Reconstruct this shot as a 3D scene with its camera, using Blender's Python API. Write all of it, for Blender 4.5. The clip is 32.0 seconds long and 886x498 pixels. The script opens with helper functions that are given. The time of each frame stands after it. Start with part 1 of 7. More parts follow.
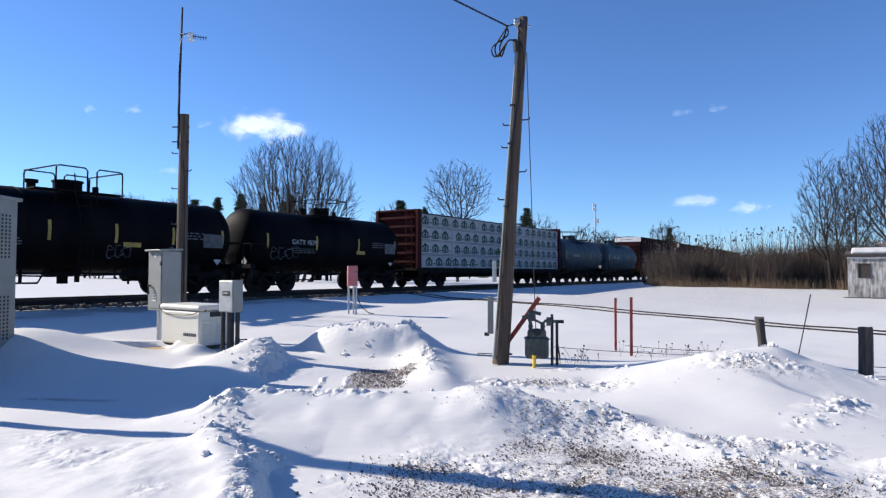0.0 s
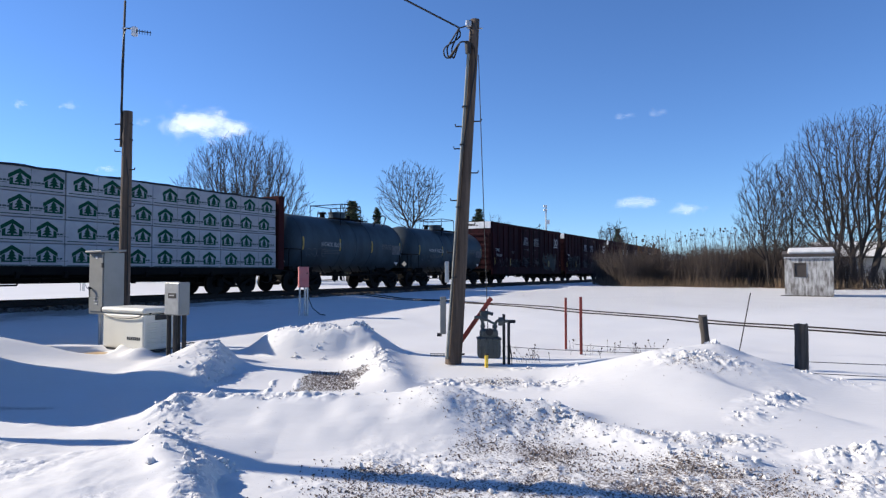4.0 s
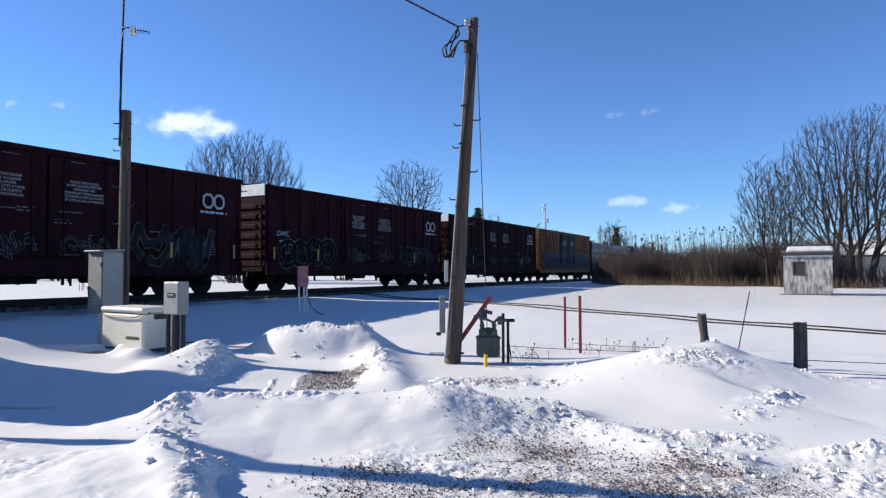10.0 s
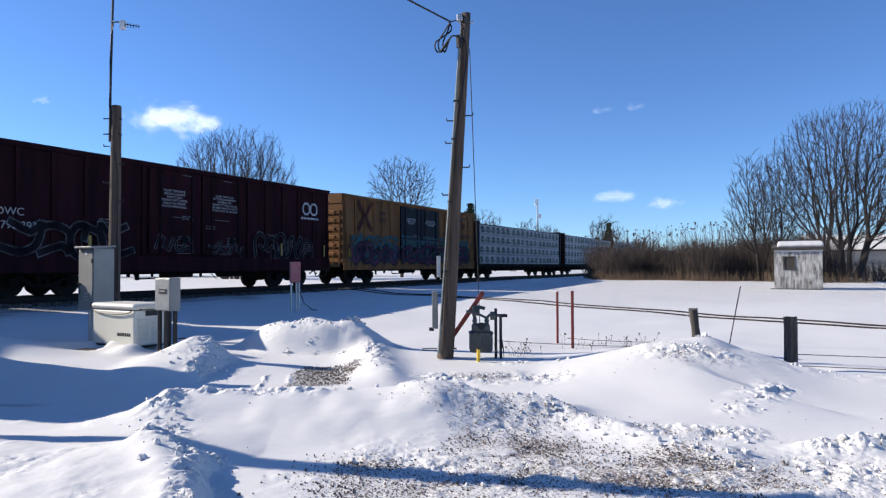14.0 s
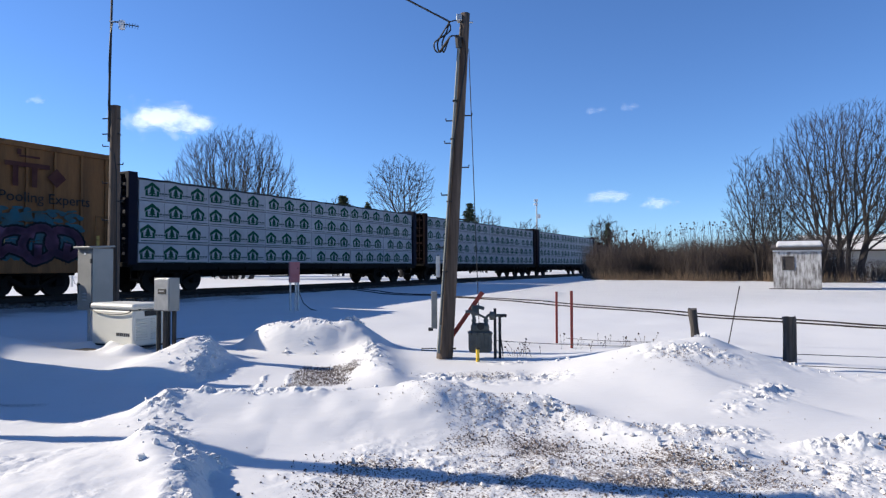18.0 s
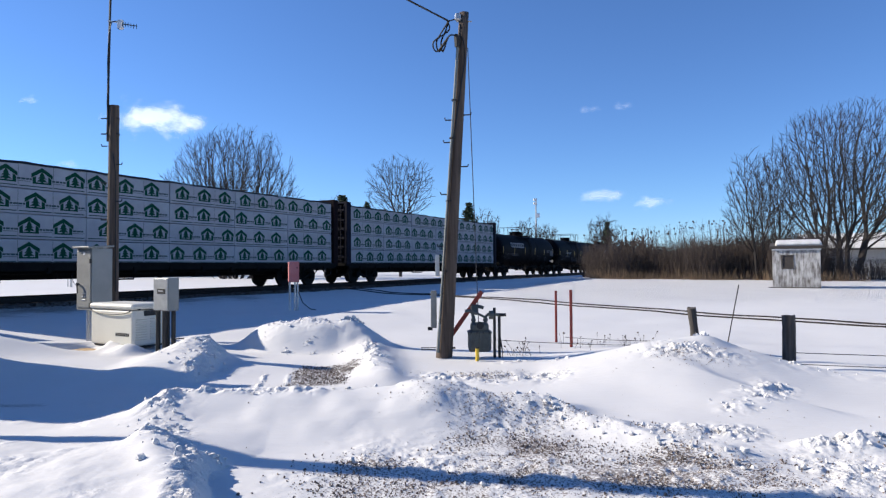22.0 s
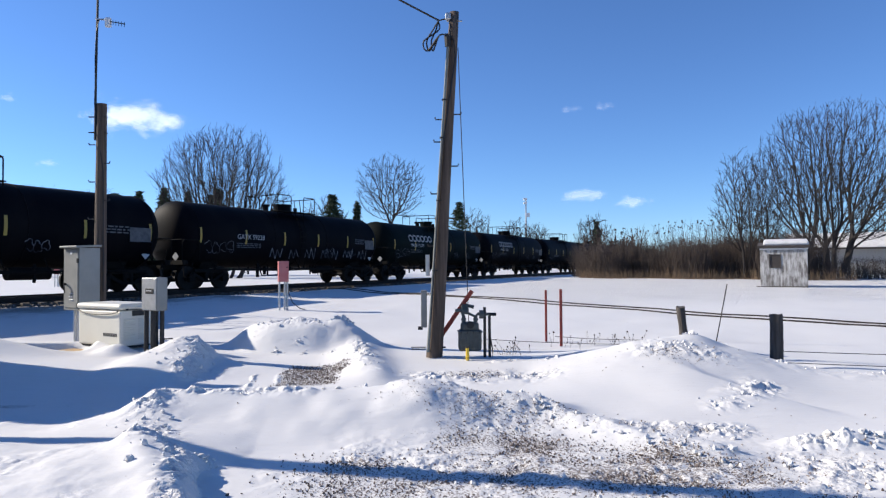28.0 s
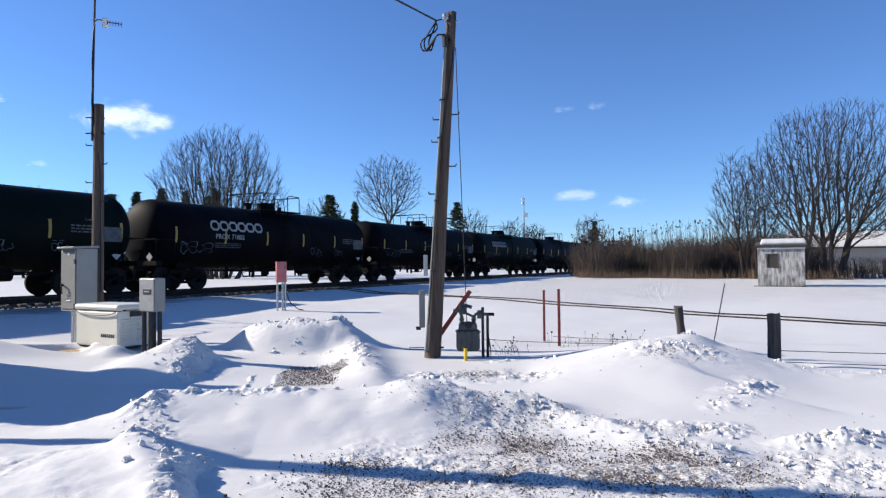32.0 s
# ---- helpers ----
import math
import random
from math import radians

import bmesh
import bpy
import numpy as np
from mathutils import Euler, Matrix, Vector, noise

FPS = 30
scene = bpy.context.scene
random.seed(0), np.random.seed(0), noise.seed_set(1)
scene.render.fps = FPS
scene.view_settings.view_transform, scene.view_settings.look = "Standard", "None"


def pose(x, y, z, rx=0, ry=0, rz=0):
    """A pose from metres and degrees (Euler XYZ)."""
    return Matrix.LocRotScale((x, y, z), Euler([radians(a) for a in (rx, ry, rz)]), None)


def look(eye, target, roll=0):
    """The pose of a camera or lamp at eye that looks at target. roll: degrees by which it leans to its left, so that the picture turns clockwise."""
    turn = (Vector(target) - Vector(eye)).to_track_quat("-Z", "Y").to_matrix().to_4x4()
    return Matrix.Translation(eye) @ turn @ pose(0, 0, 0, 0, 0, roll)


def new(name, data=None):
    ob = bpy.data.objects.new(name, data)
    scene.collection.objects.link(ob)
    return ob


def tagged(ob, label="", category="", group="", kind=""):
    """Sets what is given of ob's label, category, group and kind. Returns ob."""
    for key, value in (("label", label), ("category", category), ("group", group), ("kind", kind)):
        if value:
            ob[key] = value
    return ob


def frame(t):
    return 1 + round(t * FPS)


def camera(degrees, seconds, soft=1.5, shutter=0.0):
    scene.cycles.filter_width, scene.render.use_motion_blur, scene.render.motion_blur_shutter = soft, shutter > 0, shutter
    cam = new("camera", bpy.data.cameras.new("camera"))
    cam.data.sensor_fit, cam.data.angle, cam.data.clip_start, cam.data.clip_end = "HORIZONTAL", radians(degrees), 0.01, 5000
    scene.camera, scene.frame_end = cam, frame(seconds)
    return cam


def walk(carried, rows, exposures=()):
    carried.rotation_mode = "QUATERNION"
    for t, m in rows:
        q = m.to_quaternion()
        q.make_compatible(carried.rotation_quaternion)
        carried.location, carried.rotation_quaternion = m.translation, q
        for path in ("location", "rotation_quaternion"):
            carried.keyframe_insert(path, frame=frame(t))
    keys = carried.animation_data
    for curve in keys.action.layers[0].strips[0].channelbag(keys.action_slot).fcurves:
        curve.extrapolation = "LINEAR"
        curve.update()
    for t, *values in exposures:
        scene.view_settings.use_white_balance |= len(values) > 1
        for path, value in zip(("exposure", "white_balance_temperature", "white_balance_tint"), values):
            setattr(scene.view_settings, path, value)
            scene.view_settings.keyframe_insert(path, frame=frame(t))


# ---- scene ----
cam = camera(68.57, 32.0, soft=1.3)
EYE = (0.0, 0.0, 1.6)


def aim(yaw, pitch, roll):
    """Pose of the hand-held camera at the fixed eye: degrees to the left, up and of lean."""
    return pose(*EYE) @ pose(0, 0, 0, 0, 0, yaw) @ pose(0, 0, 0, 90 + pitch) @ pose(0, 0, 0, 0, 0, roll)


TURNS = (
    (0, 4.23, 1.95, 0.23), (0.2, 3.1, 1.98, 0.15), (0.4, 2.22, 2.02, 0.09), (0.5, 1.93, 2.04, 0.07), (1, 0.71, 2.09, 0),
    (1.5, 0.22, 2.13, -0.03), (2, 0.12, 2.13, -0.03), (2.5, 0.07, 2.11, -0.02), (3, 0.05, 2.09, -0.01), (3.5, 0.05, 2.06, -0.01),
    (5.5, 0.01, 1.94, 0.01), (6, 0.01, 1.94, 0.01), (6.5, 0.02, 1.94, 0.01), (7, 0.03, 1.94, 0.01), (7.5, 0.05, 1.94, 0.01),
    (8, 0.06, 1.95, -0.01), (8.5, 0.05, 1.96, -0.02), (9, 0.03, 1.98, -0.03), (9.5, 0.01, 1.98, -0.05), (10, -0.03, 1.94, -0.08),
    (10.5, -0.09, 1.86, -0.12), (11, -0.19, 1.76, -0.16), (11.5, -0.28, 1.68, -0.18), (12, -0.46, 1.6, -0.21), (12.5, -0.6, 1.54, -0.19),
    (13, -0.67, 1.55, -0.21), (13.5, -0.69, 1.55, -0.21), (14, -0.68, 1.54, -0.21), (14.5, -0.67, 1.54, -0.21), (16.5, -0.73, 1.52, -0.21),
    (17, -0.74, 1.52, -0.21), (17.5, -0.74, 1.53, -0.22), (18, -0.75, 1.54, -0.22), (18.5, -0.76, 1.53, -0.23), (19, -0.79, 1.51, -0.26),
    (19.5, -0.83, 1.48, -0.3), (20, -0.84, 1.45, -0.35), (20.5, -0.82, 1.43, -0.38), (21, -0.78, 1.43, -0.4), (21.5, -0.77, 1.45, -0.38),
    (22, -0.81, 1.48, -0.33), (22.5, -0.99, 1.47, -0.3), (23, -1.23, 1.44, -0.31), (23.5, -1.47, 1.43, -0.33), (24, -1.61, 1.45, -0.35),
    (24.5, -1.72, 1.43, -0.38), (25, -1.79, 1.41, -0.41), (25.5, -1.84, 1.39, -0.42), (27.5, -1.69, 1.4, -0.4), (28, -1.67, 1.43, -0.36),
    (28.5, -1.65, 1.44, -0.36), (29, -1.63, 1.45, -0.38), (29.5, -1.63, 1.45, -0.39), (30, -1.64, 1.45, -0.39), (30.5, -1.68, 1.45, -0.4),
    (31, -1.74, 1.44, -0.43), (31.5, -1.79, 1.44, -0.48), (32, -1.85, 1.44, -0.48)
)
walk(cam, [(t, aim(a, b, c)) for t, a, b, c in TURNS], exposures=[(0.0, 0.68), (32.0, 0.68)])

# ---- daylight ----
SUN_HEIGHT = radians(27)
SUN_X, SUN_Y = -math.cos(radians(14)), math.sin(radians(14))
world = bpy.data.worlds.new("winter_sky")
scene.world = world
world.use_nodes = True
wn = world.node_tree.nodes
sky = wn.new("ShaderNodeTexSky")
sky.sky_type = "NISHITA"
sky.sun_disc = False
sky.sun_elevation = SUN_HEIGHT
sky.sun_rotation = math.atan2(SUN_X, SUN_Y)
sky.air_density, sky.dust_density, sky.ozone_density = 0.85, 0.0, 3.2
wn["Background"].inputs["Strength"].default_value = 0.09
clear = wn.new("ShaderNodeMix")
clear.data_type, clear.blend_type = "RGBA", "MULTIPLY"
clear.inputs[0].default_value = 1.0
clear.inputs[7].default_value = (0.65, 0.87, 1.19, 1)
world.node_tree.links.new(sky.outputs[0], clear.inputs[6])
world.node_tree.links.new(clear.outputs[2], wn["Background"].inputs["Color"])
sun = new("sun", bpy.data.lights.new("sun", "SUN"))
sun.data.energy, sun.data.angle, sun.data.color = 5.0, radians(0.5), (1.0, 0.92, 0.8)
sun.matrix_basis = look((0, 0, 50), (-SUN_X * 10, -SUN_Y * 10, 50 - 10 * math.tan(SUN_HEIGHT)))


# ---- materials ----
def surface(name, color, rough=0.6, metal=0.0, other=None, scale=6.0, amount=0.5, bump=0.15, fine=60.0, stretch=(1, 1, 1), random_tint=0.0, gloss=0.35, speckle=1.0):
    """A worn surface: two colours mixed by a coarse noise, darkened by a fine one, with relief."""
    m = bpy.data.materials.new(name)
    m.use_nodes = True
    nt, n = m.node_tree, m.node_tree.nodes
    p = n["Principled BSDF"]
    p.inputs["Roughness"].default_value, p.inputs["Metallic"].default_value = rough, metal
    p.inputs["Specular IOR Level"].default_value = gloss
    co, mp = n.new("ShaderNodeTexCoord"), n.new("ShaderNodeMapping")
    mp.inputs["Scale"].default_value = stretch
    nt.links.new(co.outputs["Object"], mp.inputs["Vector"])
    if random_tint:
        which, shift = n.new("ShaderNodeObjectInfo"), n.new("ShaderNodeVectorMath")
        shift.operation = "SCALE"
        shift.inputs[0].default_value = (31.0, 17.0, 43.0)
        nt.links.new(which.outputs["Random"], shift.inputs["Scale"])
        nt.links.new(shift.outputs[0], mp.inputs["Location"])
    big, small = n.new("ShaderNodeTexNoise"), n.new("ShaderNodeTexNoise")
    big.inputs["Scale"].default_value, small.inputs["Scale"].default_value = scale, fine
    big.inputs["Detail"].default_value, small.inputs["Detail"].default_value = 6, 4
    for t in (big, small):
        nt.links.new(mp.outputs[0], t.inputs["Vector"])
    ramp = n.new("ShaderNodeMapRange")
    ramp.inputs["From Min"].default_value, ramp.inputs["From Max"].default_value = 0.38, 0.64
    nt.links.new(big.outputs[0], ramp.inputs["Value"])
    mul = n.new("ShaderNodeMath")
    mul.operation = "MULTIPLY"
    mul.inputs[1].default_value = amount
    nt.links.new(ramp.outputs[0], mul.inputs[0])
    mix = n.new("ShaderNodeMix")
    mix.data_type = "RGBA"
    mix.inputs[6].default_value = (*color, 1)
    mix.inputs[7].default_value = (*(other or [c * 0.6 for c in color]), 1)
    nt.links.new(mul.outputs[0], mix.inputs[0])
    grain = n.new("ShaderNodeMapRange")
    grain.inputs["To Min"].default_value, grain.inputs["To Max"].default_value = 1 - 0.25 * speckle, 1 + 0.2 * speckle
    nt.links.new(small.outputs[0], grain.inputs["Value"])
    vary = n.new("ShaderNodeMix")
    vary.data_type, vary.blend_type = "RGBA", "MULTIPLY"
    vary.inputs[0].default_value = 1.0
    nt.links.new(mix.outputs[2], vary.inputs[6])
    nt.links.new(grain.outputs[0], vary.inputs[7])
    last = vary.outputs[2]
    if random_tint:
        info, rr = n.new("ShaderNodeObjectInfo"), n.new("ShaderNodeMapRange")
        rr.inputs["To Min"].default_value, rr.inputs["To Max"].default_value = 1 - random_tint, 1 + random_tint
        nt.links.new(info.outputs["Random"], rr.inputs["Value"])
        v2 = n.new("ShaderNodeMix")
        v2.data_type, v2.blend_type = "RGBA", "MULTIPLY"
        v2.inputs[0].default_value = 1.0
        nt.links.new(last, v2.inputs[6])
        nt.links.new(rr.outputs[0], v2.inputs[7])
        last = v2.outputs[2]
    nt.links.new(last, p.inputs["Base Color"])
    if bump:
        b = n.new("ShaderNodeBump")
        b.inputs["Strength"].default_value, b.inputs["Distance"].default_value = bump, 0.01
        nt.links.new(small.outputs[0], b.inputs["Height"])
        nt.links.new(b.outputs[0], p.inputs["Normal"])
    return m


def snow_material():
    m = bpy.data.materials.new("snow")
    m.use_nodes = True
    nt, n = m.node_tree, m.node_tree.nodes
    p = n["Principled BSDF"]
    p.inputs["Roughness"].default_value = 0.65
    p.inputs["Specular IOR Level"].default_value = 0.3
    co = n.new("ShaderNodeTexCoord")

    def noise_at(scale, detail=5):
        t = n.new("ShaderNodeTexNoise")
        t.inputs["Scale"].default_value, t.inputs["Detail"].default_value = scale, detail
        nt.links.new(co.outputs["Object"], t.inputs["Vector"])
        return t
    dirt, crust = n.new("ShaderNodeAttribute"), n.new("ShaderNodeAttribute")
    dirt.attribute_name, crust.attribute_name = "dirt", "crust"
    speck, patch, tone = noise_at(52, 4), noise_at(2.6, 6), noise_at(0.6, 4)
    add = n.new("ShaderNodeMath")
    add.operation = "MULTIPLY_ADD"
    add.inputs[1].default_value = 3.6
    nt.links.new(speck.outputs[0], add.inputs[0])
    nt.links.new(patch.outputs[0], add.inputs[2])
    cover = n.new("ShaderNodeMath")
    cover.operation = "MULTIPLY_ADD"
    cover.inputs[1].default_value, cover.inputs[2].default_value = 1.05, -3.15
    nt.links.new(dirt.outputs["Fac"], cover.inputs[0])
    total = n.new("ShaderNodeMath")
    total.operation = "ADD"
    nt.links.new(add.outputs[0], total.inputs[0])
    nt.links.new(cover.outputs[0], total.inputs[1])
    edge = n.new("ShaderNodeMapRange")
    edge.inputs["From Min"].default_value, edge.inputs["From Max"].default_value = 0.0, 0.12
    nt.links.new(total.outputs[0], edge.inputs["Value"])
    white = n.new("ShaderNodeMix")
    white.data_type = "RGBA"
    white.inputs[6].default_value, white.inputs[7].default_value = (0.66, 0.65, 0.64, 1), (0.57, 0.56, 0.555, 1)
    nt.links.new(tone.outputs[0], white.inputs[0])
    brown = n.new("ShaderNodeMix")
    brown.data_type = "RGBA"
    brown.inputs[6].default_value, brown.inputs[7].default_value = (0.055, 0.044, 0.038, 1), (0.4, 0.36, 0.335, 1)
    nt.links.new(noise_at(60, 3).outputs[0], brown.inputs[0])
    mix = n.new("ShaderNodeMix")
    mix.data_type = "RGBA"
    nt.links.new(edge.outputs[0], mix.inputs[0])
    nt.links.new(white.outputs[2], mix.inputs[6])
    nt.links.new(brown.outputs[2], mix.inputs[7])
    nt.links.new(mix.outputs[2], p.inputs["Base Color"])
    soft, rough = noise_at(11, 7), noise_at(70, 4)
    flakes = n.new("ShaderNodeTexVoronoi")
    flakes.inputs["Scale"].default_value, flakes.inputs["Detail"].default_value = 17, 2
    nt.links.new(co.outputs["Object"], flakes.inputs["Vector"])
    shard = n.new("ShaderNodeMath")
    shard.operation = "MULTIPLY_ADD"
    shard.inputs[1].default_value = -0.4
    nt.links.new(flakes.outputs["Distance"], shard.inputs[0])
    nt.links.new(soft.outputs[0], shard.inputs[2])
    h1 = n.new("ShaderNodeMath")
    h1.operation = "MULTIPLY"
    nt.links.new(shard.outputs[0], h1.inputs[0])
    nt.links.new(crust.outputs["Fac"], h1.inputs[1])
    # wind ripples, drawn out across the slope
    drawn = n.new("ShaderNodeMapping")
    drawn.inputs["Rotation"].default_value, drawn.inputs["Scale"].default_value = (0, 0, 0.5), (1.2, 5.5, 3)
    nt.links.new(co.outputs["Object"], drawn.inputs["Vector"])
    ripple = n.new("ShaderNodeTexNoise")
    ripple.inputs["Scale"].default_value, ripple.inputs["Detail"].default_value = 2.2, 5
    nt.links.new(drawn.outputs[0], ripple.inputs["Vector"])
    h2 = n.new("ShaderNodeMath")
    h2.operation = "MULTIPLY_ADD"
    h2.inputs[1].default_value = 0.016
    nt.links.new(rough.outputs[0], h2.inputs[0])
    nt.links.new(h1.outputs[0], h2.inputs[2])
    h3 = n.new("ShaderNodeMath")
    h3.operation = "MULTIPLY_ADD"
    h3.inputs[1].default_value = 0.13
    nt.links.new(ripple.outputs[0], h3.inputs[0])
    nt.links.new(h2.outputs[0], h3.inputs[2])
    h2 = h3
    b = n.new("ShaderNodeBump")
    b.inputs["Strength"].default_value, b.inputs["Distance"].default_value = 0.75, 0.075
    nt.links.new(h2.outputs[0], b.inputs["Height"])
    nt.links.new(b.outputs[0], p.inputs["Normal"])
    return m


SNOW = snow_material()
CLOD = surface("packed_snow", (0.67, 0.66, 0.65), 0.65, other=(0.42, 0.4, 0.38), scale=4, bump=0.5, fine=40)
GRAVEL = surface("gravel", (0.09, 0.07, 0.06), 0.9, other=(0.24, 0.19, 0.165), scale=9, amount=0.9)
BALLAST = surface("ballast", (0.06, 0.054, 0.05), 0.9, other=(0.15, 0.14, 0.135), scale=12, amount=0.9, bump=0.6)
STEEL = surface("rusty_rail_steel", (0.012, 0.009, 0.009), 0.7, 0.2, other=(0.03, 0.019, 0.015), scale=5)
TIE = surface("creosoted_timber", (0.07, 0.055, 0.045), 0.85, other=(0.14, 0.12, 0.1), scale=6, stretch=(0.3, 3, 1))
POLE_WOOD = surface("weathered_pole_wood", (0.115, 0.084, 0.064), 0.9, other=(0.045, 0.033, 0.026), scale=3, amount=0.8, bump=0.5, fine=30, stretch=(6, 6, 0.35))
GREY_WOOD = surface("grey_post_wood", (0.085, 0.074, 0.066), 0.9, other=(0.035, 0.03, 0.027), scale=4, amount=0.8, bump=0.6, fine=30, stretch=(6, 6, 0.5))
SHED_PAINT = surface("peeling_white_paint", (0.52, 0.51, 0.49), 0.85, other=(0.14, 0.125, 0.115), scale=2.6, amount=1.0, bump=0.4, fine=30, stretch=(2.2, 2.2, 0.7), random_tint=0.06)
DARK_WOOD = surface("dark_board", (0.06, 0.05, 0.045), 0.8)
BARK = surface("grey_brown_bark", (0.036, 0.03, 0.028), 0.9, other=(0.021, 0.018, 0.017), scale=3, bump=0.4)
TWIG = surface("bare_twig", (0.025, 0.022, 0.021), 0.9, other=(0.038, 0.032, 0.029), scale=1.5, bump=0)
BRUSH = surface("dry_brush", (0.055, 0.043, 0.038), 0.9, other=(0.115, 0.085, 0.068), scale=1.2, bump=0)
DRY_GRASS = surface("dry_grass", (0.19, 0.13, 0.08), 0.9, other=(0.11, 0.078, 0.055), scale=1.5, bump=0)
PINE = surface("pine_needles", (0.035, 0.055, 0.03), 0.8, other=(0.06, 0.08, 0.04), scale=2, bump=0)
CABINET = surface("grey_cabinet_paint", (0.25, 0.25, 0.235), 0.5, 0.25, other=(0.18, 0.18, 0.17), scale=3, amount=0.5, bump=0.05, speckle=0.4)
BEIGE = surface("pale_enclosure_paint", (0.62, 0.6, 0.53), 0.4, other=(0.55, 0.53, 0.47), scale=2.5, amount=0.4, bump=0.03, speckle=0.1)
GALV = surface("galvanised_steel", (0.45, 0.46, 0.47), 0.42, 0.7, other=(0.33, 0.34, 0.35), scale=12, bump=0.05, speckle=0.6)
PIPE = surface("dull_conduit_paint", (0.2, 0.21, 0.19), 0.7, other=(0.12, 0.125, 0.115), scale=8)
DARK_METAL = surface("dark_conduit", (0.022, 0.022, 0.023), 0.6, 0.2, other=(0.045, 0.042, 0.04), scale=10)
BLACK = surface("black_rubber", (0.018, 0.018, 0.02), 0.6, bump=0.05)
METER_GREY = surface("grey_meter_paint", (0.085, 0.095, 0.092), 0.6, 0.1, other=(0.045, 0.05, 0.05), scale=9)
RED_PAINT = surface("faded_red_paint", (0.3, 0.055, 0.038), 0.7, other=(0.17, 0.04, 0.03), scale=7)
PINK = surface("sunbleached_red_box", (0.42, 0.12, 0.12), 0.6, other=(0.45, 0.2, 0.2), scale=4, speckle=0.3)
YELLOW = surface("yellow_plastic", (0.75, 0.5, 0.05), 0.5)
REFLECT = surface("yellow_reflective_tape", (0.4, 0.27, 0.05), 0.5, other=(0.2, 0.14, 0.04), scale=5)
WHITE = surface("white_paint", (0.75, 0.75, 0.75), 0.5, other=(0.5, 0.5, 0.5), scale=3)
STENCIL = surface("white_stencil_paint", (0.5, 0.5, 0.51), 0.6, other=(0.3, 0.3, 0.31), scale=5, bump=0, gloss=0.08)
DULL_WHITE = surface("dull_white_print", (0.42, 0.42, 0.43), 0.7, other=(0.25, 0.25, 0.26), scale=5, bump=0, gloss=0.08)
FADED = surface("faded_stencil_paint", (0.13, 0.13, 0.135), 0.75, other=(0.045, 0.044, 0.048), scale=5, bump=0, gloss=0.08)
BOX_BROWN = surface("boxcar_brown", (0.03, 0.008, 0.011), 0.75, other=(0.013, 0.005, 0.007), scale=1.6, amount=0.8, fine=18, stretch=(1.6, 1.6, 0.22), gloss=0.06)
BOX_YELLOW = surface("boxcar_yellow", (0.2, 0.095, 0.039), 0.75, other=(0.1, 0.053, 0.027), scale=1.6, amount=0.8, fine=18, stretch=(1.6, 1.6, 0.2), gloss=0.08)
BLUE_BLACK = surface("dark_blue_door_paint", (0.005, 0.007, 0.012), 0.6, other=(0.012, 0.014, 0.02), scale=2, gloss=0.15)
TANK_BLACK = surface("tank_black", (0.003, 0.003, 0.0048), 0.6, other=(0.008, 0.007, 0.008), scale=0.9, amount=0.8, fine=14, stretch=(1, 1, 0.5), gloss=0.04)
TANK_BLUE = surface("tank_blue_grey", (0.04, 0.06, 0.075), 0.55, other=(0.024, 0.034, 0.043), scale=1.1, amount=0.9, fine=14, stretch=(1.4, 1.4, 0.35), gloss=0.2)
TANK_GREEN = surface("tank_green_black", (0.003, 0.0075, 0.007), 0.6, other=(0.009, 0.01, 0.009), scale=0.9, amount=0.8, fine=14, stretch=(1, 1, 0.5), gloss=0.04)
UNDER = surface("grimy_underframe", (0.007, 0.0065, 0.0065), 0.9, other=(0.016, 0.014, 0.012), scale=3, gloss=0.1)
BEAM_RED = surface("flatcar_maroon", (0.045, 0.012, 0.013), 0.75, other=(0.025, 0.01, 0.011), scale=2, gloss=0.04)
BEAM_BROWN = surface("flatcar_brown", (0.014, 0.007, 0.008), 0.75, other=(0.008, 0.006, 0.007), scale=2, gloss=0.05)
BEAM_BLUE = surface("flatcar_navy", (0.006, 0.007, 0.017), 0.7, other=(0.011, 0.009, 0.012), scale=2, gloss=0.1)
MAROON_MARK = surface("faded_maroon_print", (0.06, 0.02, 0.02), 0.7, other=(0.1, 0.045, 0.03), scale=3, bump=0, gloss=0.08)
WRAP = surface("white_lumber_wrap", (0.36, 0.36, 0.37), 0.6, other=(0.28, 0.28, 0.295), scale=1.6, amount=0.6, bump=0.25, fine=7, random_tint=0.05, speckle=0.4)
PRINT_GREEN = surface("green_print", (0.008, 0.06, 0.032), 0.6, other=(0.006, 0.04, 0.024), bump=0, gloss=0.08)
PRINT_PALE = surface("pale_green_print", (0.045, 0.07, 0.066), 0.6, other=(0.09, 0.11, 0.105), scale=4, bump=0, gloss=0.08)
PRINT_DARK = surface("dark_print", (0.015, 0.02, 0.026), 0.6, bump=0, gloss=0.08)
WHEEL = surface("wheel_steel", (0.009, 0.008, 0.008), 0.7, 0.2, other=(0.02, 0.015, 0.013), scale=6, gloss=0.2)
GRAFFITI = surface("pale_graffiti_paint", (0.024, 0.021, 0.025), 0.85, other=(0.012, 0.008, 0.01), scale=2.2, amount=0.9, bump=0, gloss=0.15)
GRAFFITI_LINE = surface("light_graffiti_line", (0.15, 0.15, 0.155), 0.8, other=(0.02, 0.017, 0.02), scale=2.6, amount=1.0, bump=0, gloss=0.1)
GRAFFITI_TAN = surface("tan_graffiti_paint", (0.1, 0.075, 0.05), 0.8, other=(0.02, 0.013, 0.014), scale=2.2, amount=1.0, bump=0, gloss=0.1)
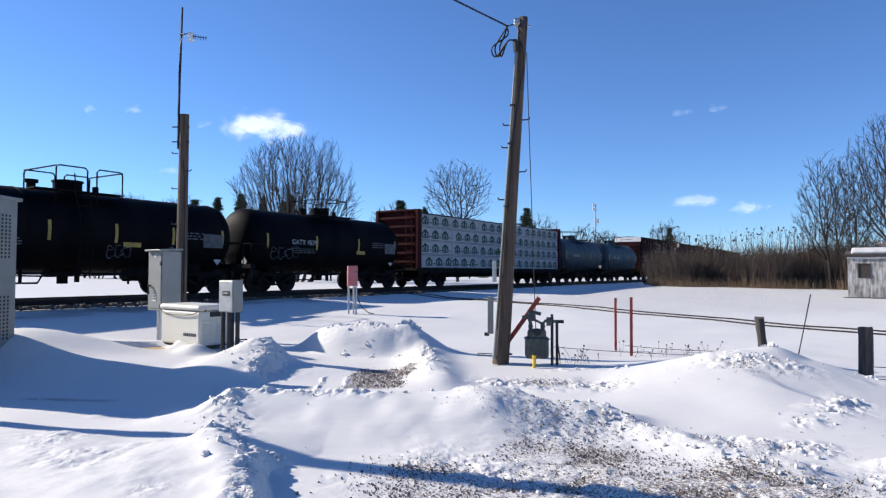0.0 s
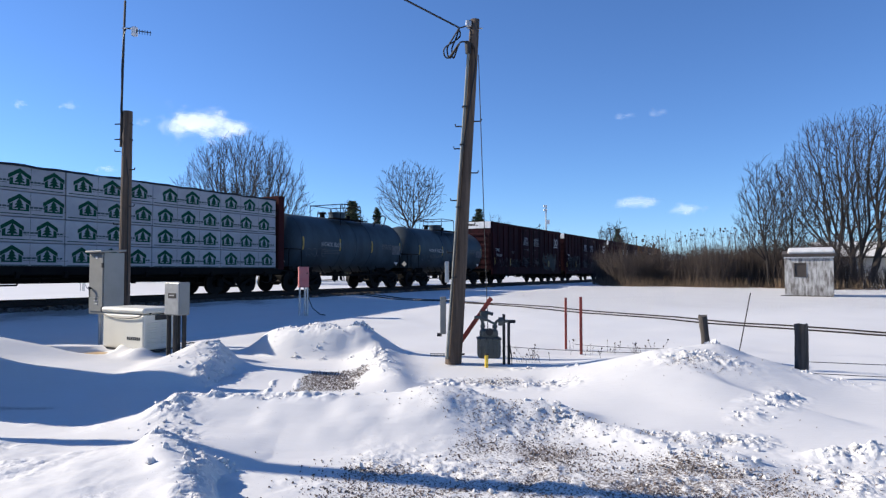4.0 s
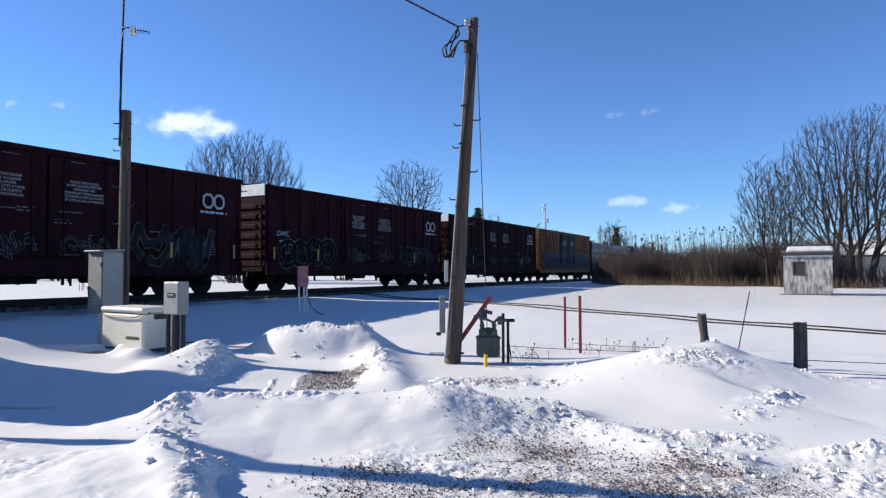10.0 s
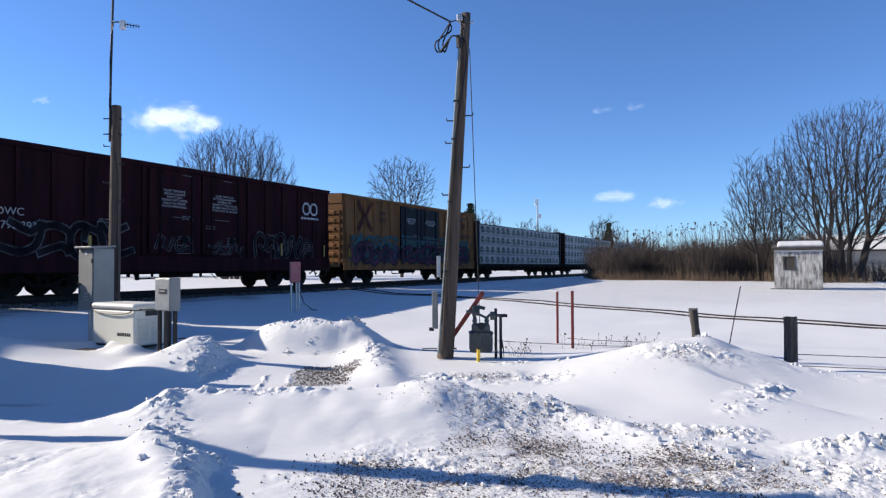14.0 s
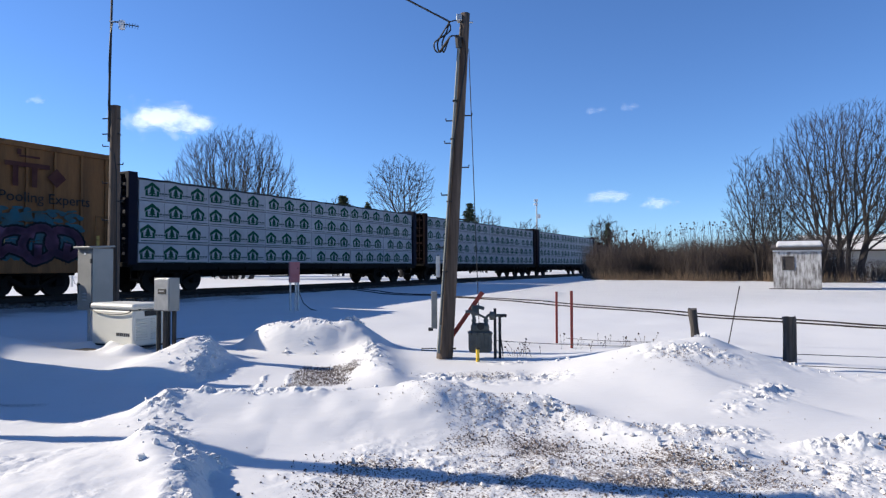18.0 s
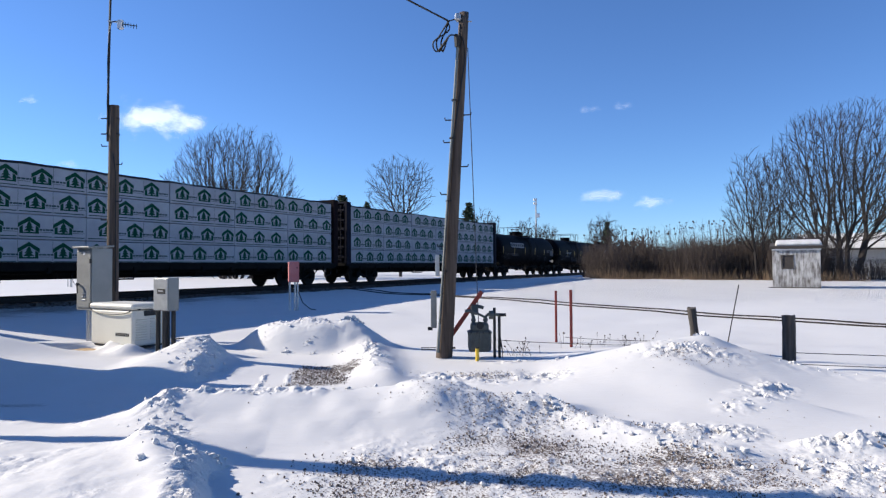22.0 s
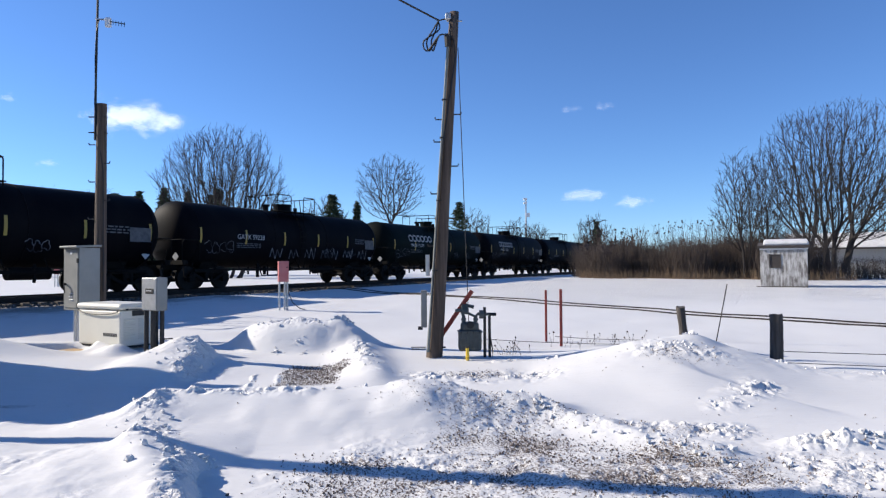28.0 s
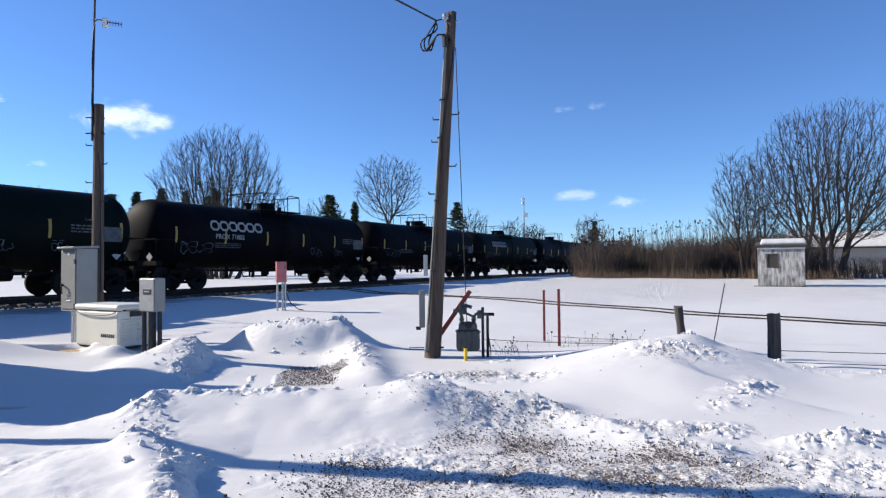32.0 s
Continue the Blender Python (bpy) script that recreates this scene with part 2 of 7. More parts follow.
GRAFFITI_BLUE = surface("blue_graffiti_paint", (0.02, 0.085, 0.115), 0.7, other=(0.04, 0.055, 0.045), scale=1.6, amount=0.9, bump=0, gloss=0.15)
GRAFFITI_ROSE = surface("rose_graffiti_paint", (0.13, 0.06, 0.1), 0.7, other=(0.05, 0.03, 0.055), scale=1.4, amount=0.9, bump=0, gloss=0.15)
SIDING = surface("grey_siding", (0.42, 0.41, 0.4), 0.8, other=(0.3, 0.29, 0.28), scale=3, stretch=(1, 1, 0.3))
PLYWOOD = surface("weathered_plywood", (0.4, 0.27, 0.14), 0.8, other=(0.3, 0.2, 0.11), scale=4)


# ---- building blocks ----
def thing(name, m, label, category, group="", kind=""):
    ob = new(name)
    ob.matrix_basis = m
    return tagged(ob, label, category, group, kind)


def finish(name, bm, material, smooth=False):
    me = bpy.data.meshes.new(name)
    bm.to_mesh(me)
    bm.free()
    for mt in material if isinstance(material, (list, tuple)) else [material]:
        me.materials.append(mt)
    if smooth:
        me.polygons.foreach_set("use_smooth", [True] * len(me.polygons))
    return me


def part(name, bm, material, parent, label="", smooth=False, m=None):
    """Links a bmesh, or a mesh that is already there, as one mesh object under a thing or part."""
    me = bm if isinstance(bm, bpy.types.Mesh) else finish(name, bm, material, smooth)
    ob = new(name, me)
    ob.parent = parent
    if m is not None:
        ob.matrix_basis = m
    return tagged(ob, label)


def box(bm, c, s, bevel=0.0, rot=None):
    """A box at centre c with sides s, with its edges bevelled if asked."""
    r = bmesh.ops.create_cube(bm, size=1.0, matrix=Matrix.Translation(c) @ (rot or Matrix()) @ Matrix.Diagonal((*s, 1)))
    if bevel:
        es = list({e for v in r["verts"] for e in v.link_edges})
        bmesh.ops.bevel(bm, geom=es, offset=bevel, segments=2, affect="EDGES", profile=0.5)
    return bm


def rod(bm, a, b, r, r2=None, sides=8):
    """A round bar from a to b."""
    a, b = Vector(a), Vector(b)
    d = b - a
    m = Matrix.Translation((a + b) / 2) @ d.to_track_quat("Z", "Y").to_matrix().to_4x4()
    bmesh.ops.create_cone(bm, cap_ends=True, segments=sides, radius1=r, radius2=r if r2 is None else r2, depth=d.length, matrix=m)
    return bm


def tube(bm, pts, r, sides=6):
    """A bent round bar through points."""
    rings = []
    pts = [Vector(p) for p in pts]
    for i, p in enumerate(pts):
        d = (pts[min(i + 1, len(pts) - 1)] - pts[max(i - 1, 0)]).normalized()
        q = d.to_track_quat("Z", "Y")
        rings.append([bm.verts.new(p + q @ Vector((r * math.cos(2 * math.pi * k / sides), r * math.sin(2 * math.pi * k / sides), 0))) for k in range(sides)])
    for a, b in zip(rings, rings[1:]):
        for k in range(sides):
            bm.faces.new((a[k], a[(k + 1) % sides], b[(k + 1) % sides], b[k]))
    bm.faces.new(rings[0][::-1])
    bm.faces.new(rings[-1])
    return bm


def curve_points(a, b, sag, n=14):
    return [Vector(a).lerp(Vector(b), i / n) - Vector((0, 0, sag * 4 * (i / n) * (1 - i / n))) for i in range(n + 1)]


def text_mesh(words, size, material, name="lettering"):
    """Words as a thin mesh in the x-z plane, facing -y, centred."""
    cu = bpy.data.curves.new("words", "FONT")
    cu.body, cu.size, cu.extrude, cu.align_x, cu.align_y = words, size, 0.002, "CENTER", "CENTER"
    cu.resolution_u = 3
    ob = bpy.data.objects.new("words", cu)
    scene.collection.objects.link(ob)
    bpy.context.view_layer.update()
    me = bpy.data.meshes.new_from_object(ob.evaluated_get(bpy.context.evaluated_depsgraph_get()))
    bpy.data.objects.remove(ob)
    me.transform(Matrix.Rotation(radians(90), 4, "X"))
    me.name = name
    me.materials.clear()
    me.materials.append(material)
    return me


def bars(bm, x, z, rows, rng, y=0.0, h=0.05, gap=0.1, width=0.9):
    """Rows of plain bars in the x-z plane, for writing too small to read."""
    for k in range(rows):
        u = x
        while u < x + width:
            w = rng.uniform(0.08, 0.26)
            box(bm, (u + w / 2, y, z - k * gap), (min(w, x + width - u + 0.02), 0.004, h))
            u += w + 0.05
    return bm


# ---- ground ----
TH = radians(28.7)
ALONG, ACROSS = (math.sin(TH), math.cos(TH)), (-math.cos(TH), math.sin(TH))
RAIL_Z, TRACK_OFF = 0.7, 21.5


def smooth_step(x, a, b):
    t = np.clip((x - a) / (b - a), 0, 1)
    return t * t * (3 - 2 * t)


def value_noise(x, y, seed):
    """Smooth lattice noise from -1 to 1 over arrays."""
    xi, yi = np.floor(x).astype(np.int64), np.floor(y).astype(np.int64)
    u, v = x - xi, y - yi
    u, v = u * u * (3 - 2 * u), v * v * (3 - 2 * v)

    def h(a, b):
        k = (a * 374761393 + b * 668265263 + seed * 1442695041) & 0xFFFFFFFF
        k = ((k ^ (k >> 13)) * 1274126177) & 0xFFFFFFFF
        return ((k ^ (k >> 16)) & 0xFFFF) / 32767.5 - 1
    return (h(xi, yi) * (1 - u) + h(xi + 1, yi) * u) * (1 - v) + (h(xi, yi + 1) * (1 - u) + h(xi + 1, yi + 1) * u) * v


def fractal(x, y, scale, octaves, seed):
    out, amp = 0 * x, 1.0
    for k in range(octaves):
        out = out + amp * value_noise(x / scale, y / scale, seed + k)
        scale, amp = scale / 2.03, amp * 0.5
    return out


def hump(x, y, cx, cy, rx, ry, turn=0.0, power=1.6):
    c, s = math.cos(radians(turn)), math.sin(radians(turn))
    u, v = ((x - cx) * c + (y - cy) * s) / rx, (-(x - cx) * s + (y - cy) * c) / ry
    return np.exp(-np.power(u * u + v * v, power / 2 * 1.3))


def ridge(x, y, ax, ay, bx, by, w):
    """Nearness to a line, from 1 on it to 0."""
    dx, dy = bx - ax, by - ay
    t = np.clip(((x - ax) * dx + (y - ay) * dy) / (dx * dx + dy * dy), 0, 1)
    return np.exp(-(((x - ax - t * dx) ** 2 + (y - ay - t * dy) ** 2) / (w * w)))


def base_height(x, y):
    p = x * ACROSS[0] + y * ACROSS[1]
    by_y = 0.12 * smooth_step(y, 8, 14) + 0.25 * smooth_step(y, 13, 25) + 0.2 * smooth_step(y, 25, 46)
    by_p = 0.5 * smooth_step(p, 9.5, 18.5)
    z = np.maximum(by_y, by_p) + 0.1 * np.minimum(by_y, by_p)
    z = np.where(p > 18, z * 0 + np.minimum(np.maximum(z, 0.48), 0.54), z)
    bed = np.exp(-np.clip(np.abs(p - TRACK_OFF) - 2.2, 0, 50) ** 2 / 0.5)
    far = smooth_step(p, 24, 30)
    z = z * (1 - far) + far * 0.42
    return z * (1 - bed) + bed * 0.425


def ground_height(x, y):
    x, y = np.asarray(x, float), np.asarray(y, float)
    z = base_height(x, y)
    near = 1 - smooth_step(np.hypot(x, y), 22, 40)
    drive = smooth_step(y, 5.9 - 0.1 * x, 4.9 - 0.1 * x)
    z = z + near * 0.035 * fractal(x, y, 2.6, 3, 5) * (1 - 0.6 * drive)
    wob = fractal(x, y, 0.8, 3, 21)
    # heap behind the gravel patch, broken along its top
    z = z + 0.46 * hump(x, y, -2.25, 12.3, 1.32, 0.72, -8, 4.2) * (1 + 0.1 * wob) + 0.1 * hump(x, y, -1.55, 12.25, 0.22, 0.3) + 0.06 * hump(x, y, -2.3, 12.3, 0.3, 0.25)
    z = z + 0.18 * ridge(x + 0.06 * wob, y, -1.15, 11.6, -0.75, 9.0, 0.38) * (1 + 0.15 * wob)
    # long bank across the middle
    z = z + 0.27 * ridge(x + 0.12 * wob, y + 0.1 * wob, -2.6, 7.1, 0.0, 7.0, 0.72)
    z = z + 0.12 * ridge(x + 0.1 * wob, y + 0.1 * wob, 0.0, 7.0, 1.1, 6.8, 0.42)
    z = z + 0.09 * ridge(x + 0.1 * wob, y + 0.06 * wob, 1.0, 6.9, 2.3, 5.4, 0.26)
    # big heap before the fence posts
    z = z + 0.46 * hump(x, y, 3.7, 9.7, 1.62, 1.4, 12) * (1 + 0.06 * wob) + 0.1 * hump(x, y, 4.05, 9.75, 0.35, 0.3)
    z = z + 0.1 * hump(x, y, 6.4, 8.5, 1.6, 0.8, -10) - 0.14 * hump(x, y, 5.5, 9.9, 0.55, 0.7)
    scarp = smooth_step(x + 0.5 * (y - 8) + 0.1 * wob, 3.9, 3.62) * hump(x, y, 3.6, 7.6, 0.9, 1.0, 0, 2.4)
    z = z + 0.07 * scarp - 0.06 * hump(x, y, 1.5, 9.2, 0.3, 0.5)
    # heap on the near left, steep towards the drive only where it comes nearest
    side = -1.83 - 0.39 * (np.clip(y, 3.6, 5.8) - 5.0) + 0.07 * wob
    soft = 0.2 + 1.3 * smooth_step(y, 4.9, 5.8)
    edge = 1 - np.clip((x - side + 0.6 * soft) / soft, 0, 1) ** 1.5
    z = z + edge * (0.16 + 0.03 * wob) * smooth_step(y, 6.7, 5.2) * (0.7 + 0.3 * smooth_step(x, -4.5, -2.2))
    z = z + 0.03 * ridge(x + 0.1 * wob, y + 0.1 * wob, -2.85, 7.0, -2.3, 5.5, 0.22) * (1 + 0.6 * wob) + 0.035 * ridge(x + 0.06 * wob, y, -2.3, 5.5, -1.6, 4.0, 0.16) * (1 + 0.6 * wob)
    z = z + 0.08 * hump(x, y, 3.6, 5.55, 0.55, 0.16, -8) * (1 + 0.6 * wob)
    # drifts round the power cabinets
    z = z + 0.16 * hump(x, y, -5.0, 9.7, 2.2, 0.8, 4) + 0.2 * hump(x, y, -3.8, 10.6, 0.55, 0.6) + 0.2 * hump(x, y, -7.2, 11.6, 1.7, 1.0)
    z = z + 0.47 * hump(x, y, -7.7, 10.35, 1.6, 0.72)
    bank = -3.36 + 0.12 * wob
    z = z + 0.24 * (1 - smooth_step(x, bank - 0.1, bank + 0.2)) * smooth_step(x, bank - 1.5, bank - 0.25) * smooth_step(y, 8.7, 9.4) * smooth_step(y, 10.95, 10.3) * (1 + 0.2 * wob)
    pit = (1 - smooth_step(np.hypot((x + 6.08) / 0.5, (y - 11.1) / 0.42) + 0.1 * wob, 0.8, 1.05))
    z = z - 0.17 * pit + 0.13 * hump(x, y, -5.3, 11.5, 1.1, 0.8) + 0.09 * hump(x, y, -5.5, 11.15, 0.5, 0.2, -31) + 0.16 * hump(x, y, -4.98, 10.75, 0.28, 0.25)
    return z


def crumbs(x, y, cell, seed, density, steep=0.3):
    """Angular broken lumps, one at most in each cell: heights from 0 to 1 over arrays."""
    xi, yi = np.floor(x / cell).astype(np.int64), np.floor(y / cell).astype(np.int64)
    out = np.zeros_like(x)

    def h(a, b, k):
        v = (a * 374761393 + b * 668265263 + (seed * 31 + k) * 1442695041) & 0xFFFFFFFF
        v = ((v ^ (v >> 13)) * 1274126177) & 0xFFFFFFFF
        return ((v ^ (v >> 16)) & 0xFFFF) / 65535.0
    for dx in (-1, 0, 1):
        for dy in (-1, 0, 1):
            a, b = xi + dx, yi + dy
            u, v = x / cell - a - h(a, b, 1), y / cell - b - h(a, b, 2)
            big = 0.2 + 0.55 * h(a, b, 3) ** 2
            t0, d = h(a, b, 4) * 6.283, np.full_like(x, -9.0)
            for k in range(5):
                t = t0 + 1.257 * k + 0.7 * h(a, b, 5 + k)
                d = np.maximum(d, (u * np.cos(t) + v * np.sin(t)) * (0.8 + 0.5 * h(a, b, 11 + k)))
            top = np.clip((big - d) / (steep * big), 0, 1) * (0.75 + 0.6 * (u * np.cos(t0) + v * np.sin(t0)))
            out = np.maximum(out, np.where(h(a, b, 20) < density, top * big * 1.5, 0))
    return out


def axis_steps(lo, hi, step, out_lo, out_hi, grow=1.07):
    a = list(np.arange(lo, hi, step))
    s, v = step, hi
    while v < out_hi:
        a.append(v)
        s *= grow
        v += s
    a.append(out_hi)
    s, v, b = step, lo, []
    while True:
        s *= grow
        v -= s
        if v < out_lo:
            break
        b.append(v)
    return np.array([out_lo] + b[::-1] + a)


def dirt_at(x, y):
    limit = 5.75 + 0.8 * smooth_step(x, -0.3, 0.4) - 0.45 * np.maximum(x - 0.4, 0)
    d = smooth_step(y - limit, 0.25, -0.6) * smooth_step(x, -1.5, -0.5) * (1 - 0.6 * smooth_step(x, 2.6, 4.2))
    d = d * (0.56 + 0.42 * fractal(x, y, 1.0, 3, 77))
    gravel = np.maximum(np.abs(x + 1.62 + 0.06 * fractal(x, y, 0.4, 2, 12)) / 0.47, np.abs(y - 9.5) / 0.85)
    d = np.maximum(d, 0.82 * (1 - smooth_step(gravel, 0.75, 1.15)))
    d = np.maximum(d, 0.62 * hump(x, y, 0.75, 6.55, 0.95, 0.45, -12) + 0.55 * hump(x, y, 2.3, 6.2, 0.7, 0.18, -15) + 1.05 * hump(x, y, -5.2, 7.75, 0.8, 0.14) + 0.4 * hump(x, y, 3.0, 5.0, 0.8, 0.5))
    d = np.maximum(d, 0.75 * hump(x, y, -1.2, 7.5, 0.5, 0.12) + 0.5 * hump(x, y, 3.55, 9.0, 0.6, 0.4) + 0.65 * hump(x, y, 0.7, 9.3, 0.7, 0.3))
    p, s = x * ACROSS[0] + y * ACROSS[1], x * ALONG[0] + y * ALONG[1]
    d = np.maximum(d, (1.15 + 0.4 * fractal(x, y, 0.9, 3, 79)) * smooth_step(p, 15.0, 17.6) * smooth_step(s, 21, 16) * (p < 25))
    bed = np.exp(-np.clip(np.abs(p - TRACK_OFF) - 1.9, 0, 50) ** 2 / 0.5)
    return np.maximum(np.clip(d, 0, 1.3), 1.35 * bed)


# where the crust is broken: line from, to, width, strength
BROKEN = ((-2.9, 7.0, -2.3, 5.5, 0.24, 0.85), (-2.3, 5.5, -1.85, 5.0, 0.22, 0.9), (-1.85, 5.0, -1.45, 3.8, 0.16, 0.85), (-2.9, 7.0, -1.0, 7.0, 0.13, 0.7), (-0.9, 7.25, 0.3, 7.2, 0.14, 0.6), (0.35, 6.75, 1.1, 6.4, 0.42, 0.9),
          (0.95, 6.95, 1.9, 5.95, 0.2, 1.0), (1.9, 5.95, 2.4, 5.2, 0.2, 0.8), (1.8, 6.3, 2.9, 6.1, 0.22, 0.8), (2.6, 5.2, 3.9, 4.6, 0.5, 0.75), (3.3, 5.62, 4.1, 5.5, 0.18, 1.0), (3.2, 9.3, 3.9, 9.1, 0.35, 0.7),
          (4.2, 8.0, 3.2, 6.9, 0.2, 0.8), (0.1, 9.2, 1.6, 9.0, 0.4, 0.7), (-1.15, 11.4, -0.75, 9.2, 0.22, 0.7), (-3.5, 10.4, -3.3, 9.2, 0.3, 0.9), (-3.2, 12.2, -1.4, 12.0, 0.25, 0.6), (-3.9, 9.9, -3.2, 9.6, 0.3, 0.8),
          (-2.45, 9.5, -2.3, 8.4, 0.035, 0.8), (-2.13, 9.6, -1.9, 8.3, 0.035, 0.8), (-0.4, 5.2, 2.6, 4.6, 0.75, 0.55), (5.0, 8.9, 6.5, 8.4, 0.3, 0.5), (1.0, 10.3, 2.2, 10.2, 0.15, 0.5), (-3.9, 5.6, -2.7, 4.4, 0.4, 0.4), (-4.6, 7.1, -3.5, 6.5, 0.2, 0.5), (-2.9, 5.2, -2.3, 4.2, 0.3, 0.45))


def make_ground():
    xs = axis_steps(-4.4, 5.2, 0.0185, -3000, 3000, 1.05)
    ys = axis_steps(3.7, 10.8, 0.0195, -2500, 3500, 1.042)
    X, Y = np.meshgrid(xs, ys)
    Z = ground_height(X, Y)
    rough = np.zeros_like(X)
    for ax, ay, bx, by, w, k in BROKEN:
        rough = np.maximum(rough, k * ridge(X, Y, ax, ay, bx, by, w))
    rough = rough * (0.35 + 0.65 * np.clip(1.6 * fractal(X, Y, 0.55, 3, 610) + 0.6, 0, 1))
    on = rough > 0.04
    gx, gy, gr = X[on], Y[on], rough[on]
    lift = 0.05 * (np.abs(fractal(gx, gy, 0.3, 4, 300)) - 0.3) + 0.03 * np.clip(fractal(gx, gy, 0.5, 3, 400), 0, 1) * np.abs(fractal(gx, gy, 0.12, 2, 500))
    wx, wy = gx + 0.02 * fractal(gx, gy, 0.1, 2, 71), gy + 0.02 * fractal(gx, gy, 0.1, 2, 72)
    lift = lift + 0.04 * crumbs(wx, wy, 0.2, 7, 0.32, 0.16) * np.clip(gr * 2 - 0.5, 0, 1) + 0.026 * crumbs(wx, wy, 0.1, 8, 0.45, 0.16) * np.clip(gr * 1.5, 0, 1) + 0.018 * crumbs(wx, wy, 0.055, 9, 0.5, 0.2) * np.clip(gr * 1.8, 0, 1)
    Z[on] = Z[on] + np.minimum(gr * 1.3, 1) * lift
    nx, ny = len(xs), len(ys)
    i = np.arange((nx - 1) * (ny - 1))
    a = (i // (nx - 1)) * nx + i % (nx - 1)
    faces = np.stack([a, a + 1, a + nx + 1, a + nx], 1)
    me = bpy.data.meshes.new("ground")
    me.vertices.add(nx * ny)
    me.vertices.foreach_set("co", np.stack([X, Y, Z], -1).ravel())
    me.loops.add(faces.size)
    me.loops.foreach_set("vertex_index", faces.ravel().astype(np.int32))
    me.polygons.add(len(faces))
    me.polygons.foreach_set("loop_start", (np.arange(len(faces)) * 4).astype(np.int32))
    me.polygons.foreach_set("use_smooth", np.ones(len(faces), bool))
    me.update(calc_edges=True)
    for name, values in (("dirt", dirt_at(X, Y)), ("crust", np.maximum(0.015 + 0.95 * rough ** 1.6, 1.6 * smooth_step(Y, 19, 25) * smooth_step(X, 0, 5) * (X * ACROSS[0] + Y * ACROSS[1] < 14)))):
        me.attributes.new(name, "FLOAT", "POINT").data.foreach_set("value", values.ravel().astype(np.float32))
    me.materials.append(SNOW)
    return tagged(new("ground", me), "wind-drifted and ploughed snow over a gravel yard", "snow", kind="structure")


ground = make_ground()


def zg(x, y):
    return float(ground_height(x, y))


def at(x, y, lift=0.0, turn=0.0):
    """A pose on the ground."""
    return pose(x, y, zg(x, y) + lift, 0, 0, turn)


def lumps(name, spots, material, label, category, rng, kind="stuff"):
    """Small irregular lumps, all in one object."""
    vs, fs = [], []
    ico = bmesh.new()
    bmesh.ops.create_icosphere(ico, subdivisions=1, radius=1.0)
    bv, bf = [v.co.copy() for v in ico.verts], [[v.index for v in f.verts] for f in ico.faces]
    ico.free()
    for x, y, z, r in spots:
        q = Euler((rng.uniform(0, 6), rng.uniform(0, 6), rng.uniform(0, 6))).to_matrix()
        k = [rng.uniform(0.6, 1.25) for _ in range(3)]
        o = len(vs)
        for v in bv:
            w = q @ Vector((v.x * k[0], v.y * k[1], v.z * k[2] * 0.75)) * r * rng.uniform(0.75, 1.2)
            vs.append((x + w.x, y + w.y, z + w.z))
        fs += [[o + i for i in f] for f in bf]
    me = bpy.data.meshes.new(name)
    me.from_pydata(vs, [], fs)
    me.materials.append(material)
    return tagged(new(name, me), label, category, kind=kind)


# ---- railway ----
TRACK = Matrix.Translation((TRACK_OFF * ACROSS[0], TRACK_OFF * ACROSS[1], RAIL_Z)) @ pose(0, 0, 0, 0, 0, 90 - 28.7)


def rail_section(bm, pts_of, lo, hi, n):
    """A rail swept along pts_of(t)."""
    prof = [(-0.07, -0.17), (0.07, -0.17), (0.07, -0.15), (0.012, -0.13), (0.012, -0.045), (0.036, -0.035), (0.036, 0.0), (-0.036, 0.0), (-0.036, -0.035), (-0.012, -0.045), (-0.012, -0.13), (-0.07, -0.15)]
    prev = None
    for i in range(n + 1):
        t = lo + (hi - lo) * i / n
        p, q = pts_of(t), pts_of(t + 0.01)
        d = Vector((q[0] - p[0], q[1] - p[1], 0)).normalized()
        side = Vector((-d.y, d.x, 0))
        ring = [bm.verts.new(Vector(p) + side * u + Vector((0, 0, w))) for u, w in prof]
        if prev:
            for k in range(len(prof)):
                bm.faces.new((prev[k], prev[(k + 1) % 12], ring[(k + 1) % 12], ring[k]))
        prev = ring
    return bm


def make_track():
    tr = thing("railway_track", TRACK, "main line of rusty rails on dark ties in ballast", "railway track", kind="structure")
    for y in (-0.753, 0.753):
        part("rail", rail_section(bmesh.new(), lambda t: (t, y, 0), -120, 420, 4), STEEL, tr)
    tie = bmesh.new()
    box(tie, (0, 0, -0.255), (0.22, 2.6, 0.16), 0.01)
    me = finish("tie", tie, TIE)
    for k in range(230):
        part("tie", me, TIE, tr, m=pose(-10 + 0.52 * k, 0, 0, 0, 0, 0.8 * math.sin(k * 7.3)))


make_track()


def siding_at(t):
    """Centre line of the second track, bending away from the main line across the field."""
    pts = ((-5.2, 31.6, 0.6), (-2.9, 29.1, 0.5), (0.2, 25.7, 0.4), (4.1, 21.3, 0.3), (7.2, 17.9, 0.2), (10.6, 14.0, 0.15), (15.5, 8.6, 0.1))
    k = min(max(t, 0), 5.999)
    i = int(k)
    u = k - i
    p = [Vector(pts[min(max(j, 0), 6)]) for j in (i - 1, i, i + 1, i + 2)]
    return 0.5 * (2 * p[1] + (p[2] - p[0]) * u + (2 * p[0] - 5 * p[1] + 4 * p[2] - p[3]) * u * u + (3 * p[1] - p[0] - 3 * p[2] + p[3]) * u ** 3)


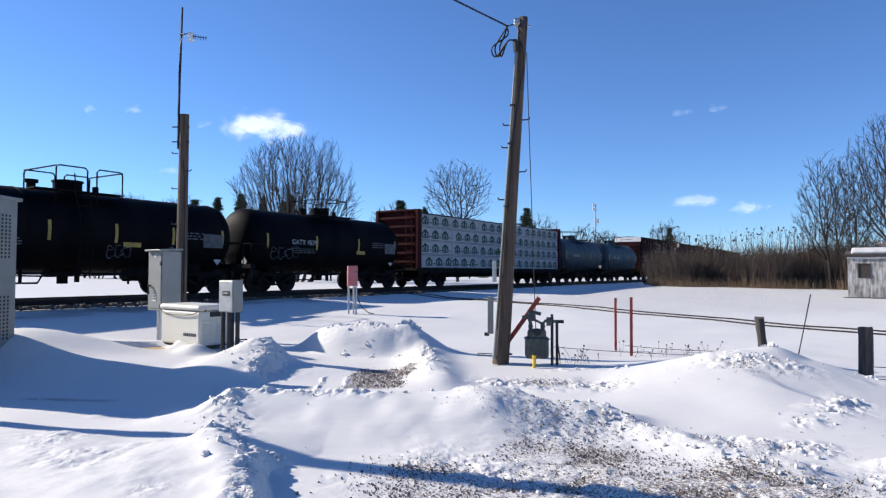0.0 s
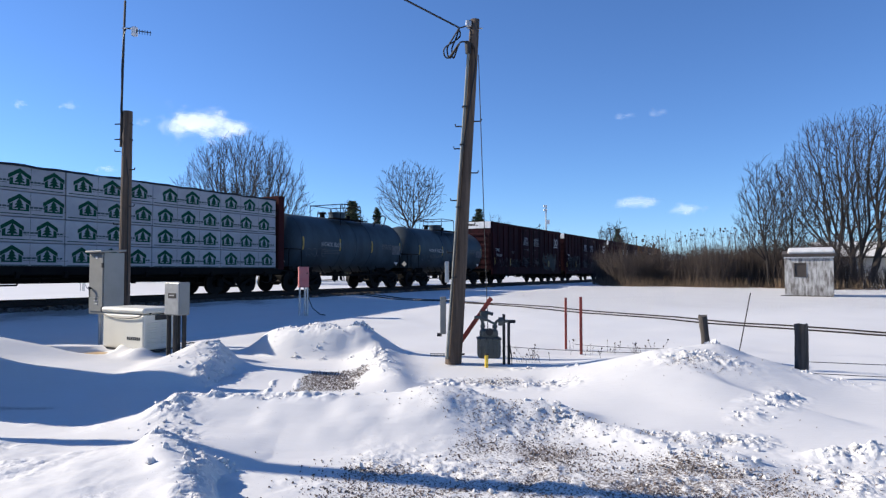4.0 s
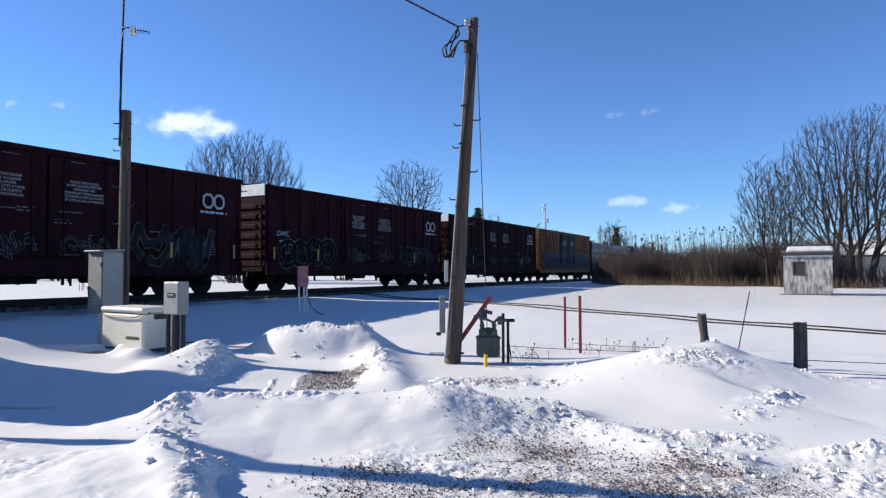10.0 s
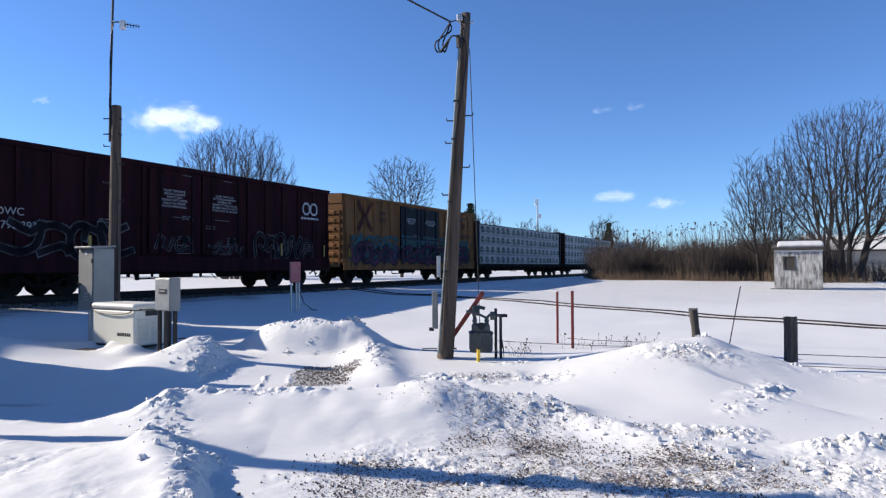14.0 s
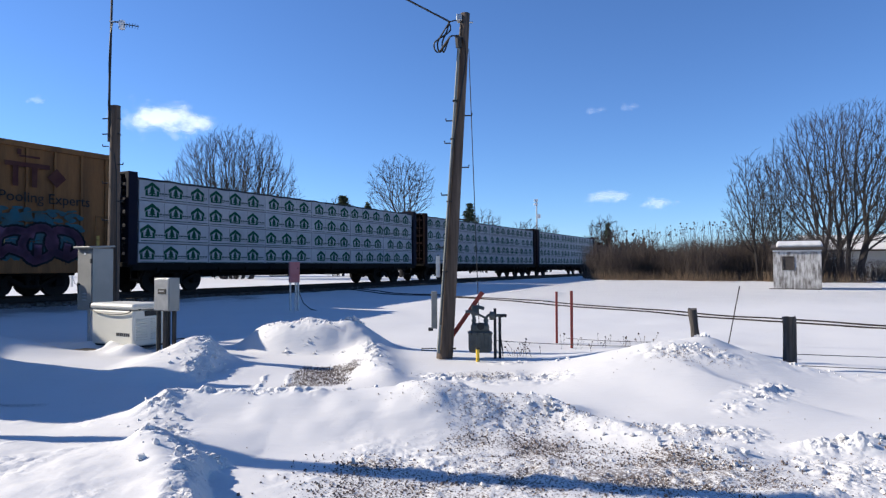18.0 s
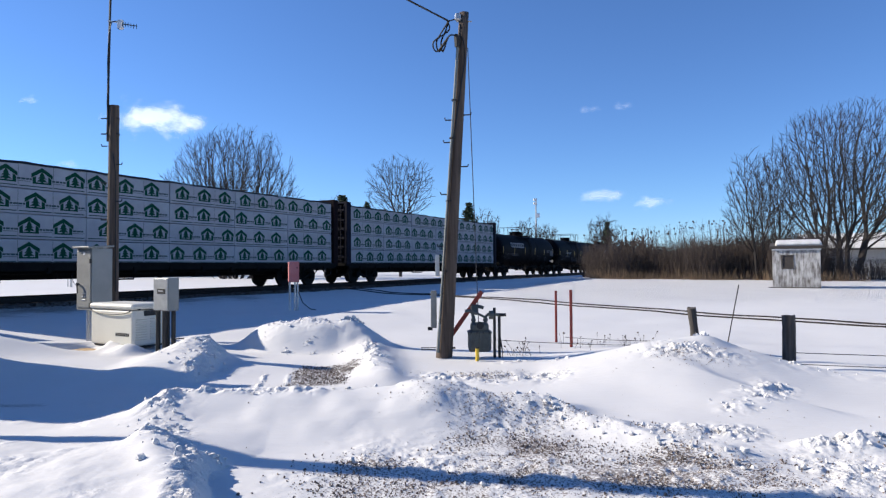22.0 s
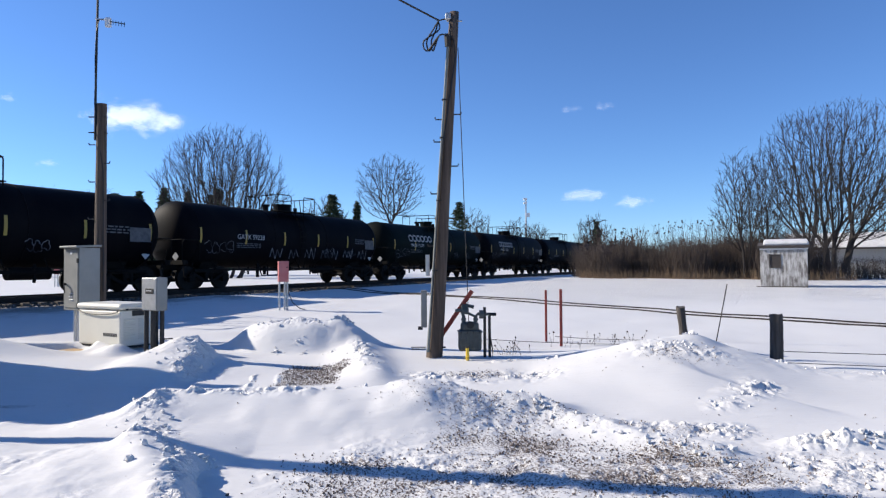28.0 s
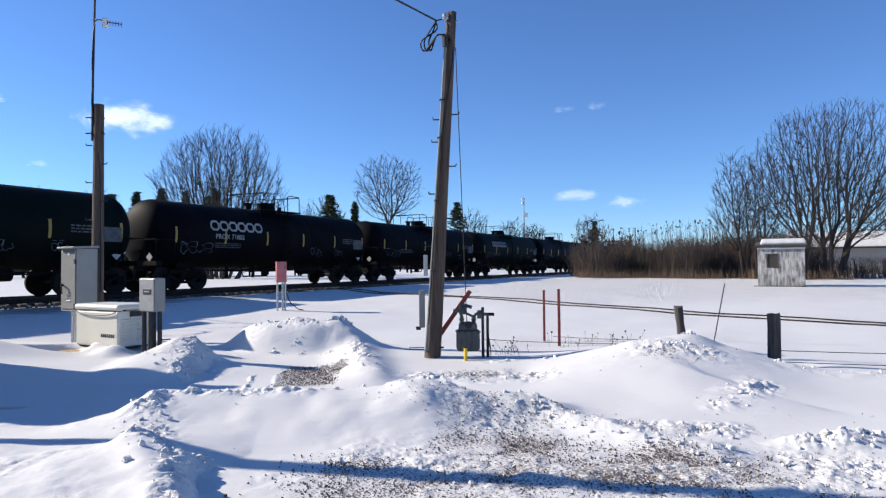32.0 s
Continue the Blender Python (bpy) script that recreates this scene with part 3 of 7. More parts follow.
def make_siding():
    sd = thing("siding_track", pose(0, 0, 0), "rusty siding rails showing through the snow", "railway track", kind="structure")
    for off in (0.05, 0.75):
        def line(t, off=off):
            a, b = siding_at(t), siding_at(min(t + 0.02, 5.999)) if t < 5.9 else siding_at(t) + (siding_at(t) - siding_at(t - 0.02))
            d = (b - a).normalized()
            x, y = a.x - d.y * off, a.y + d.x * off
            return (x, y, zg(x, y) + 0.035)
        part("rail", rail_section(bmesh.new(), line, 0.0, 5.9, 60), STEEL, sd)


make_siding()


# ---- train ----
def wheelset_mesh():
    bm = bmesh.new()
    for y in (-0.75, 0.75):
        s = 1 if y > 0 else -1
        rod(bm, (0, y - 0.06, 0), (0, y + 0.06, 0), 0.455, sides=28)
        rod(bm, (0, y - s * 0.075, 0), (0, y - s * 0.05, 0), 0.485, sides=28)
        rod(bm, (0, y, 0), (0, y + s * 0.12, 0), 0.15, sides=12)
        for k in range(5):
            a = 2 * math.pi * k / 5
            rod(bm, (0.3 * math.cos(a), y, 0.3 * math.sin(a)), (0.3 * math.cos(a), y + s * 0.068, 0.3 * math.sin(a)), 0.06, sides=6)
    rod(bm, (0, -0.95, 0), (0, 0.95, 0), 0.08, sides=10)
    return finish("wheelset", bm, WHEEL)


WHEELSET = wheelset_mesh()
SPINNING = []


def side_frame_mesh():
    bm = bmesh.new()
    for x in (-0.86, 0.86):
        box(bm, (x, 0, 0.46), (0.3, 0.16, 0.3), 0.03)
    box(bm, (0, 0, 0.74), (1.5, 0.14, 0.14), 0.03)
    for s in (-1, 1):
        box(bm, (s * 0.55, 0, 0.5), (0.62, 0.13, 0.13), 0.02, Matrix.Rotation(s * radians(-28), 4, "Y"))
        rod(bm, (s * 0.13, -0.02, 0.36), (s * 0.13, -0.02, 0.68), 0.075, sides=10)
    box(bm, (0, 0, 0.33), (0.6, 0.15, 0.1), 0.02)
    return finish("side_frame", bm, UNDER)


SIDE_FRAME = side_frame_mesh()


def truck(car, x):
    bm = bmesh.new()
    box(bm, (0, 0, 0.62), (0.4, 2.1, 0.26), 0.04)
    tk = part("truck", bm, UNDER, car, m=pose(x, 0, 0))
    for y in (-1.02, 1.02):
        part("side_frame", SIDE_FRAME, UNDER, tk, m=pose(0, y, 0))
    for wx in (-0.88, 0.88):
        SPINNING.append((part("wheelset", WHEELSET, WHEEL, tk, m=pose(wx, 0, 0.457)), wx))


def coupler_mesh():
    bm = bmesh.new()
    box(bm, (0.25, 0, 0), (0.5, 0.14, 0.16), 0.02)
    box(bm, (0.56, 0.03, 0), (0.2, 0.26, 0.26), 0.05)
    tube(bm, [(0.1, -0.35, -0.05), (0.3, -0.35, -0.22), (0.6, -0.2, -0.3), (0.75, -0.1, -0.25)], 0.03)
    return finish("coupler", bm, UNDER)


COUPLER = coupler_mesh()


def running_gear(car, length, inset):
    for s in (-1, 1):
        truck(car, s * (length / 2 - inset))
        part("coupler", COUPLER, UNDER, car, m=pose(s * (length / 2 - 0.05), 0, 0.85, 0, 0, 0 if s > 0 else 180))


def ladder(car, x, y, z0, z1, material, across=False):
    bm = bmesh.new()
    w = 0.2
    p = (lambda u, z: (x, y + u, z)) if across else (lambda u, z: (x + u, y, z))
    for u in (-w, w):
        rod(bm, p(u, z0), p(u, z1), 0.02, sides=5)
    k = z0 + 0.15
    while k < z1:
        rod(bm, p(-w, k), p(w, k), 0.014, sides=5)
        k += 0.38
    return part("ladder", bm, material, car)


def strip_on(car, x, z0, z1, y, w=0.1, material=None, name="reflector"):
    bm = bmesh.new()
    box(bm, (x, y, (z0 + z1) / 2), (w, 0.01, z1 - z0))
    return part(name, bm, material or REFLECT, car)


def lettering(car, words, size, x, y, z, material, m=None):
    if not words:
        return None
    return part("lettering", text_mesh(words, size, material), material, car, m=m or pose(x, y, z))


def small_print(car, x, z, rows, y, material, seed, width=0.9, h=0.05, gap=0.1, name="stencil"):
    return tagged(part(name, bars(bmesh.new(), x, z, rows, random.Random(seed), 0, h, gap, width), material, car, m=pose(0, y, 0)), kind="stuff")


def scrawl(car, x0, x1, z0, z1, y, material, seed, thick=0.05, n=7, name="graffiti"):
    """Loops of spray paint, no letters."""
    rng = random.Random(seed)
    bm = bmesh.new()
    w = (x1 - x0) / n
    for k in range(n):
        cx, cz = x0 + w * (k + 0.5), (z0 + z1) / 2 + rng.uniform(-0.06, 0.06)
        rx, rz, ph = w * rng.uniform(0.42, 0.62), (z1 - z0) / 2 * rng.uniform(0.75, 1.0), rng.uniform(0, 6)
        turns = rng.choice((1.0, 0.75, 1.3))
        pts = []
        for i in range(25):
            a = ph + turns * 2 * math.pi * i / 24
            wob = 1 + 0.22 * math.sin(3 * a + ph) + 0.12 * math.sin(5 * a + 2 * ph)
            pts.append((cx + rx * wob * math.cos(a), cz + rz * min(wob, 1.1) * math.sin(a)))
        for (ax, az), (bx, bz) in zip(pts, pts[1:]):
            d = Vector((bx - ax, 0, bz - az))
            nrm = Vector((-d.z, 0, d.x)).normalized() * thick * rng.uniform(0.7, 1.3)
            q = [Vector((ax, 0, az)) - nrm, Vector((bx, 0, bz)) - nrm, Vector((bx, 0, bz)) + nrm, Vector((ax, 0, az)) + nrm]
            bm.faces.new([bm.verts.new(v) for v in q])
        if rng.random() < 0.7:
            az = cz + rng.uniform(-0.2, 0.2)
            box(bm, (cx, 0, az), (rx * 1.1, 0.002, thick * 1.6))
    return part(name, bm, material, car, m=pose(0, y, 0))


def blob_rings(bm, rng, cx, cz, rx, rz, y, ph, n=26):
    ring = []
    for i in range(n):
        a = 2 * math.pi * i / n
        r = 1 + 0.16 * math.sin(2 * a + ph) + 0.13 * math.sin(3 * a + 2.3 * ph) + 0.07 * math.sin(5 * a + ph * 2)
        ring.append(bm.verts.new((cx + rx * r * math.cos(a), y, cz + rz * r * math.sin(a))))
    bm.faces.new(ring)


def sprayed_ground(car, x0, x1, z0, z1, y, seed):
    """A mottled band of teal spray, fraying upwards."""
    rng = random.Random(seed)
    bm = bmesh.new()
    for k in range(int((x1 - x0) * 90)):
        v = rng.random() ** 1.4
        blob_rings(bm, rng, rng.uniform(x0 + 0.15, x1 - 0.15), z0 + 0.15 + (z1 - z0 + 0.25) * v, rng.uniform(0.06, 0.2), rng.uniform(0.05, 0.16) * (1.1 - 0.6 * v), -0.00001 * k, rng.uniform(0, 6), 12)
    part("graffiti", bm, GRAFFITI_BLUE, car, "teal sprayed ground of graffiti", m=pose(0, y, 0))


def zigzags(car, x0, x1, z0, z1, y):
    """Rows of peaked spray strokes."""
    rng = random.Random(6)
    x = x0
    while x < x1:
        bm = bmesh.new()
        pts = [(x + 0.17 * i, z1 + rng.uniform(-0.08, 0.05) if i % 2 else z0 + rng.uniform(-0.05, 0.1)) for i in range(rng.choice((4, 5, 6)))]
        for (ax, az), (bx, bz) in zip(pts, pts[1:]):
            bm.faces.new([bm.verts.new(v) for v in ((ax - 0.03, 0, az), (ax + 0.03, 0, az), (bx + 0.03, 0, bz), (bx - 0.03, 0, bz))])
        part("graffiti", bm, GRAFFITI_LINE, car, m=pose(0, y, 0))
        x = pts[-1][0] + rng.uniform(0.2, 0.5)


CARS = []


def new_car(name, s0, s1, label, category, group):
    car = thing(name, TRACK @ pose((s0 + s1) / 2, 0, 0), label, category, group)
    CARS.append((car, (s0 + s1) / 2))
    return car, s1 - s0


def boxcar(s0, s1, paint, end_paint, top_paint, label, number, seed, doors=None, high=4.655, thin=False):
    car, L = new_car("boxcar", s0, s1, label, "boxcar", "freight cars of the train")
    h = L / 2
    bm = bmesh.new()
    box(bm, (0, 0, (1.0 + high) / 2), (L - 0.24, 2.92, high - 1.0), 0.02)
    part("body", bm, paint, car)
    bm = bmesh.new()
    box(bm, (0, 0, 0.98), (L - 0.1, 2.7, 0.2), 0.02)
    box(bm, (0, 0, 0.8), (L - 1.0, 0.7, 0.3), 0.02)
    box(bm, (-0.6, -0.9, 0.72), (1.2, 0.5, 0.4), 0.05)
    part("underframe", bm, UNDER, car)
    bm = bmesh.new()
    for s in (-1, 1):
        v = [bm.verts.new(p) for p in ((-h, s * 1.53, high), (h, s * 1.53, high), (h, 0, high + 0.09), (-h, 0, high + 0.09), (-h, s * 1.53, high - 0.07), (h, s * 1.53, high - 0.07))]
        bm.faces.new(v[:4])
        bm.faces.new((v[0], v[1], v[5], v[4]))
    part("roof", bm, paint, car, "weathered flat roof with seams")
    post = bmesh.new()
    box(post, (0, 0, (1.2 + high) / 2), (0.08 if thin else 0.12, 0.06 if thin else 0.08, high - 1.3), 0.012)
    post = finish("side_post", post, paint)
    door_w = 2.35
    n = 7 if thin else 6
    for side in (-1, 1):
        for s in (-1, 1):
            for k in range(n):
                x = s * (door_w + 0.15 + (h - 0.35 - door_w) * k / (n - 1))
                part("side_post", post, paint, car, m=pose(x, side * 1.49, 0))
        bm = bmesh.new()
        box(bm, (0, side * 1.5, 1.02), (L - 0.1, 0.09, 0.56), 0.015)
        part("side_sill", bm, paint, car)
        bm = bmesh.new()
        box(bm, (0, side * 1.5, high - 0.09), (L - 0.1, 0.08, 0.16), 0.015)
        part("top_chord", bm, paint, car)
        for s in (-1, 1):
            bm = bmesh.new()
            box(bm, (s * door_w / 2, side * 1.52, (1.35 + high - 0.2) / 2), (door_w - 0.08, 0.1, high - 1.6), 0.03)
            door = part("door", bm, doors or paint, car)
            for k in (-0.7, 0.7):
                bm = bmesh.new()
                rod(bm, (s * door_w / 2 + k, side * 1.59, 1.4), (s * door_w / 2 + k, side * 1.59, high - 0.25), 0.025, sides=6)
                part("locking_bar", bm, UNDER, door)
            bm = bmesh.new()
            box(bm, (s * door_w / 2, side * 1.58, 2.55), (door_w - 0.2, 0.05, 0.09), 0.01)
            part("door_rib", bm, doors or paint, door)
            bm = bmesh.new()
            bmesh.ops.create_cone(bm, cap_ends=True, segments=14, radius1=0.14, radius2=0.14, depth=0.03, matrix=Matrix.Translation((s * door_w / 2 + 0.35, side * 1.6, 1.95)) @ Matrix.Rotation(radians(90), 4, "X"))
            part("handwheel", bm, UNDER, door)
            for z, w in ((high - 0.32, 0.5), (2.75, 0.8), (1.72, 0.9), (1.42, 0.7)):
                bm = bmesh.new()
                box(bm, (s * door_w / 2 - 0.18 * s + 0.3 * math.sin(z * 9 + seed), side * 1.578, z), (w * 0.9, 0.012, 0.028), 0.004)
                part("worn_edge", bm, FADED, door, "edge worn down to pale metal")
    for s in (-1, 1):
        bm = bmesh.new()
        box(bm, (s * (h - 0.08), 0, (1.12 + high) / 2), (0.1, 2.9, high - 1.12), 0.02)
        end = part("end_wall", bm, end_paint, car, "sunlit end with horizontal corrugations")
        rib = bmesh.new()
        box(rib, (0, 0, 0), (0.1, 2.6, 0.22), 0.045)
        rib = finish("end_rib", rib, end_paint)
        for k in range(6):
            part("end_rib", rib, end_paint, end, m=pose(s * (h - 0.02), 0, 1.55 + k * 0.43))
        bm = bmesh.new()
        box(bm, (s * (h - 0.03), 0, high - 0.24), (0.06, 2.86, 0.5), 0.015)
        part("end_cap", bm, top_paint, end, "white painted top panel")
        small_print(end, 0, 0, 1, 0, PRINT_DARK, seed, 0.8).matrix_basis = pose(s * (h + 0.004), 0.4 * s, high - 0.25, 0, 0, -90 * s)
        ladder(car, s * (h + 0.06), -1.1, 1.0, high - 0.8, paint, True)
        ladder(car, s * (h - 0.4), -1.57, 0.9, 2.6, paint)
        for side in (-1, 1):
            bm = bmesh.new()
            tube(bm, [(s * (h - 0.15), side * 1.45, 1.1), (s * (h - 0.15), side * 1.5, 0.55), (s * (h - 0.55), side * 1.5, 0.55), (s * (h - 0.55), side * 1.45, 1.1)], 0.018, 5)
            part("stirrup", bm, UNDER, car)
    for k in range(6):
        strip_on(car, -h + 0.5 + k * (L - 1.0) / 5, 1.4, 1.95, -1.545)
    y = -1.545
    lettering(car, number, 0.32, -h + 1.3, y, 2.15, DULL_WHITE)
    lettering(car, "DWC" if not thin else "", 0.32, -h + 1.05, y, 2.55, DULL_WHITE)
    if not thin:
        lettering(car, "CLOSE THIS DOOR\nBEFORE CLOSING\nMAIN DOOR\nFERMER CETTE PORTE\nAVANT DE FERMER\nPORTES PRINCIPALES", 0.115, -1.25, -1.578, 3.42, DULL_WHITE)
        lettering(car, "CLOSE AND LOCK\nBOTH DOORS BEFORE\nMOVING CAR\nFERMER ET VERROUILLER\nLES DEUX PORTES AVANT\nDE DEPLACER LE WAGON", 0.115, 1.15, -1.578, 3.42, DULL_WHITE)
    for k, (x, z, r, w) in enumerate(((0.2, 2.5, 2, 0.5), (-0.9, 2.8, 2, 0.4), (1.3, 2.05, 3, 0.4), (h - 3.4, 2.05, 5, 0.45), (h - 2.0, 2.05, 6, 0.5), (-h + 3.8, 2.5, 2, 0.4), (h - 4.4, 2.3, 1, 0.4))):
        small_print(car, x, z, r, y if abs(x) > 2.3 else -1.578, FADED, seed * 9 + k, w, 0.045, 0.1)
    rigging(car, L, seed)
    running_gear(car, L, 2.3)
    return car


def rigging(car, length, seed):
    """Brake cylinder, reservoir, pipes and hanging hoses below the floor."""
    rng = random.Random(seed)
    bm = bmesh.new()
    rod(bm, (1.6, -0.75, 0.72), (2.9, -0.75, 0.72), 0.2, sides=12)
    part("air_reservoir", bm, UNDER, car)
    bm = bmesh.new()
    tube(bm, [(-length / 2 + 3.6, -1.2, 0.74), (-1.0, -1.2, 0.7), (1.0, -1.2, 0.74), (length / 2 - 3.6, -1.2, 0.72)], 0.025, 5)
    tube(bm, [(-2.6, -1.0, 0.9), (-2.4, -1.0, 0.5), (-1.2, -1.0, 0.5), (-1.0, -1.0, 0.9)], 0.03, 5)
    part("brake_pipe", bm, UNDER, car)
    for k in range(7):
        x = rng.uniform(-length / 2 + 3.4, length / 2 - 3.4)
        bm = bmesh.new()
        box(bm, (x, -1.15 + rng.uniform(0, 0.5), 0.72), (rng.choice((0.05, 0.08, 0.14)), 0.08, rng.uniform(0.3, 0.62)), 0.01)
        part("hanger", bm, UNDER, car)
    for s in (-1, 1):
        bm = bmesh.new()
        tube(bm, smooth_line([(s * (length / 2 + 0.05), -0.5, 0.85), (s * (length / 2 + 0.1), -0.5, 0.55), (s * (length / 2 + 0.3), -0.45, 0.42), (s * (length / 2 + 0.55), -0.4, 0.5)]), 0.025, 5)
        part("brake_hose", bm, BLACK, car)


def smooth_line(pts, n=6):
    """A rounded path through the points."""
    out = []
    for i in range(len(pts) - 1):
        p = [Vector(pts[min(max(j, 0), len(pts) - 1)]) for j in (i - 1, i, i + 1, i + 2)]
        for k in range(n):
            u = k / n
            out.append(0.5 * (2 * p[1] + (p[2] - p[0]) * u + (2 * p[0] - 5 * p[1] + 4 * p[2] - p[3]) * u * u + (3 * p[1] - p[0] - 3 * p[2] + p[3]) * u ** 3))
    return out + [Vector(pts[-1])]


def stroke(bm, pts, half, y=0.0):
    """A flat painted line of even width."""
    for (ax, az), (bx, bz) in zip(pts, pts[1:]):
        d = Vector((bx - ax, 0, bz - az))
        if d.length < 1e-4:
            continue
        d.normalize()
        e, nrm = d * half * 0.8, Vector((-d.z, 0, d.x)) * half
        a, b = Vector((ax, y, az)) - e, Vector((bx, y, bz)) + e
        bm.faces.new([bm.verts.new(v) for v in (a - nrm, b - nrm, b + nrm, a + nrm)])


SHAPES = (
    ((0.5, 0.0), (0.1, 0.2), (0.0, 0.6), (0.3, 1.0), (0.8, 0.9), (1.0, 0.5), (0.8, 0.1), (0.5, 0.0), (0.55, 0.4)),
    ((0.0, 0.2), (0.3, 0.9), (0.6, 0.7), (0.5, 0.3), (0.9, 0.1), (1.1, 0.6)),
    ((0.1, 1.0), (0.0, 0.4), (0.4, 0.0), (0.9, 0.3), (0.7, 0.7), (0.4, 0.5)),
    ((0.0, 0.0), (0.2, 0.8), (0.5, 1.0), (0.5, 0.2), (0.8, 0.9), (1.1, 0.7), (0.95, 0.0)),
    ((0.9, 0.9), (0.4, 0.7), (0.1, 0.9), (0.2, 0.3), (0.6, 0.1), (1.1, 0.2)),
    ((-0.1, 0.6), (0.3, 0.5), (0.6, 0.95), (0.8, 0.5), (0.4, 0.05), (0.1, 0.1)),
)


def spray(car, x0, x1, z0, z1, y, n, seed, outline, inside, wide=0.11, kinds=(0, 1, 2, 3, 4, 5), round_off=True):
    """A sprayed row of swollen outlined shapes that spell nothing."""
    rng = random.Random(seed)
    line, fill = bmesh.new(), bmesh.new()
    w = (x1 - x0) / n
    for k in range(n):
        tilt, top, low = rng.uniform(-0.15, 0.15), rng.uniform(0.85, 1.05), rng.uniform(-0.05, 0.1)
        pts = []
        flip, turn = rng.random() < 0.5, rng.random() < 0.5
        for u, v in SHAPES[rng.choice(kinds)]:
            u, v = (1 - u if flip else u), (1 - v if turn else v)
            v = low + v * (top - low)
            pts.append((x0 + w * (k - 0.1 + 1.2 * u + tilt * (v - 0.5) + rng.uniform(-0.04, 0.04)), z0 + (z1 - z0) * (v + rng.uniform(-0.03, 0.03))))
        if round_off:
            pts = [(q.x, q.z) for q in smooth_line([(a, 0, b) for a, b in pts], 4)]
        stroke(line, pts, wide, -0.0006 * (k % 2))
        stroke(fill, pts, wide * 0.66, -0.0025 - 0.0006 * (k % 2))
        if rng.random() < 0.5:
            stroke(line, [(pts[-1][0] - 0.1, pts[-1][1]), (pts[-1][0] - 0.05, z0 - rng.uniform(0.02, 0.15))], 0.012)
    part("graffiti", line, outline, car, "outlines of graffiti", m=pose(0, y, 0))
    part("graffiti", fill, inside, car, "dull filling of graffiti", m=pose(0, y, 0))


def ring_block(bm, x, z, w, h, t):
    """A plain hollow block with cut corners."""
    c = min(w, h) * 0.28
    pts = [(x - w / 2 + c, z - h / 2), (x + w / 2 - c, z - h / 2), (x + w / 2, z - h / 2 + c), (x + w / 2, z + h / 2 - c), (x + w / 2 - c, z + h / 2), (x - w / 2 + c, z + h / 2), (x - w / 2, z + h / 2 - c), (x - w / 2, z - h / 2 + c)]
    stroke(bm, pts + pts[:1], t / 2)


def block_logo(car, x, z, y, s=1.0):
    """The railway's emblem as two plain hollow blocks in white."""
    bm = bmesh.new()
    ring_block(bm, -0.45 * s, 0, 0.72 * s, 0.8 * s, 0.14 * s)
    ring_block(bm, 0.42 * s, 0, 0.72 * s, 0.8 * s, 0.14 * s)
    part("logo", bm, STENCIL, car, m=pose(x, y, z))


def mark_mesh():
    """A green house outline round a green fir, as printed on the wrap."""
    bm = bmesh.new()
    for q in (-1, 1):
        bm.faces.new([bm.verts.new((q * u, 0, v)) for u, v in ((0.0, 0.31), (0.35, 0.09), (0.35, -0.05), (0.0, 0.17))])
        bm.faces.new([bm.verts.new((q * u, 0, v)) for u, v in ((0.2, 0.02), (0.31, -0.04), (0.31, -0.24), (0.2, -0.24))])
    for q, ww in ((0.09, 0.19), (-0.0, 0.29), (-0.1, 0.37)):
        bm.faces.new([bm.verts.new((u, -0.001, q + vv)) for u, vv in ((-ww / 2, -0.06), (ww / 2, -0.06), (0, 0.09))])
    bm.faces.new([bm.verts.new(v) for v in ((-0.04, 0, -0.24), (0.04, 0, -0.24), (0.04, 0, -0.14), (-0.04, 0, -0.14))])
    bm.faces.new([bm.verts.new(v) for v in ((-0.29, 0, -0.24), (0.29, 0, -0.24), (0.29, 0, -0.19), (-0.29, 0, -0.19))])
    return finish("printed_mark", bm, PRINT_GREEN)


MARK = mark_mesh()


def lumber_marks(spots, bm_dark, x0, x1, z0, z1, rng):
    n = max(1, round((x1 - x0) / 1.04))
    w = (x1 - x0) / n
    h = z1 - z0
    off = rng.choice((0.12, 0.3, 0.48))
    for k in range(n):
        x = x0 + k * w
        if k:
            box(bm_dark, (x, 0, (z0 + z1) / 2), (0.008, 0.003, h - 0.03))
        c, cz = x + w * off + 0.2, z0 + h * 0.52
        if c + 0.25 > x1:
            continue
        spots.append((c, cz))
        u = c + 0.3
        for m in range(4):
            e = rng.uniform(0.06, 0.13)
            if u + e < x1:
                box(bm_dark, (u + e / 2, 0, cz - 0.1), (e, 0.003, 0.055))
            u += e + 0.02
        box(bm_dark, (c + 0.3 + (w - 0.64) / 2, 0, cz - 0.17), (max(0.1, w - 0.66), 0.003, 0.014))
    for k in range(n):
        box(bm_dark, (x0 + (k + 0.5) * w, 0, z0 + 0.06), (w * 0.94, 0.003, 0.03))


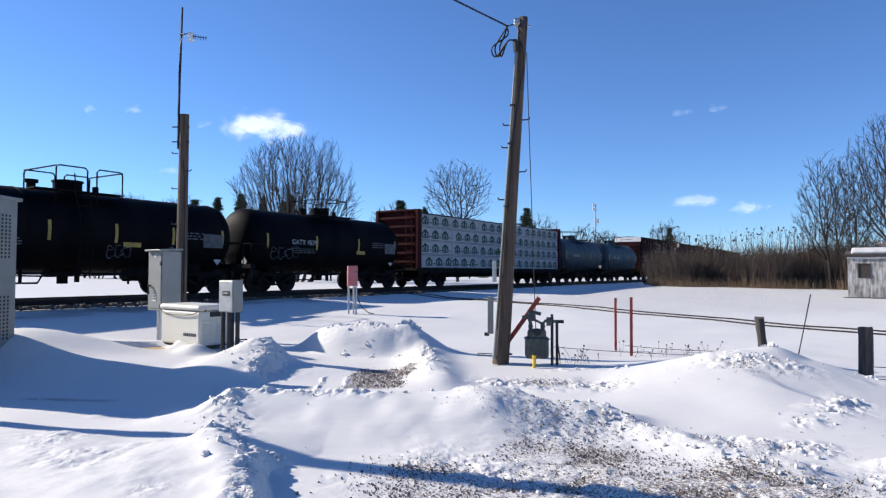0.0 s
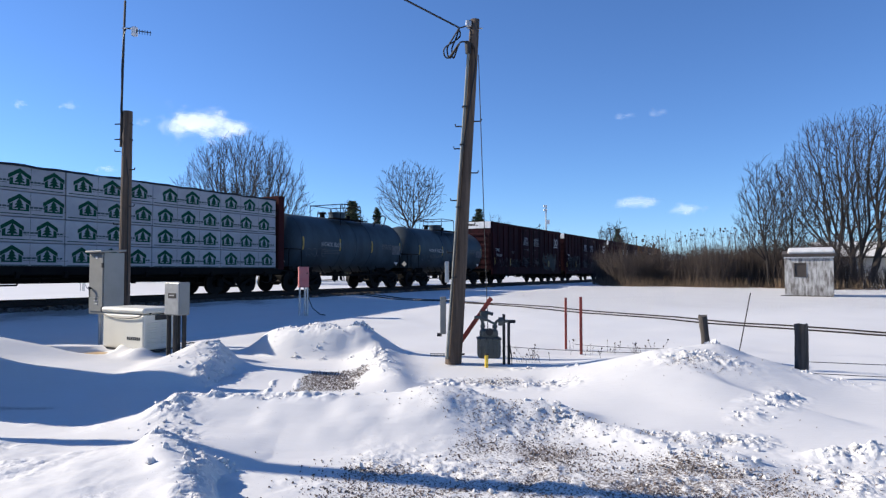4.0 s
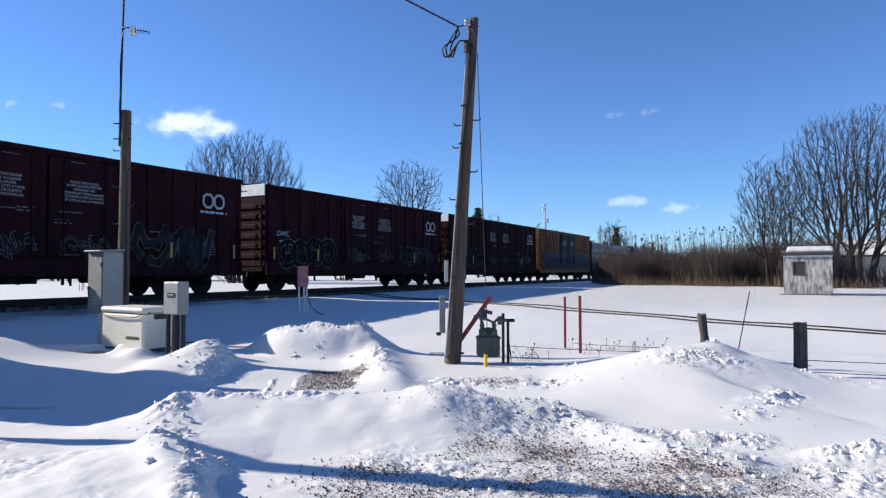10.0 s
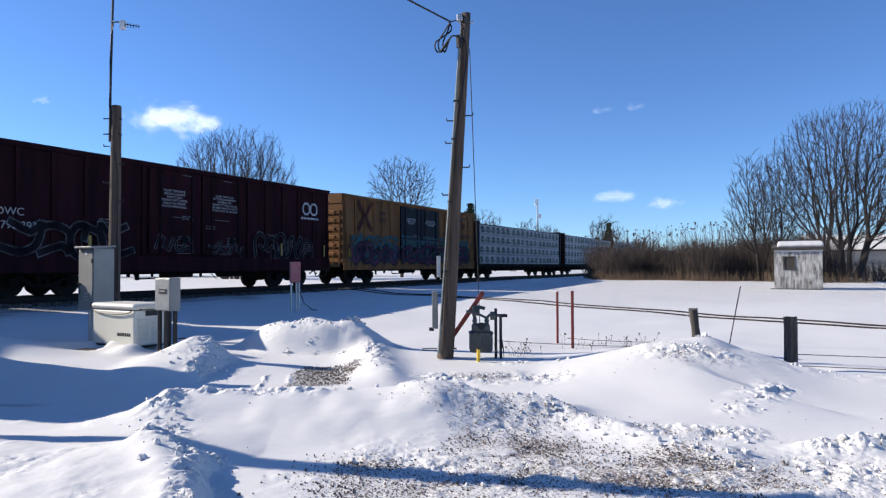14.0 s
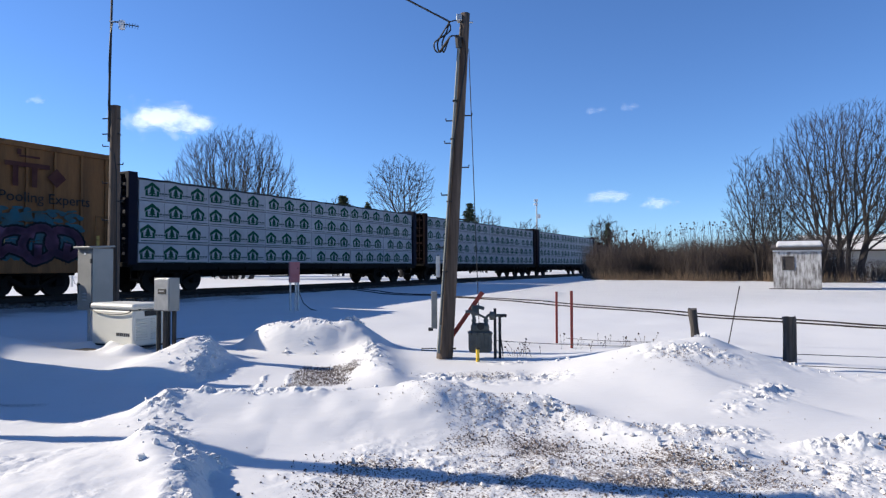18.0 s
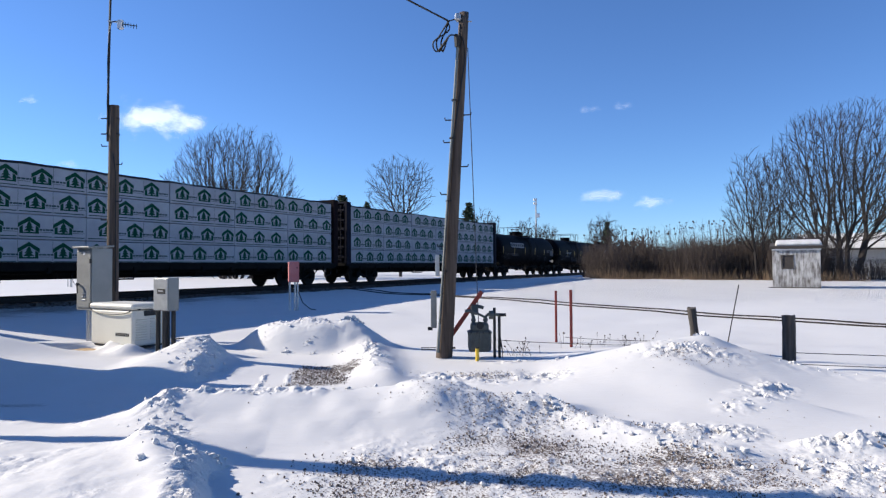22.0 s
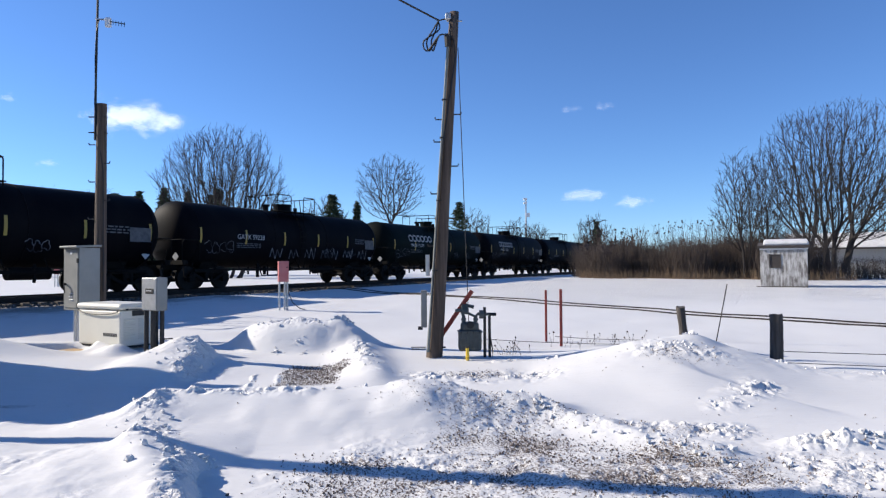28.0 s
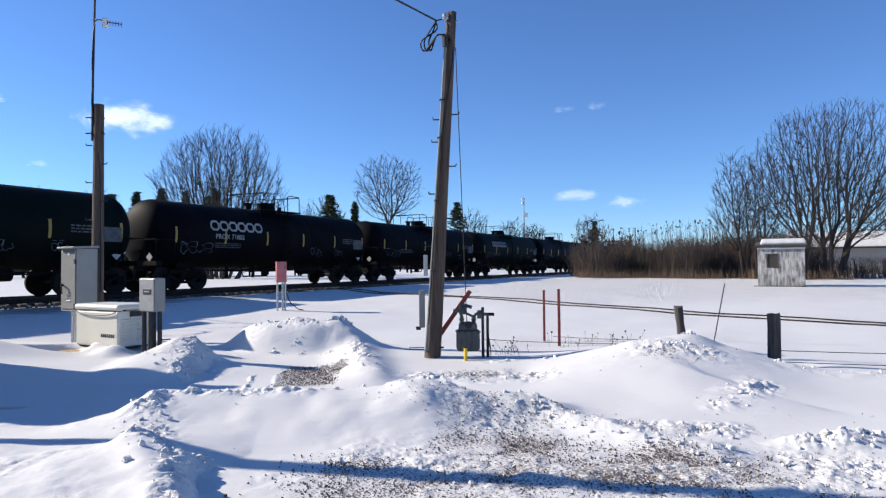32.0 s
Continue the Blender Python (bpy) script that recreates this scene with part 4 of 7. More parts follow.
def centerbeam(s0, s1, paint, label, seed):
    """A centre-beam flat car with wrapped lumber on both sides."""
    car, L = new_car("lumber_flatcar", s0 - 0.45, s1 + 0.45, label, "flatcar", "freight cars of the train")
    h = L / 2
    rng = random.Random(seed)
    bm = bmesh.new()
    box(bm, (0, 0, 1.0), (L, 2.85, 0.16), 0.02)
    box(bm, (0, 0, 0.78), (L - 3.5, 0.6, 0.5), 0.04)
    for s in (-1, 1):
        box(bm, (0, s * 1.4, 0.93), (L - 0.4, 0.1, 0.26), 0.02)
    part("deck", bm, UNDER, car)
    for side in (-1, 1):
        cleat = bmesh.new()
        box(cleat, (0, 0, 0), (0.12, 0.1, 0.2), 0.02)
        cleat = finish("winch", cleat, UNDER)
        for k in range(13):
            part("winch", cleat, UNDER, car, m=pose(-h + 1.2 + k * (L - 2.4) / 12, side * 1.47, 0.82))
    bm = bmesh.new()
    box(bm, (0, 0, 4.08), (L - 0.6, 0.3, 0.16), 0.02)
    for k in range(9):
        box(bm, (-h + 0.8 + k * (L - 1.6) / 8, 0, 2.6), (0.2, 0.14, 3.1), 0.02)
    part("center_beam", bm, paint, car)
    for s in (-1, 1):
        bm = bmesh.new()
        for y in (-1.36, 1.36):
            box(bm, (s * (h - 0.2), y, 2.6), (0.36, 0.2, 3.2), 0.02)
        box(bm, (s * (h - 0.36), 0, 2.6), (0.05, 2.6, 3.1), 0.01)
        box(bm, (s * (h - 0.2), 0, 4.2), (0.36, 2.9, 0.1), 0.02)
        bulk = part("bulkhead", bm, paint, car)
        step = bmesh.new()
        box(step, (0, 0, 0), (0.28, 2.5, 0.14), 0.02)
        step = finish("bulkhead_rib", step, paint)
        for k in range(6):
            part("bulkhead_rib", step, paint, bulk, m=pose(s * (h - 0.2), 0, 1.4 + k * 0.48))
        ladder(car, s * (h + 0.02), -0.9, 1.1, 4.1, paint, True)
        bm = bmesh.new()
        tube(bm, [(s * (h - 0.15), -1.4, 1.0), (s * (h - 0.15), -1.45, 0.5), (s * (h - 0.55), -1.45, 0.5), (s * (h - 0.55), -1.4, 1.0)], 0.018, 5)
        part("stirrup", bm, UNDER, car)
    x0, x1 = -h + 0.47, h - 0.47
    cuts = [x0 + (x1 - x0) * k / 6 for k in range(7)]
    for side in (-1, 1):
        for tier in range(4):
            z0 = 1.03 + tier * 0.757
            for k, (a, b) in enumerate(zip(cuts, cuts[1:])):
                bm = bmesh.new()
                out = rng.uniform(-0.02, 0.02)
                box(bm, ((a + b) / 2, side * (0.76 + out), z0 + 0.36), (b - a - 0.015, 1.26, 0.742), 0.03)
                pack = part("lumber_bundle", bm, WRAP, car)
                if side < 0:
                    g, d = [], bmesh.new()
                    lumber_marks(g, d, a + 0.04, b - 0.04, z0 + 0.01, z0 + 0.72, rng)
                    y = side * (1.39 + out) - 0.004
                    for c, cz in g:
                        part("printed_mark", MARK, PRINT_GREEN, pack, m=pose(c, y, cz) @ Matrix.Scale(0.92, 4))
                    tagged(part("print_line", d, PRINT_PALE, pack, m=pose(0, y, 0)), kind="stuff")
    for side in (-1, 1):
        bm = bmesh.new()
        pts = [(x0 + (x1 - x0) * i / 60, side * 0.75, 4.07 + 0.012 * math.sin(i * 1.9 + seed) + 0.01 * math.sin(i * 5.1)) for i in range(61)]
        prev = None
        for px, py, pz in pts:
            ring = [bm.verts.new((px, py + dy, pz + dz)) for dy, dz in ((-0.66, -0.06), (-0.6, 0.02), (0.5, 0.03), (0.55, -0.06))]
            if prev:
                for k in range(3):
                    bm.faces.new((prev[k], ring[k], ring[k + 1], prev[k + 1]))
            prev = ring
        part("top_sheet", bm, BLACK, car, "loose dark plastic over the load")
    rigging(car, L, seed)
    running_gear(car, L, 2.4)
    return car


def tank_car(s0, s1, paint, label, number, seed, radius=1.35, mark=False, ring=False):
    car, L = new_car("tank_car", s0, s1, label, "tank car", "freight cars of the train")
    h = L / 2
    rng = random.Random(seed)
    zc, body = 0.85 + radius + (0.03 if radius > 1.37 else 0.0), h - 0.3
    head = 0.62
    prof = [(-body, 0.0)]
    for k in range(1, 9):
        a = math.pi / 2 * k / 8
        prof.append((-body + head * (1 - math.cos(a)), radius * math.sin(a) ** 0.85))
    for k in range(1, 12):
        prof.append((-body + head + (2 * (body - head)) * k / 12, radius))
    prof += [(-x, r) for x, r in prof[8::-1]]
    bm = bmesh.new()
    rings = []
    seg = 40
    for x, r in prof:
        rings.append([bm.verts.new((x, r * math.cos(2 * math.pi * k / seg), zc + r * math.sin(2 * math.pi * k / seg))) for k in range(seg)] if r > 0.01 else [bm.verts.new((x, 0, zc))])
    for a, b in zip(rings, rings[1:]):
        for k in range(seg):
            k2 = (k + 1) % seg
            if len(a) == 1:
                bm.faces.new((a[0], b[k], b[k2]))
            elif len(b) == 1:
                bm.faces.new((a[k2], a[k], b[0]))
            else:
                bm.faces.new((a[k], b[k], b[k2], a[k2]))
    bmesh.ops.recalc_face_normals(bm, faces=bm.faces)
    tank = part("tank_shell", bm, paint, car, smooth=True)
    for x in [-body + head + 0.05, body - head - 0.05] + [(-0.5 + k / 4) * (body - head) * 1.2 for k in range(1, 4)]:
        bm = bmesh.new()
        tube_ring = [(x, (radius + 0.004) * math.cos(a), zc + (radius + 0.004) * math.sin(a)) for a in [2 * math.pi * k / 48 for k in range(49)]]
        tube(bm, tube_ring, 0.014, 4)
        part("weld_seam", bm, paint, tank)
    for s in (-1, 1):
        bm = bmesh.new()
        box(bm, (s * (h - 1.2), 0, 0.95), (2.4, 0.75, 0.34), 0.03)
        box(bm, (s * (h - 0.3), 0, 1.06), (0.25, 2.7, 0.18), 0.02)
        part("stub_sill", bm, UNDER, car)
        for y in (-1, 1):
            bm = bmesh.new()
            box(bm, (s * (h - 2.05), y * 0.68, 1.02), (0.9, 0.12, 0.36), 0.02, Matrix.Rotation(y * radians(-25), 4, "X"))
            part("saddle", bm, UNDER, car)
    bm = bmesh.new()
    box(bm, (0, 0, 0.86), (1.0, 0.5, 0.3), 0.05)
    rod(bm, (0, 0, 0.45), (0, 0, 1.0), 0.16, sides=12)
    part("bottom_outlet", bm, UNDER, car)
    bm = bmesh.new()
    rod(bm, (-body + 1.6, -1.2, 0.78), (body - 1.6, -1.2, 0.78), 0.03, sides=6)
    for k in range(9):
        x = -body + 1.7 + k * (2 * body - 3.4) / 8
        rod(bm, (x, -1.2, 0.78), (x, -0.9, 1.2), 0.02, sides=5)
    part("side_pipe", bm, UNDER, car)
    for s in (-1, 1):
        bm = bmesh.new()
        for y in (-1.35, 1.35):
            tube(bm, [(s * (h - 0.15), y, 1.1), (s * (h - 0.15), y, 1.85), (s * (h - 0.25), y, 1.95), (s * (h - 0.95), y, 1.95), (s * (h - 1.0), y, 1.85), (s * (h - 1.0), y, 1.1)], 0.022, 6)
        tube(bm, [(s * (h - 0.15), -1.35, 1.95), (s * (h - 0.15), 1.35, 1.95)], 0.022, 6)
        tube(bm, [(s * (h - 0.15), -0.35, 1.05), (s * (h - 0.5), -0.2, 1.9)], 0.02, 5)
        part("end_railing", bm, UNDER, car)
        bm = bmesh.new()
        tube(bm, [(s * (h - 0.15), -1.4, 1.05), (s * (h - 0.15), -1.45, 0.5), (s * (h - 0.6), -1.45, 0.5), (s * (h - 0.6), -1.4, 1.05)], 0.018, 5)
        part("stirrup", bm, UNDER, car)
    top = zc + radius
    bm = bmesh.new()
    rod(bm, (0.1, 0, top - 0.15), (0.1, 0, top + 0.3), 0.42, sides=18)
    rod(bm, (0.1, 0, top + 0.3), (0.1, 0, top + 0.36), 0.46, sides=18)
    part("dome_cover", bm, paint, car)
    bm = bmesh.new()
    rod(bm, (-0.95, 0.1, top - 0.1), (-0.95, 0.1, top + 0.22), 0.13, sides=10)
    rod(bm, (-0.95, 0.1, top + 0.2), (-0.95, 0.1, top + 0.3), 0.2, sides=10)
    part("valve", bm, UNDER, car)
    bm = bmesh.new()
    rod(bm, (0.95, -0.1, top - 0.1), (0.95, -0.1, top + 0.25), 0.1, sides=8)
    part("vent_pipe", bm, UNDER, car)
    bm = bmesh.new()
    for y in (-0.85, 0.85):
        box(bm, (0, y, top - 0.06), (2.8, 0.45, 0.04))
    part("platform", bm, UNDER, car)
    short = L < 12
    lo = -1.35 if L > 13 else -0.75
    for y in (-1.0, 1.0):
        for a, b in (((-0.85, 0.85),) if short else ((lo, lo + 0.95), (0.5, 1.35))):
            rail = bmesh.new()
            tube(rail, [(a, y, top - 0.4), (a, y, top + 0.62), (a + 0.08, y, top + 0.7), (b - 0.08, y, top + 0.7), (b, y, top + 0.62), (b, y, top - 0.2)], 0.024, 6)
            part("platform_railing", rail, UNDER, car)
    for x in (-0.85, 0.85) if short else (lo, 1.35):
        rail = bmesh.new()
        tube(rail, [(x, -1.0, top + 0.68), (x, 1.0, top + 0.68)], 0.024, 6)
        part("end_rail", rail, UNDER, car)
    side = 1 if short else -1
    bm = bmesh.new()
    for u in (-0.2, 0.2):
        tube(bm, [(u, 1.25 * side, 0.8), (u, 1.4 * side, 1.4), (u, 1.4 * side, 2.6), (u, 1.1 * side, top - 0.2), (u, side, top + 0.5)], 0.02, 5)
    for k in range(9):
        z = 0.9 + 0.28 * k
        y = -1.28 - 0.12 * min(1, max(0, (z - 0.9) / 0.5)) + max(0, z - 2.6) * 0.5
        rod(bm, (-0.2, -y * side, z), (0.2, -y * side, z), 0.014, sides=5)
    part("ladder", bm, UNDER, car)
    if ring:
        bm = bmesh.new()
        tube(bm, [(2.8 + 0.45 * math.cos(a), -0.9 - 0.25 * math.sin(a), zc + 1.35 + 0.4 * math.sin(a)) for a in [math.pi * 2 * k / 20 for k in range(21)]], 0.035, 5)
        part("hose_loop", bm, BLACK, car)
    n = 4 if L < 12 else 6

    def stuck(z):
        """How far out the shell is at a height, with a hair's gap."""
        return -(math.sqrt(max(0.0, (radius + 0.012) ** 2 - (z - zc) ** 2)) + 0.004)
    for k in range(n):
        x = -body + head + 0.15 + k * (2 * (body - head) - 0.3) / (n - 1)
        bm = bmesh.new()
        for i in range(4):
            za = zc - 0.34 + i * 0.15
            a, b = stuck(za), stuck(za + 0.15)
            bm.faces.new([bm.verts.new(v) for v in ((x - 0.05, a, za), (x + 0.05, a, za), (x + 0.05, b, za + 0.15), (x - 0.05, b, za + 0.15))])
        part("reflector", bm, REFLECT, tank)
    yy = stuck(zc)
    lettering(car, number, 0.3, -body + head + (2.2 if short else 2.9), yy - 0.006, zc - 0.05, DULL_WHITE)
    small_print(car, -body + head + (1.5 if short else 2.1), zc - 0.32, 3, stuck(zc - 0.45) - 0.03, FADED, seed + 1, 1.4, 0.035, 0.08)
    small_print(tank, 0, 0, 2, 0, FADED, seed + 5, 0.5).matrix_basis = pose(-body + 0.24, -0.35, zc + 0.55, 0, -16, -72)
    if seed < 3:
        bm = bmesh.new()
        box(bm, (1.6, 0, 0), (0.62, 0.004, 0.22))
        part("warning_panel", bm, REFLECT, tank, "dirty yellow stencilled panel", m=pose(0, stuck(zc - 0.45) - 0.02, zc - 0.36))
    rigging(car, L, seed)
    scrawl(car, -body + head + 0.3, -body + head + 1.9, zc - 0.75, zc - 0.25, stuck(zc - 0.3) - 0.03, GRAFFITI_LINE, seed + 70, 0.012, 4)
    if L > 12:
        scrawl(car, body - 5.2, body - 4.4, zc - 0.8, zc - 0.4, stuck(zc - 0.4) - 0.02, GRAFFITI_LINE, seed + 71, 0.012, 3)
        scrawl(car, body - 3.2, body - 2.5, zc - 0.8, zc - 0.5, stuck(zc - 0.5) - 0.02, GRAFFITI_LINE, seed + 72, 0.012, 3)
    small_print(car, body - 2.6, zc + 0.1, 3, yy - 0.004, FADED, seed + 2, 0.9)
    bm = bmesh.new()
    box(bm, (body - 1.2, 0, zc - 0.15), (0.85, 0.005, 0.5))
    part("data_plate", bm, FADED, car, m=pose(0, yy - 0.006, 0))
    bm = bmesh.new()
    box(bm, (body - 0.75, stuck(zc - 0.85), zc - 0.85), (0.24, 0.01, 0.24), 0, Matrix.Rotation(radians(45), 4, "Y"))
    part("hazard_placard", bm, STENCIL, car)
    bm = bmesh.new()
    box(bm, (-body + 0.05, -0.75, zc - 0.9), (0.01, 0.24, 0.24), 0, Matrix.Rotation(radians(45), 4, "X"))
    part("hazard_placard", bm, STENCIL, car)
    if mark:
        bm = bmesh.new()
        x = -body + head + 2.1
        for k in range(6):
            ring_block(bm, x + k * 0.5, 0, 0.4, 0.34, 0.085)
        part("logo", bm, DULL_WHITE, car, m=pose(0, stuck(zc + 0.42) - 0.012, zc + 0.4, -14))
    running_gear(car, L, 1.75)
    return car


def make_train():
    dark = "black tank car with a railed top platform, in shade"
    tank_car(4.6, 17.05, TANK_BLACK, dark, "", 1, 1.27)
    tank_car(17.1, 27.7, TANK_BLACK, "short black tank car with a dusty pale end", "GATX 4839", 2, 1.3)
    centerbeam(28.9, 47.6, BEAM_RED, "maroon centre-beam flatcar loaded with white-wrapped lumber", 3)
    tank_car(48.3, 58.7, TANK_BLUE, "short blue-grey tank car with a hose loop", "HOKX 8232", 4, 1.4, ring=True)
    tank_car(58.8, 69.5, TANK_BLUE, "short blue-grey tank car with a dusty pale end", "HOKX 112236", 5, 1.4)
    for k, (a, b, num, sc) in enumerate(((70.1, 86.0, "794 040", 11), (87.3, 103.0, "793 078", 12), (104.0, 120.0, "793 393", 13))):
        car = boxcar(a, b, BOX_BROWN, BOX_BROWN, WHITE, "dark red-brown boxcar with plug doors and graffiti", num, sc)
        block_logo(car, (b - a) / 2 - 1.55, 3.62, -1.55, 0.62)
        small_print(car, (b - a) / 2 - 2.2, 3.18, 1, -1.55, STENCIL, sc, 1.2, 0.09)
        if k == 0:
            spray(car, -7.0, -4.6, 1.2, 2.0, -1.545, 4, sc + 20, GRAFFITI_LINE, BOX_BROWN, 0.05, (1, 3, 4), False)
            spray(car, -4.4, -2.5, 1.3, 1.9, -1.545, 3, sc + 21, GRAFFITI_LINE, GRAFFITI, 0.07)
            spray(car, 2.8, 6.2, 1.1, 2.5, -1.545, 4, sc + 22, GRAFFITI_TAN, BLUE_BLACK, 0.16, (1, 3, 5), False)
        else:
            spray(car, -7.0, -3.2, 1.2, 2.35, -1.545, 4, sc + 20, GRAFFITI_LINE, GRAFFITI, 0.14, (0, 4, 0, 2))
            spray(car, 2.9, 6.6, 1.3, 2.35, -1.545, 6, sc + 22, GRAFFITI_LINE, GRAFFITI, 0.09)
        spray(car, -2.0, -0.4, 1.4, 2.1, -1.582, 3, sc + 23, GRAFFITI_LINE, GRAFFITI, 0.06, (1, 3, 4), False)
        spray(car, 0.5, 2.0, 1.4, 2.0, -1.582, 3, sc + 24, GRAFFITI_LINE, GRAFFITI, 0.05, (1, 2, 5), False)
    car = boxcar(121.1, 136.7, BOX_YELLOW, BOX_YELLOW, BOX_YELLOW, "golden yellow boxcar with black doors and bright graffiti", "16", 21, BLUE_BLACK, thin=True)
    bm = bmesh.new()
    for s in (-1, 1):
        box(bm, (0, 0, 0), (2.0, 0.004, 0.2), 0, Matrix.Rotation(s * radians(50), 4, "Y"))
    part("logo", bm, MAROON_MARK, car, m=pose(-5.9, -1.545, 3.6))
    lettering(car, "any\nroad", 0.4, -4.2, -1.545, 3.7, PRINT_DARK)
    lettering(car, "Railcar Pooling Experts", 0.44, 4.95, -1.556, 3.0, PRINT_DARK)
    for x, words in ((-1.2, "CLOSE THIS DOOR\nBEFORE CLOSING\nMAIN DOOR"), (1.2, "CLOSE AND LOCK\nBOTH DOORS BEFORE\nMOVING CAR")):
        lettering(car, words, 0.13, x, -1.578, 3.6, STENCIL)
    bm = bmesh.new()
    for cx, cz, w, hh in ((-0.5, 0.62, 0.12, 0.16), (-0.2, 0.5, 0.6, 0.06), (-0.25, 0.25, 1.3, 0.14), (-0.6, -0.1, 0.16, 0.6), (-0.05, -0.1, 0.16, 0.6)):
        box(bm, (cx, 0, cz), (w, 0.004, hh))
    box(bm, (0.62, 0, -0.05), (0.42, 0.004, 0.42), 0, Matrix.Rotation(radians(45), 4, "Y"))
    part("logo", bm, MAROON_MARK, car, m=pose(5.3, -1.545, 3.72))
    for x0, x1, y, sd, z1 in ((-7.3, -2.4, -1.545, 5, 2.2), (-2.35, 2.35, -1.582, 6, 2.3), (2.4, 6.9, -1.545, 8, 2.3)):
        sprayed_ground(car, x0, x1, 1.1, z1, y, sd)
        spray(car, x0 + 0.2, x1 - 0.3, 1.15, z1 - 0.1, y - 0.006, 5, sd + 3, PRINT_DARK, GRAFFITI_ROSE, 0.17)
    for k, (a, b) in enumerate(((137.8, 156.6), (158.5, 177.85), (179.45, 198.1))):
        centerbeam(a, b, BEAM_BLUE if k != 1 else BEAM_BROWN, "centre-beam flatcar loaded with white-wrapped lumber, green printed marks", 31 + k)
    ends = (199.0, 213.8, 228.5, 243.35, 258.2, 273.0, 287.8, 302.6, 317.4, 332.2)
    nums = ("", "GATX 59228", "PROX 71578", "PROX 71802", "", "", "", "", "")
    for k, (a, b) in enumerate(zip(ends, ends[1:])):
        car = tank_car(a + 0.1, b - 0.1, TANK_GREEN if k in (2, 5) else TANK_BLACK, dark, nums[k], 41 + k, mark=k in (0, 2, 3, 5))
        if k == 1:
            zigzags(car, -2.2, 4.8, 1.25, 1.75, -1.29)


make_train()


# ---- power cabinets and pole with antenna ----
def make_generator():
    g = thing("standby_generator", pose(-5.36, 11.48, 0.25, 0, 0, -31), "pale beige standby generator enclosure half banked in snow", "generator")
    bm = bmesh.new()
    box(bm, (0, 0, 0.33), (1.16, 0.62, 0.6), 0.03)
    part("body", bm, BEIGE, g)
    bm = bmesh.new()
    box(bm, (0, 0, 0.69), (1.22, 0.67, 0.1), 0.04)
    part("lid", bm, BEIGE, g)
    bm = bmesh.new()
    tube(bm, [(0.5 * math.cos(a) * 1.1, -0.33 - 0.012 * math.sin(a), 0.63 - 0.07 * math.sin(a)) for a in [math.pi * k / 12 for k in range(13)]], 0.012, 5)
    part("lid_seam", bm, BLACK, g)
    bm = bmesh.new()
    box(bm, (0, 0, 0.03), (1.1, 0.58, 0.06), 0.01)
    part("base_tray", bm, BLACK, g)
    slat = bmesh.new()
    box(slat, (0, 0, 0), (0.012, 0.2, 0.028), 0.003, Matrix.Rotation(radians(25), 4, "Y"))
    slat = finish("louver", slat, BEIGE)
    for col in (-0.15, 0.12):
        for k in range(9):
            part("louver", slat, BEIGE, g, m=pose(0.584, col, 0.14 + 0.042 * k))
    bm = bmesh.new()
    box(bm, (0.585, 0.05, 0.575), (0.012, 0.3, 0.09), 0.004)
    part("vent_grille", bm, DARK_METAL, g)
    bm = bmesh.new()
    x = 0.12
    for w in (0.05, 0.045, 0.05, 0.045, 0.05, 0.05, 0.045):
        box(bm, (x + w / 2, -0.312, 0.22), (w - 0.012, 0.004, 0.055))
        x += w + 0.006
    part("logo", bm, BLACK, g)
    bm = bmesh.new()
    rod(bm, (0.58, -0.2, 0.66), (0.6, -0.2, 0.66), 0.03)
    part("latch", bm, BLACK, g)
    pad = thing("plywood_board", at(-5.92, 11.14, 0.07, -31), "bare plywood board showing through the snow", "board")
    bm = bmesh.new()
    box(bm, (0, 0, 0.0), (0.5, 0.36, 0.03), 0.005)
    part("sheet", bm, PLYWOOD, pad)


def make_tall_cabinet():
    c = thing("relay_cabinet", pose(-6.685, 12.91, 0.33, 0, 0, -31), "tall weathered grey steel cabinet on two pipe legs", "cabinet")
    z = 0.45
    bm = bmesh.new()
    box(bm, (0, 0, z + 0.6), (0.5, 0.42, 1.2), 0.008)
    part("body", bm, CABINET, c)
    bm = bmesh.new()
    box(bm, (0, -0.03, z + 1.23), (0.55, 0.52, 0.04), 0.008, Matrix.Rotation(radians(3), 4, "X"))
    part("rain_hood", bm, CABINET, c)
    bm = bmesh.new()
    box(bm, (0, -0.218, z + 0.6), (0.45, 0.016, 1.1), 0.005)
    door = part("door", bm, CABINET, c)
    bm = bmesh.new()
    rod(bm, (-0.15, -0.27, z + 0.5), (-0.15, -0.22, z + 0.5), 0.02)
    tube(bm, [(-0.15, -0.27, z + 0.53), (-0.12, -0.28, z + 0.45), (-0.12, -0.27, z + 0.33)], 0.014)
    part("handle", bm, BLACK, door, "black locking handle")
    for k in range(3):
        bm = bmesh.new()
        box(bm, (0.02, -0.23, z + 0.2 + 0.06 * k), (0.12, 0.012, 0.022), 0.004)
        part("vent_slot", bm, GALV, door)
    bm = bmesh.new()
    box(bm, (0.02, -0.228, z + 1.1), (0.06, 0.006, 0.05))
    part("tag", bm, WHITE, door)
    for k in (0.1, 0.95):
        bm = bmesh.new()
        box(bm, (0.225, -0.23, z + k), (0.04, 0.03, 0.09), 0.005)
        part("hinge", bm, DARK_METAL, door)
    for x in (-0.21, -0.1):
        bm = bmesh.new()
        rod(bm, (x, 0.0, -0.2), (x, 0.0, z + 0.02), 0.03)
        part("leg", bm, GALV, c)


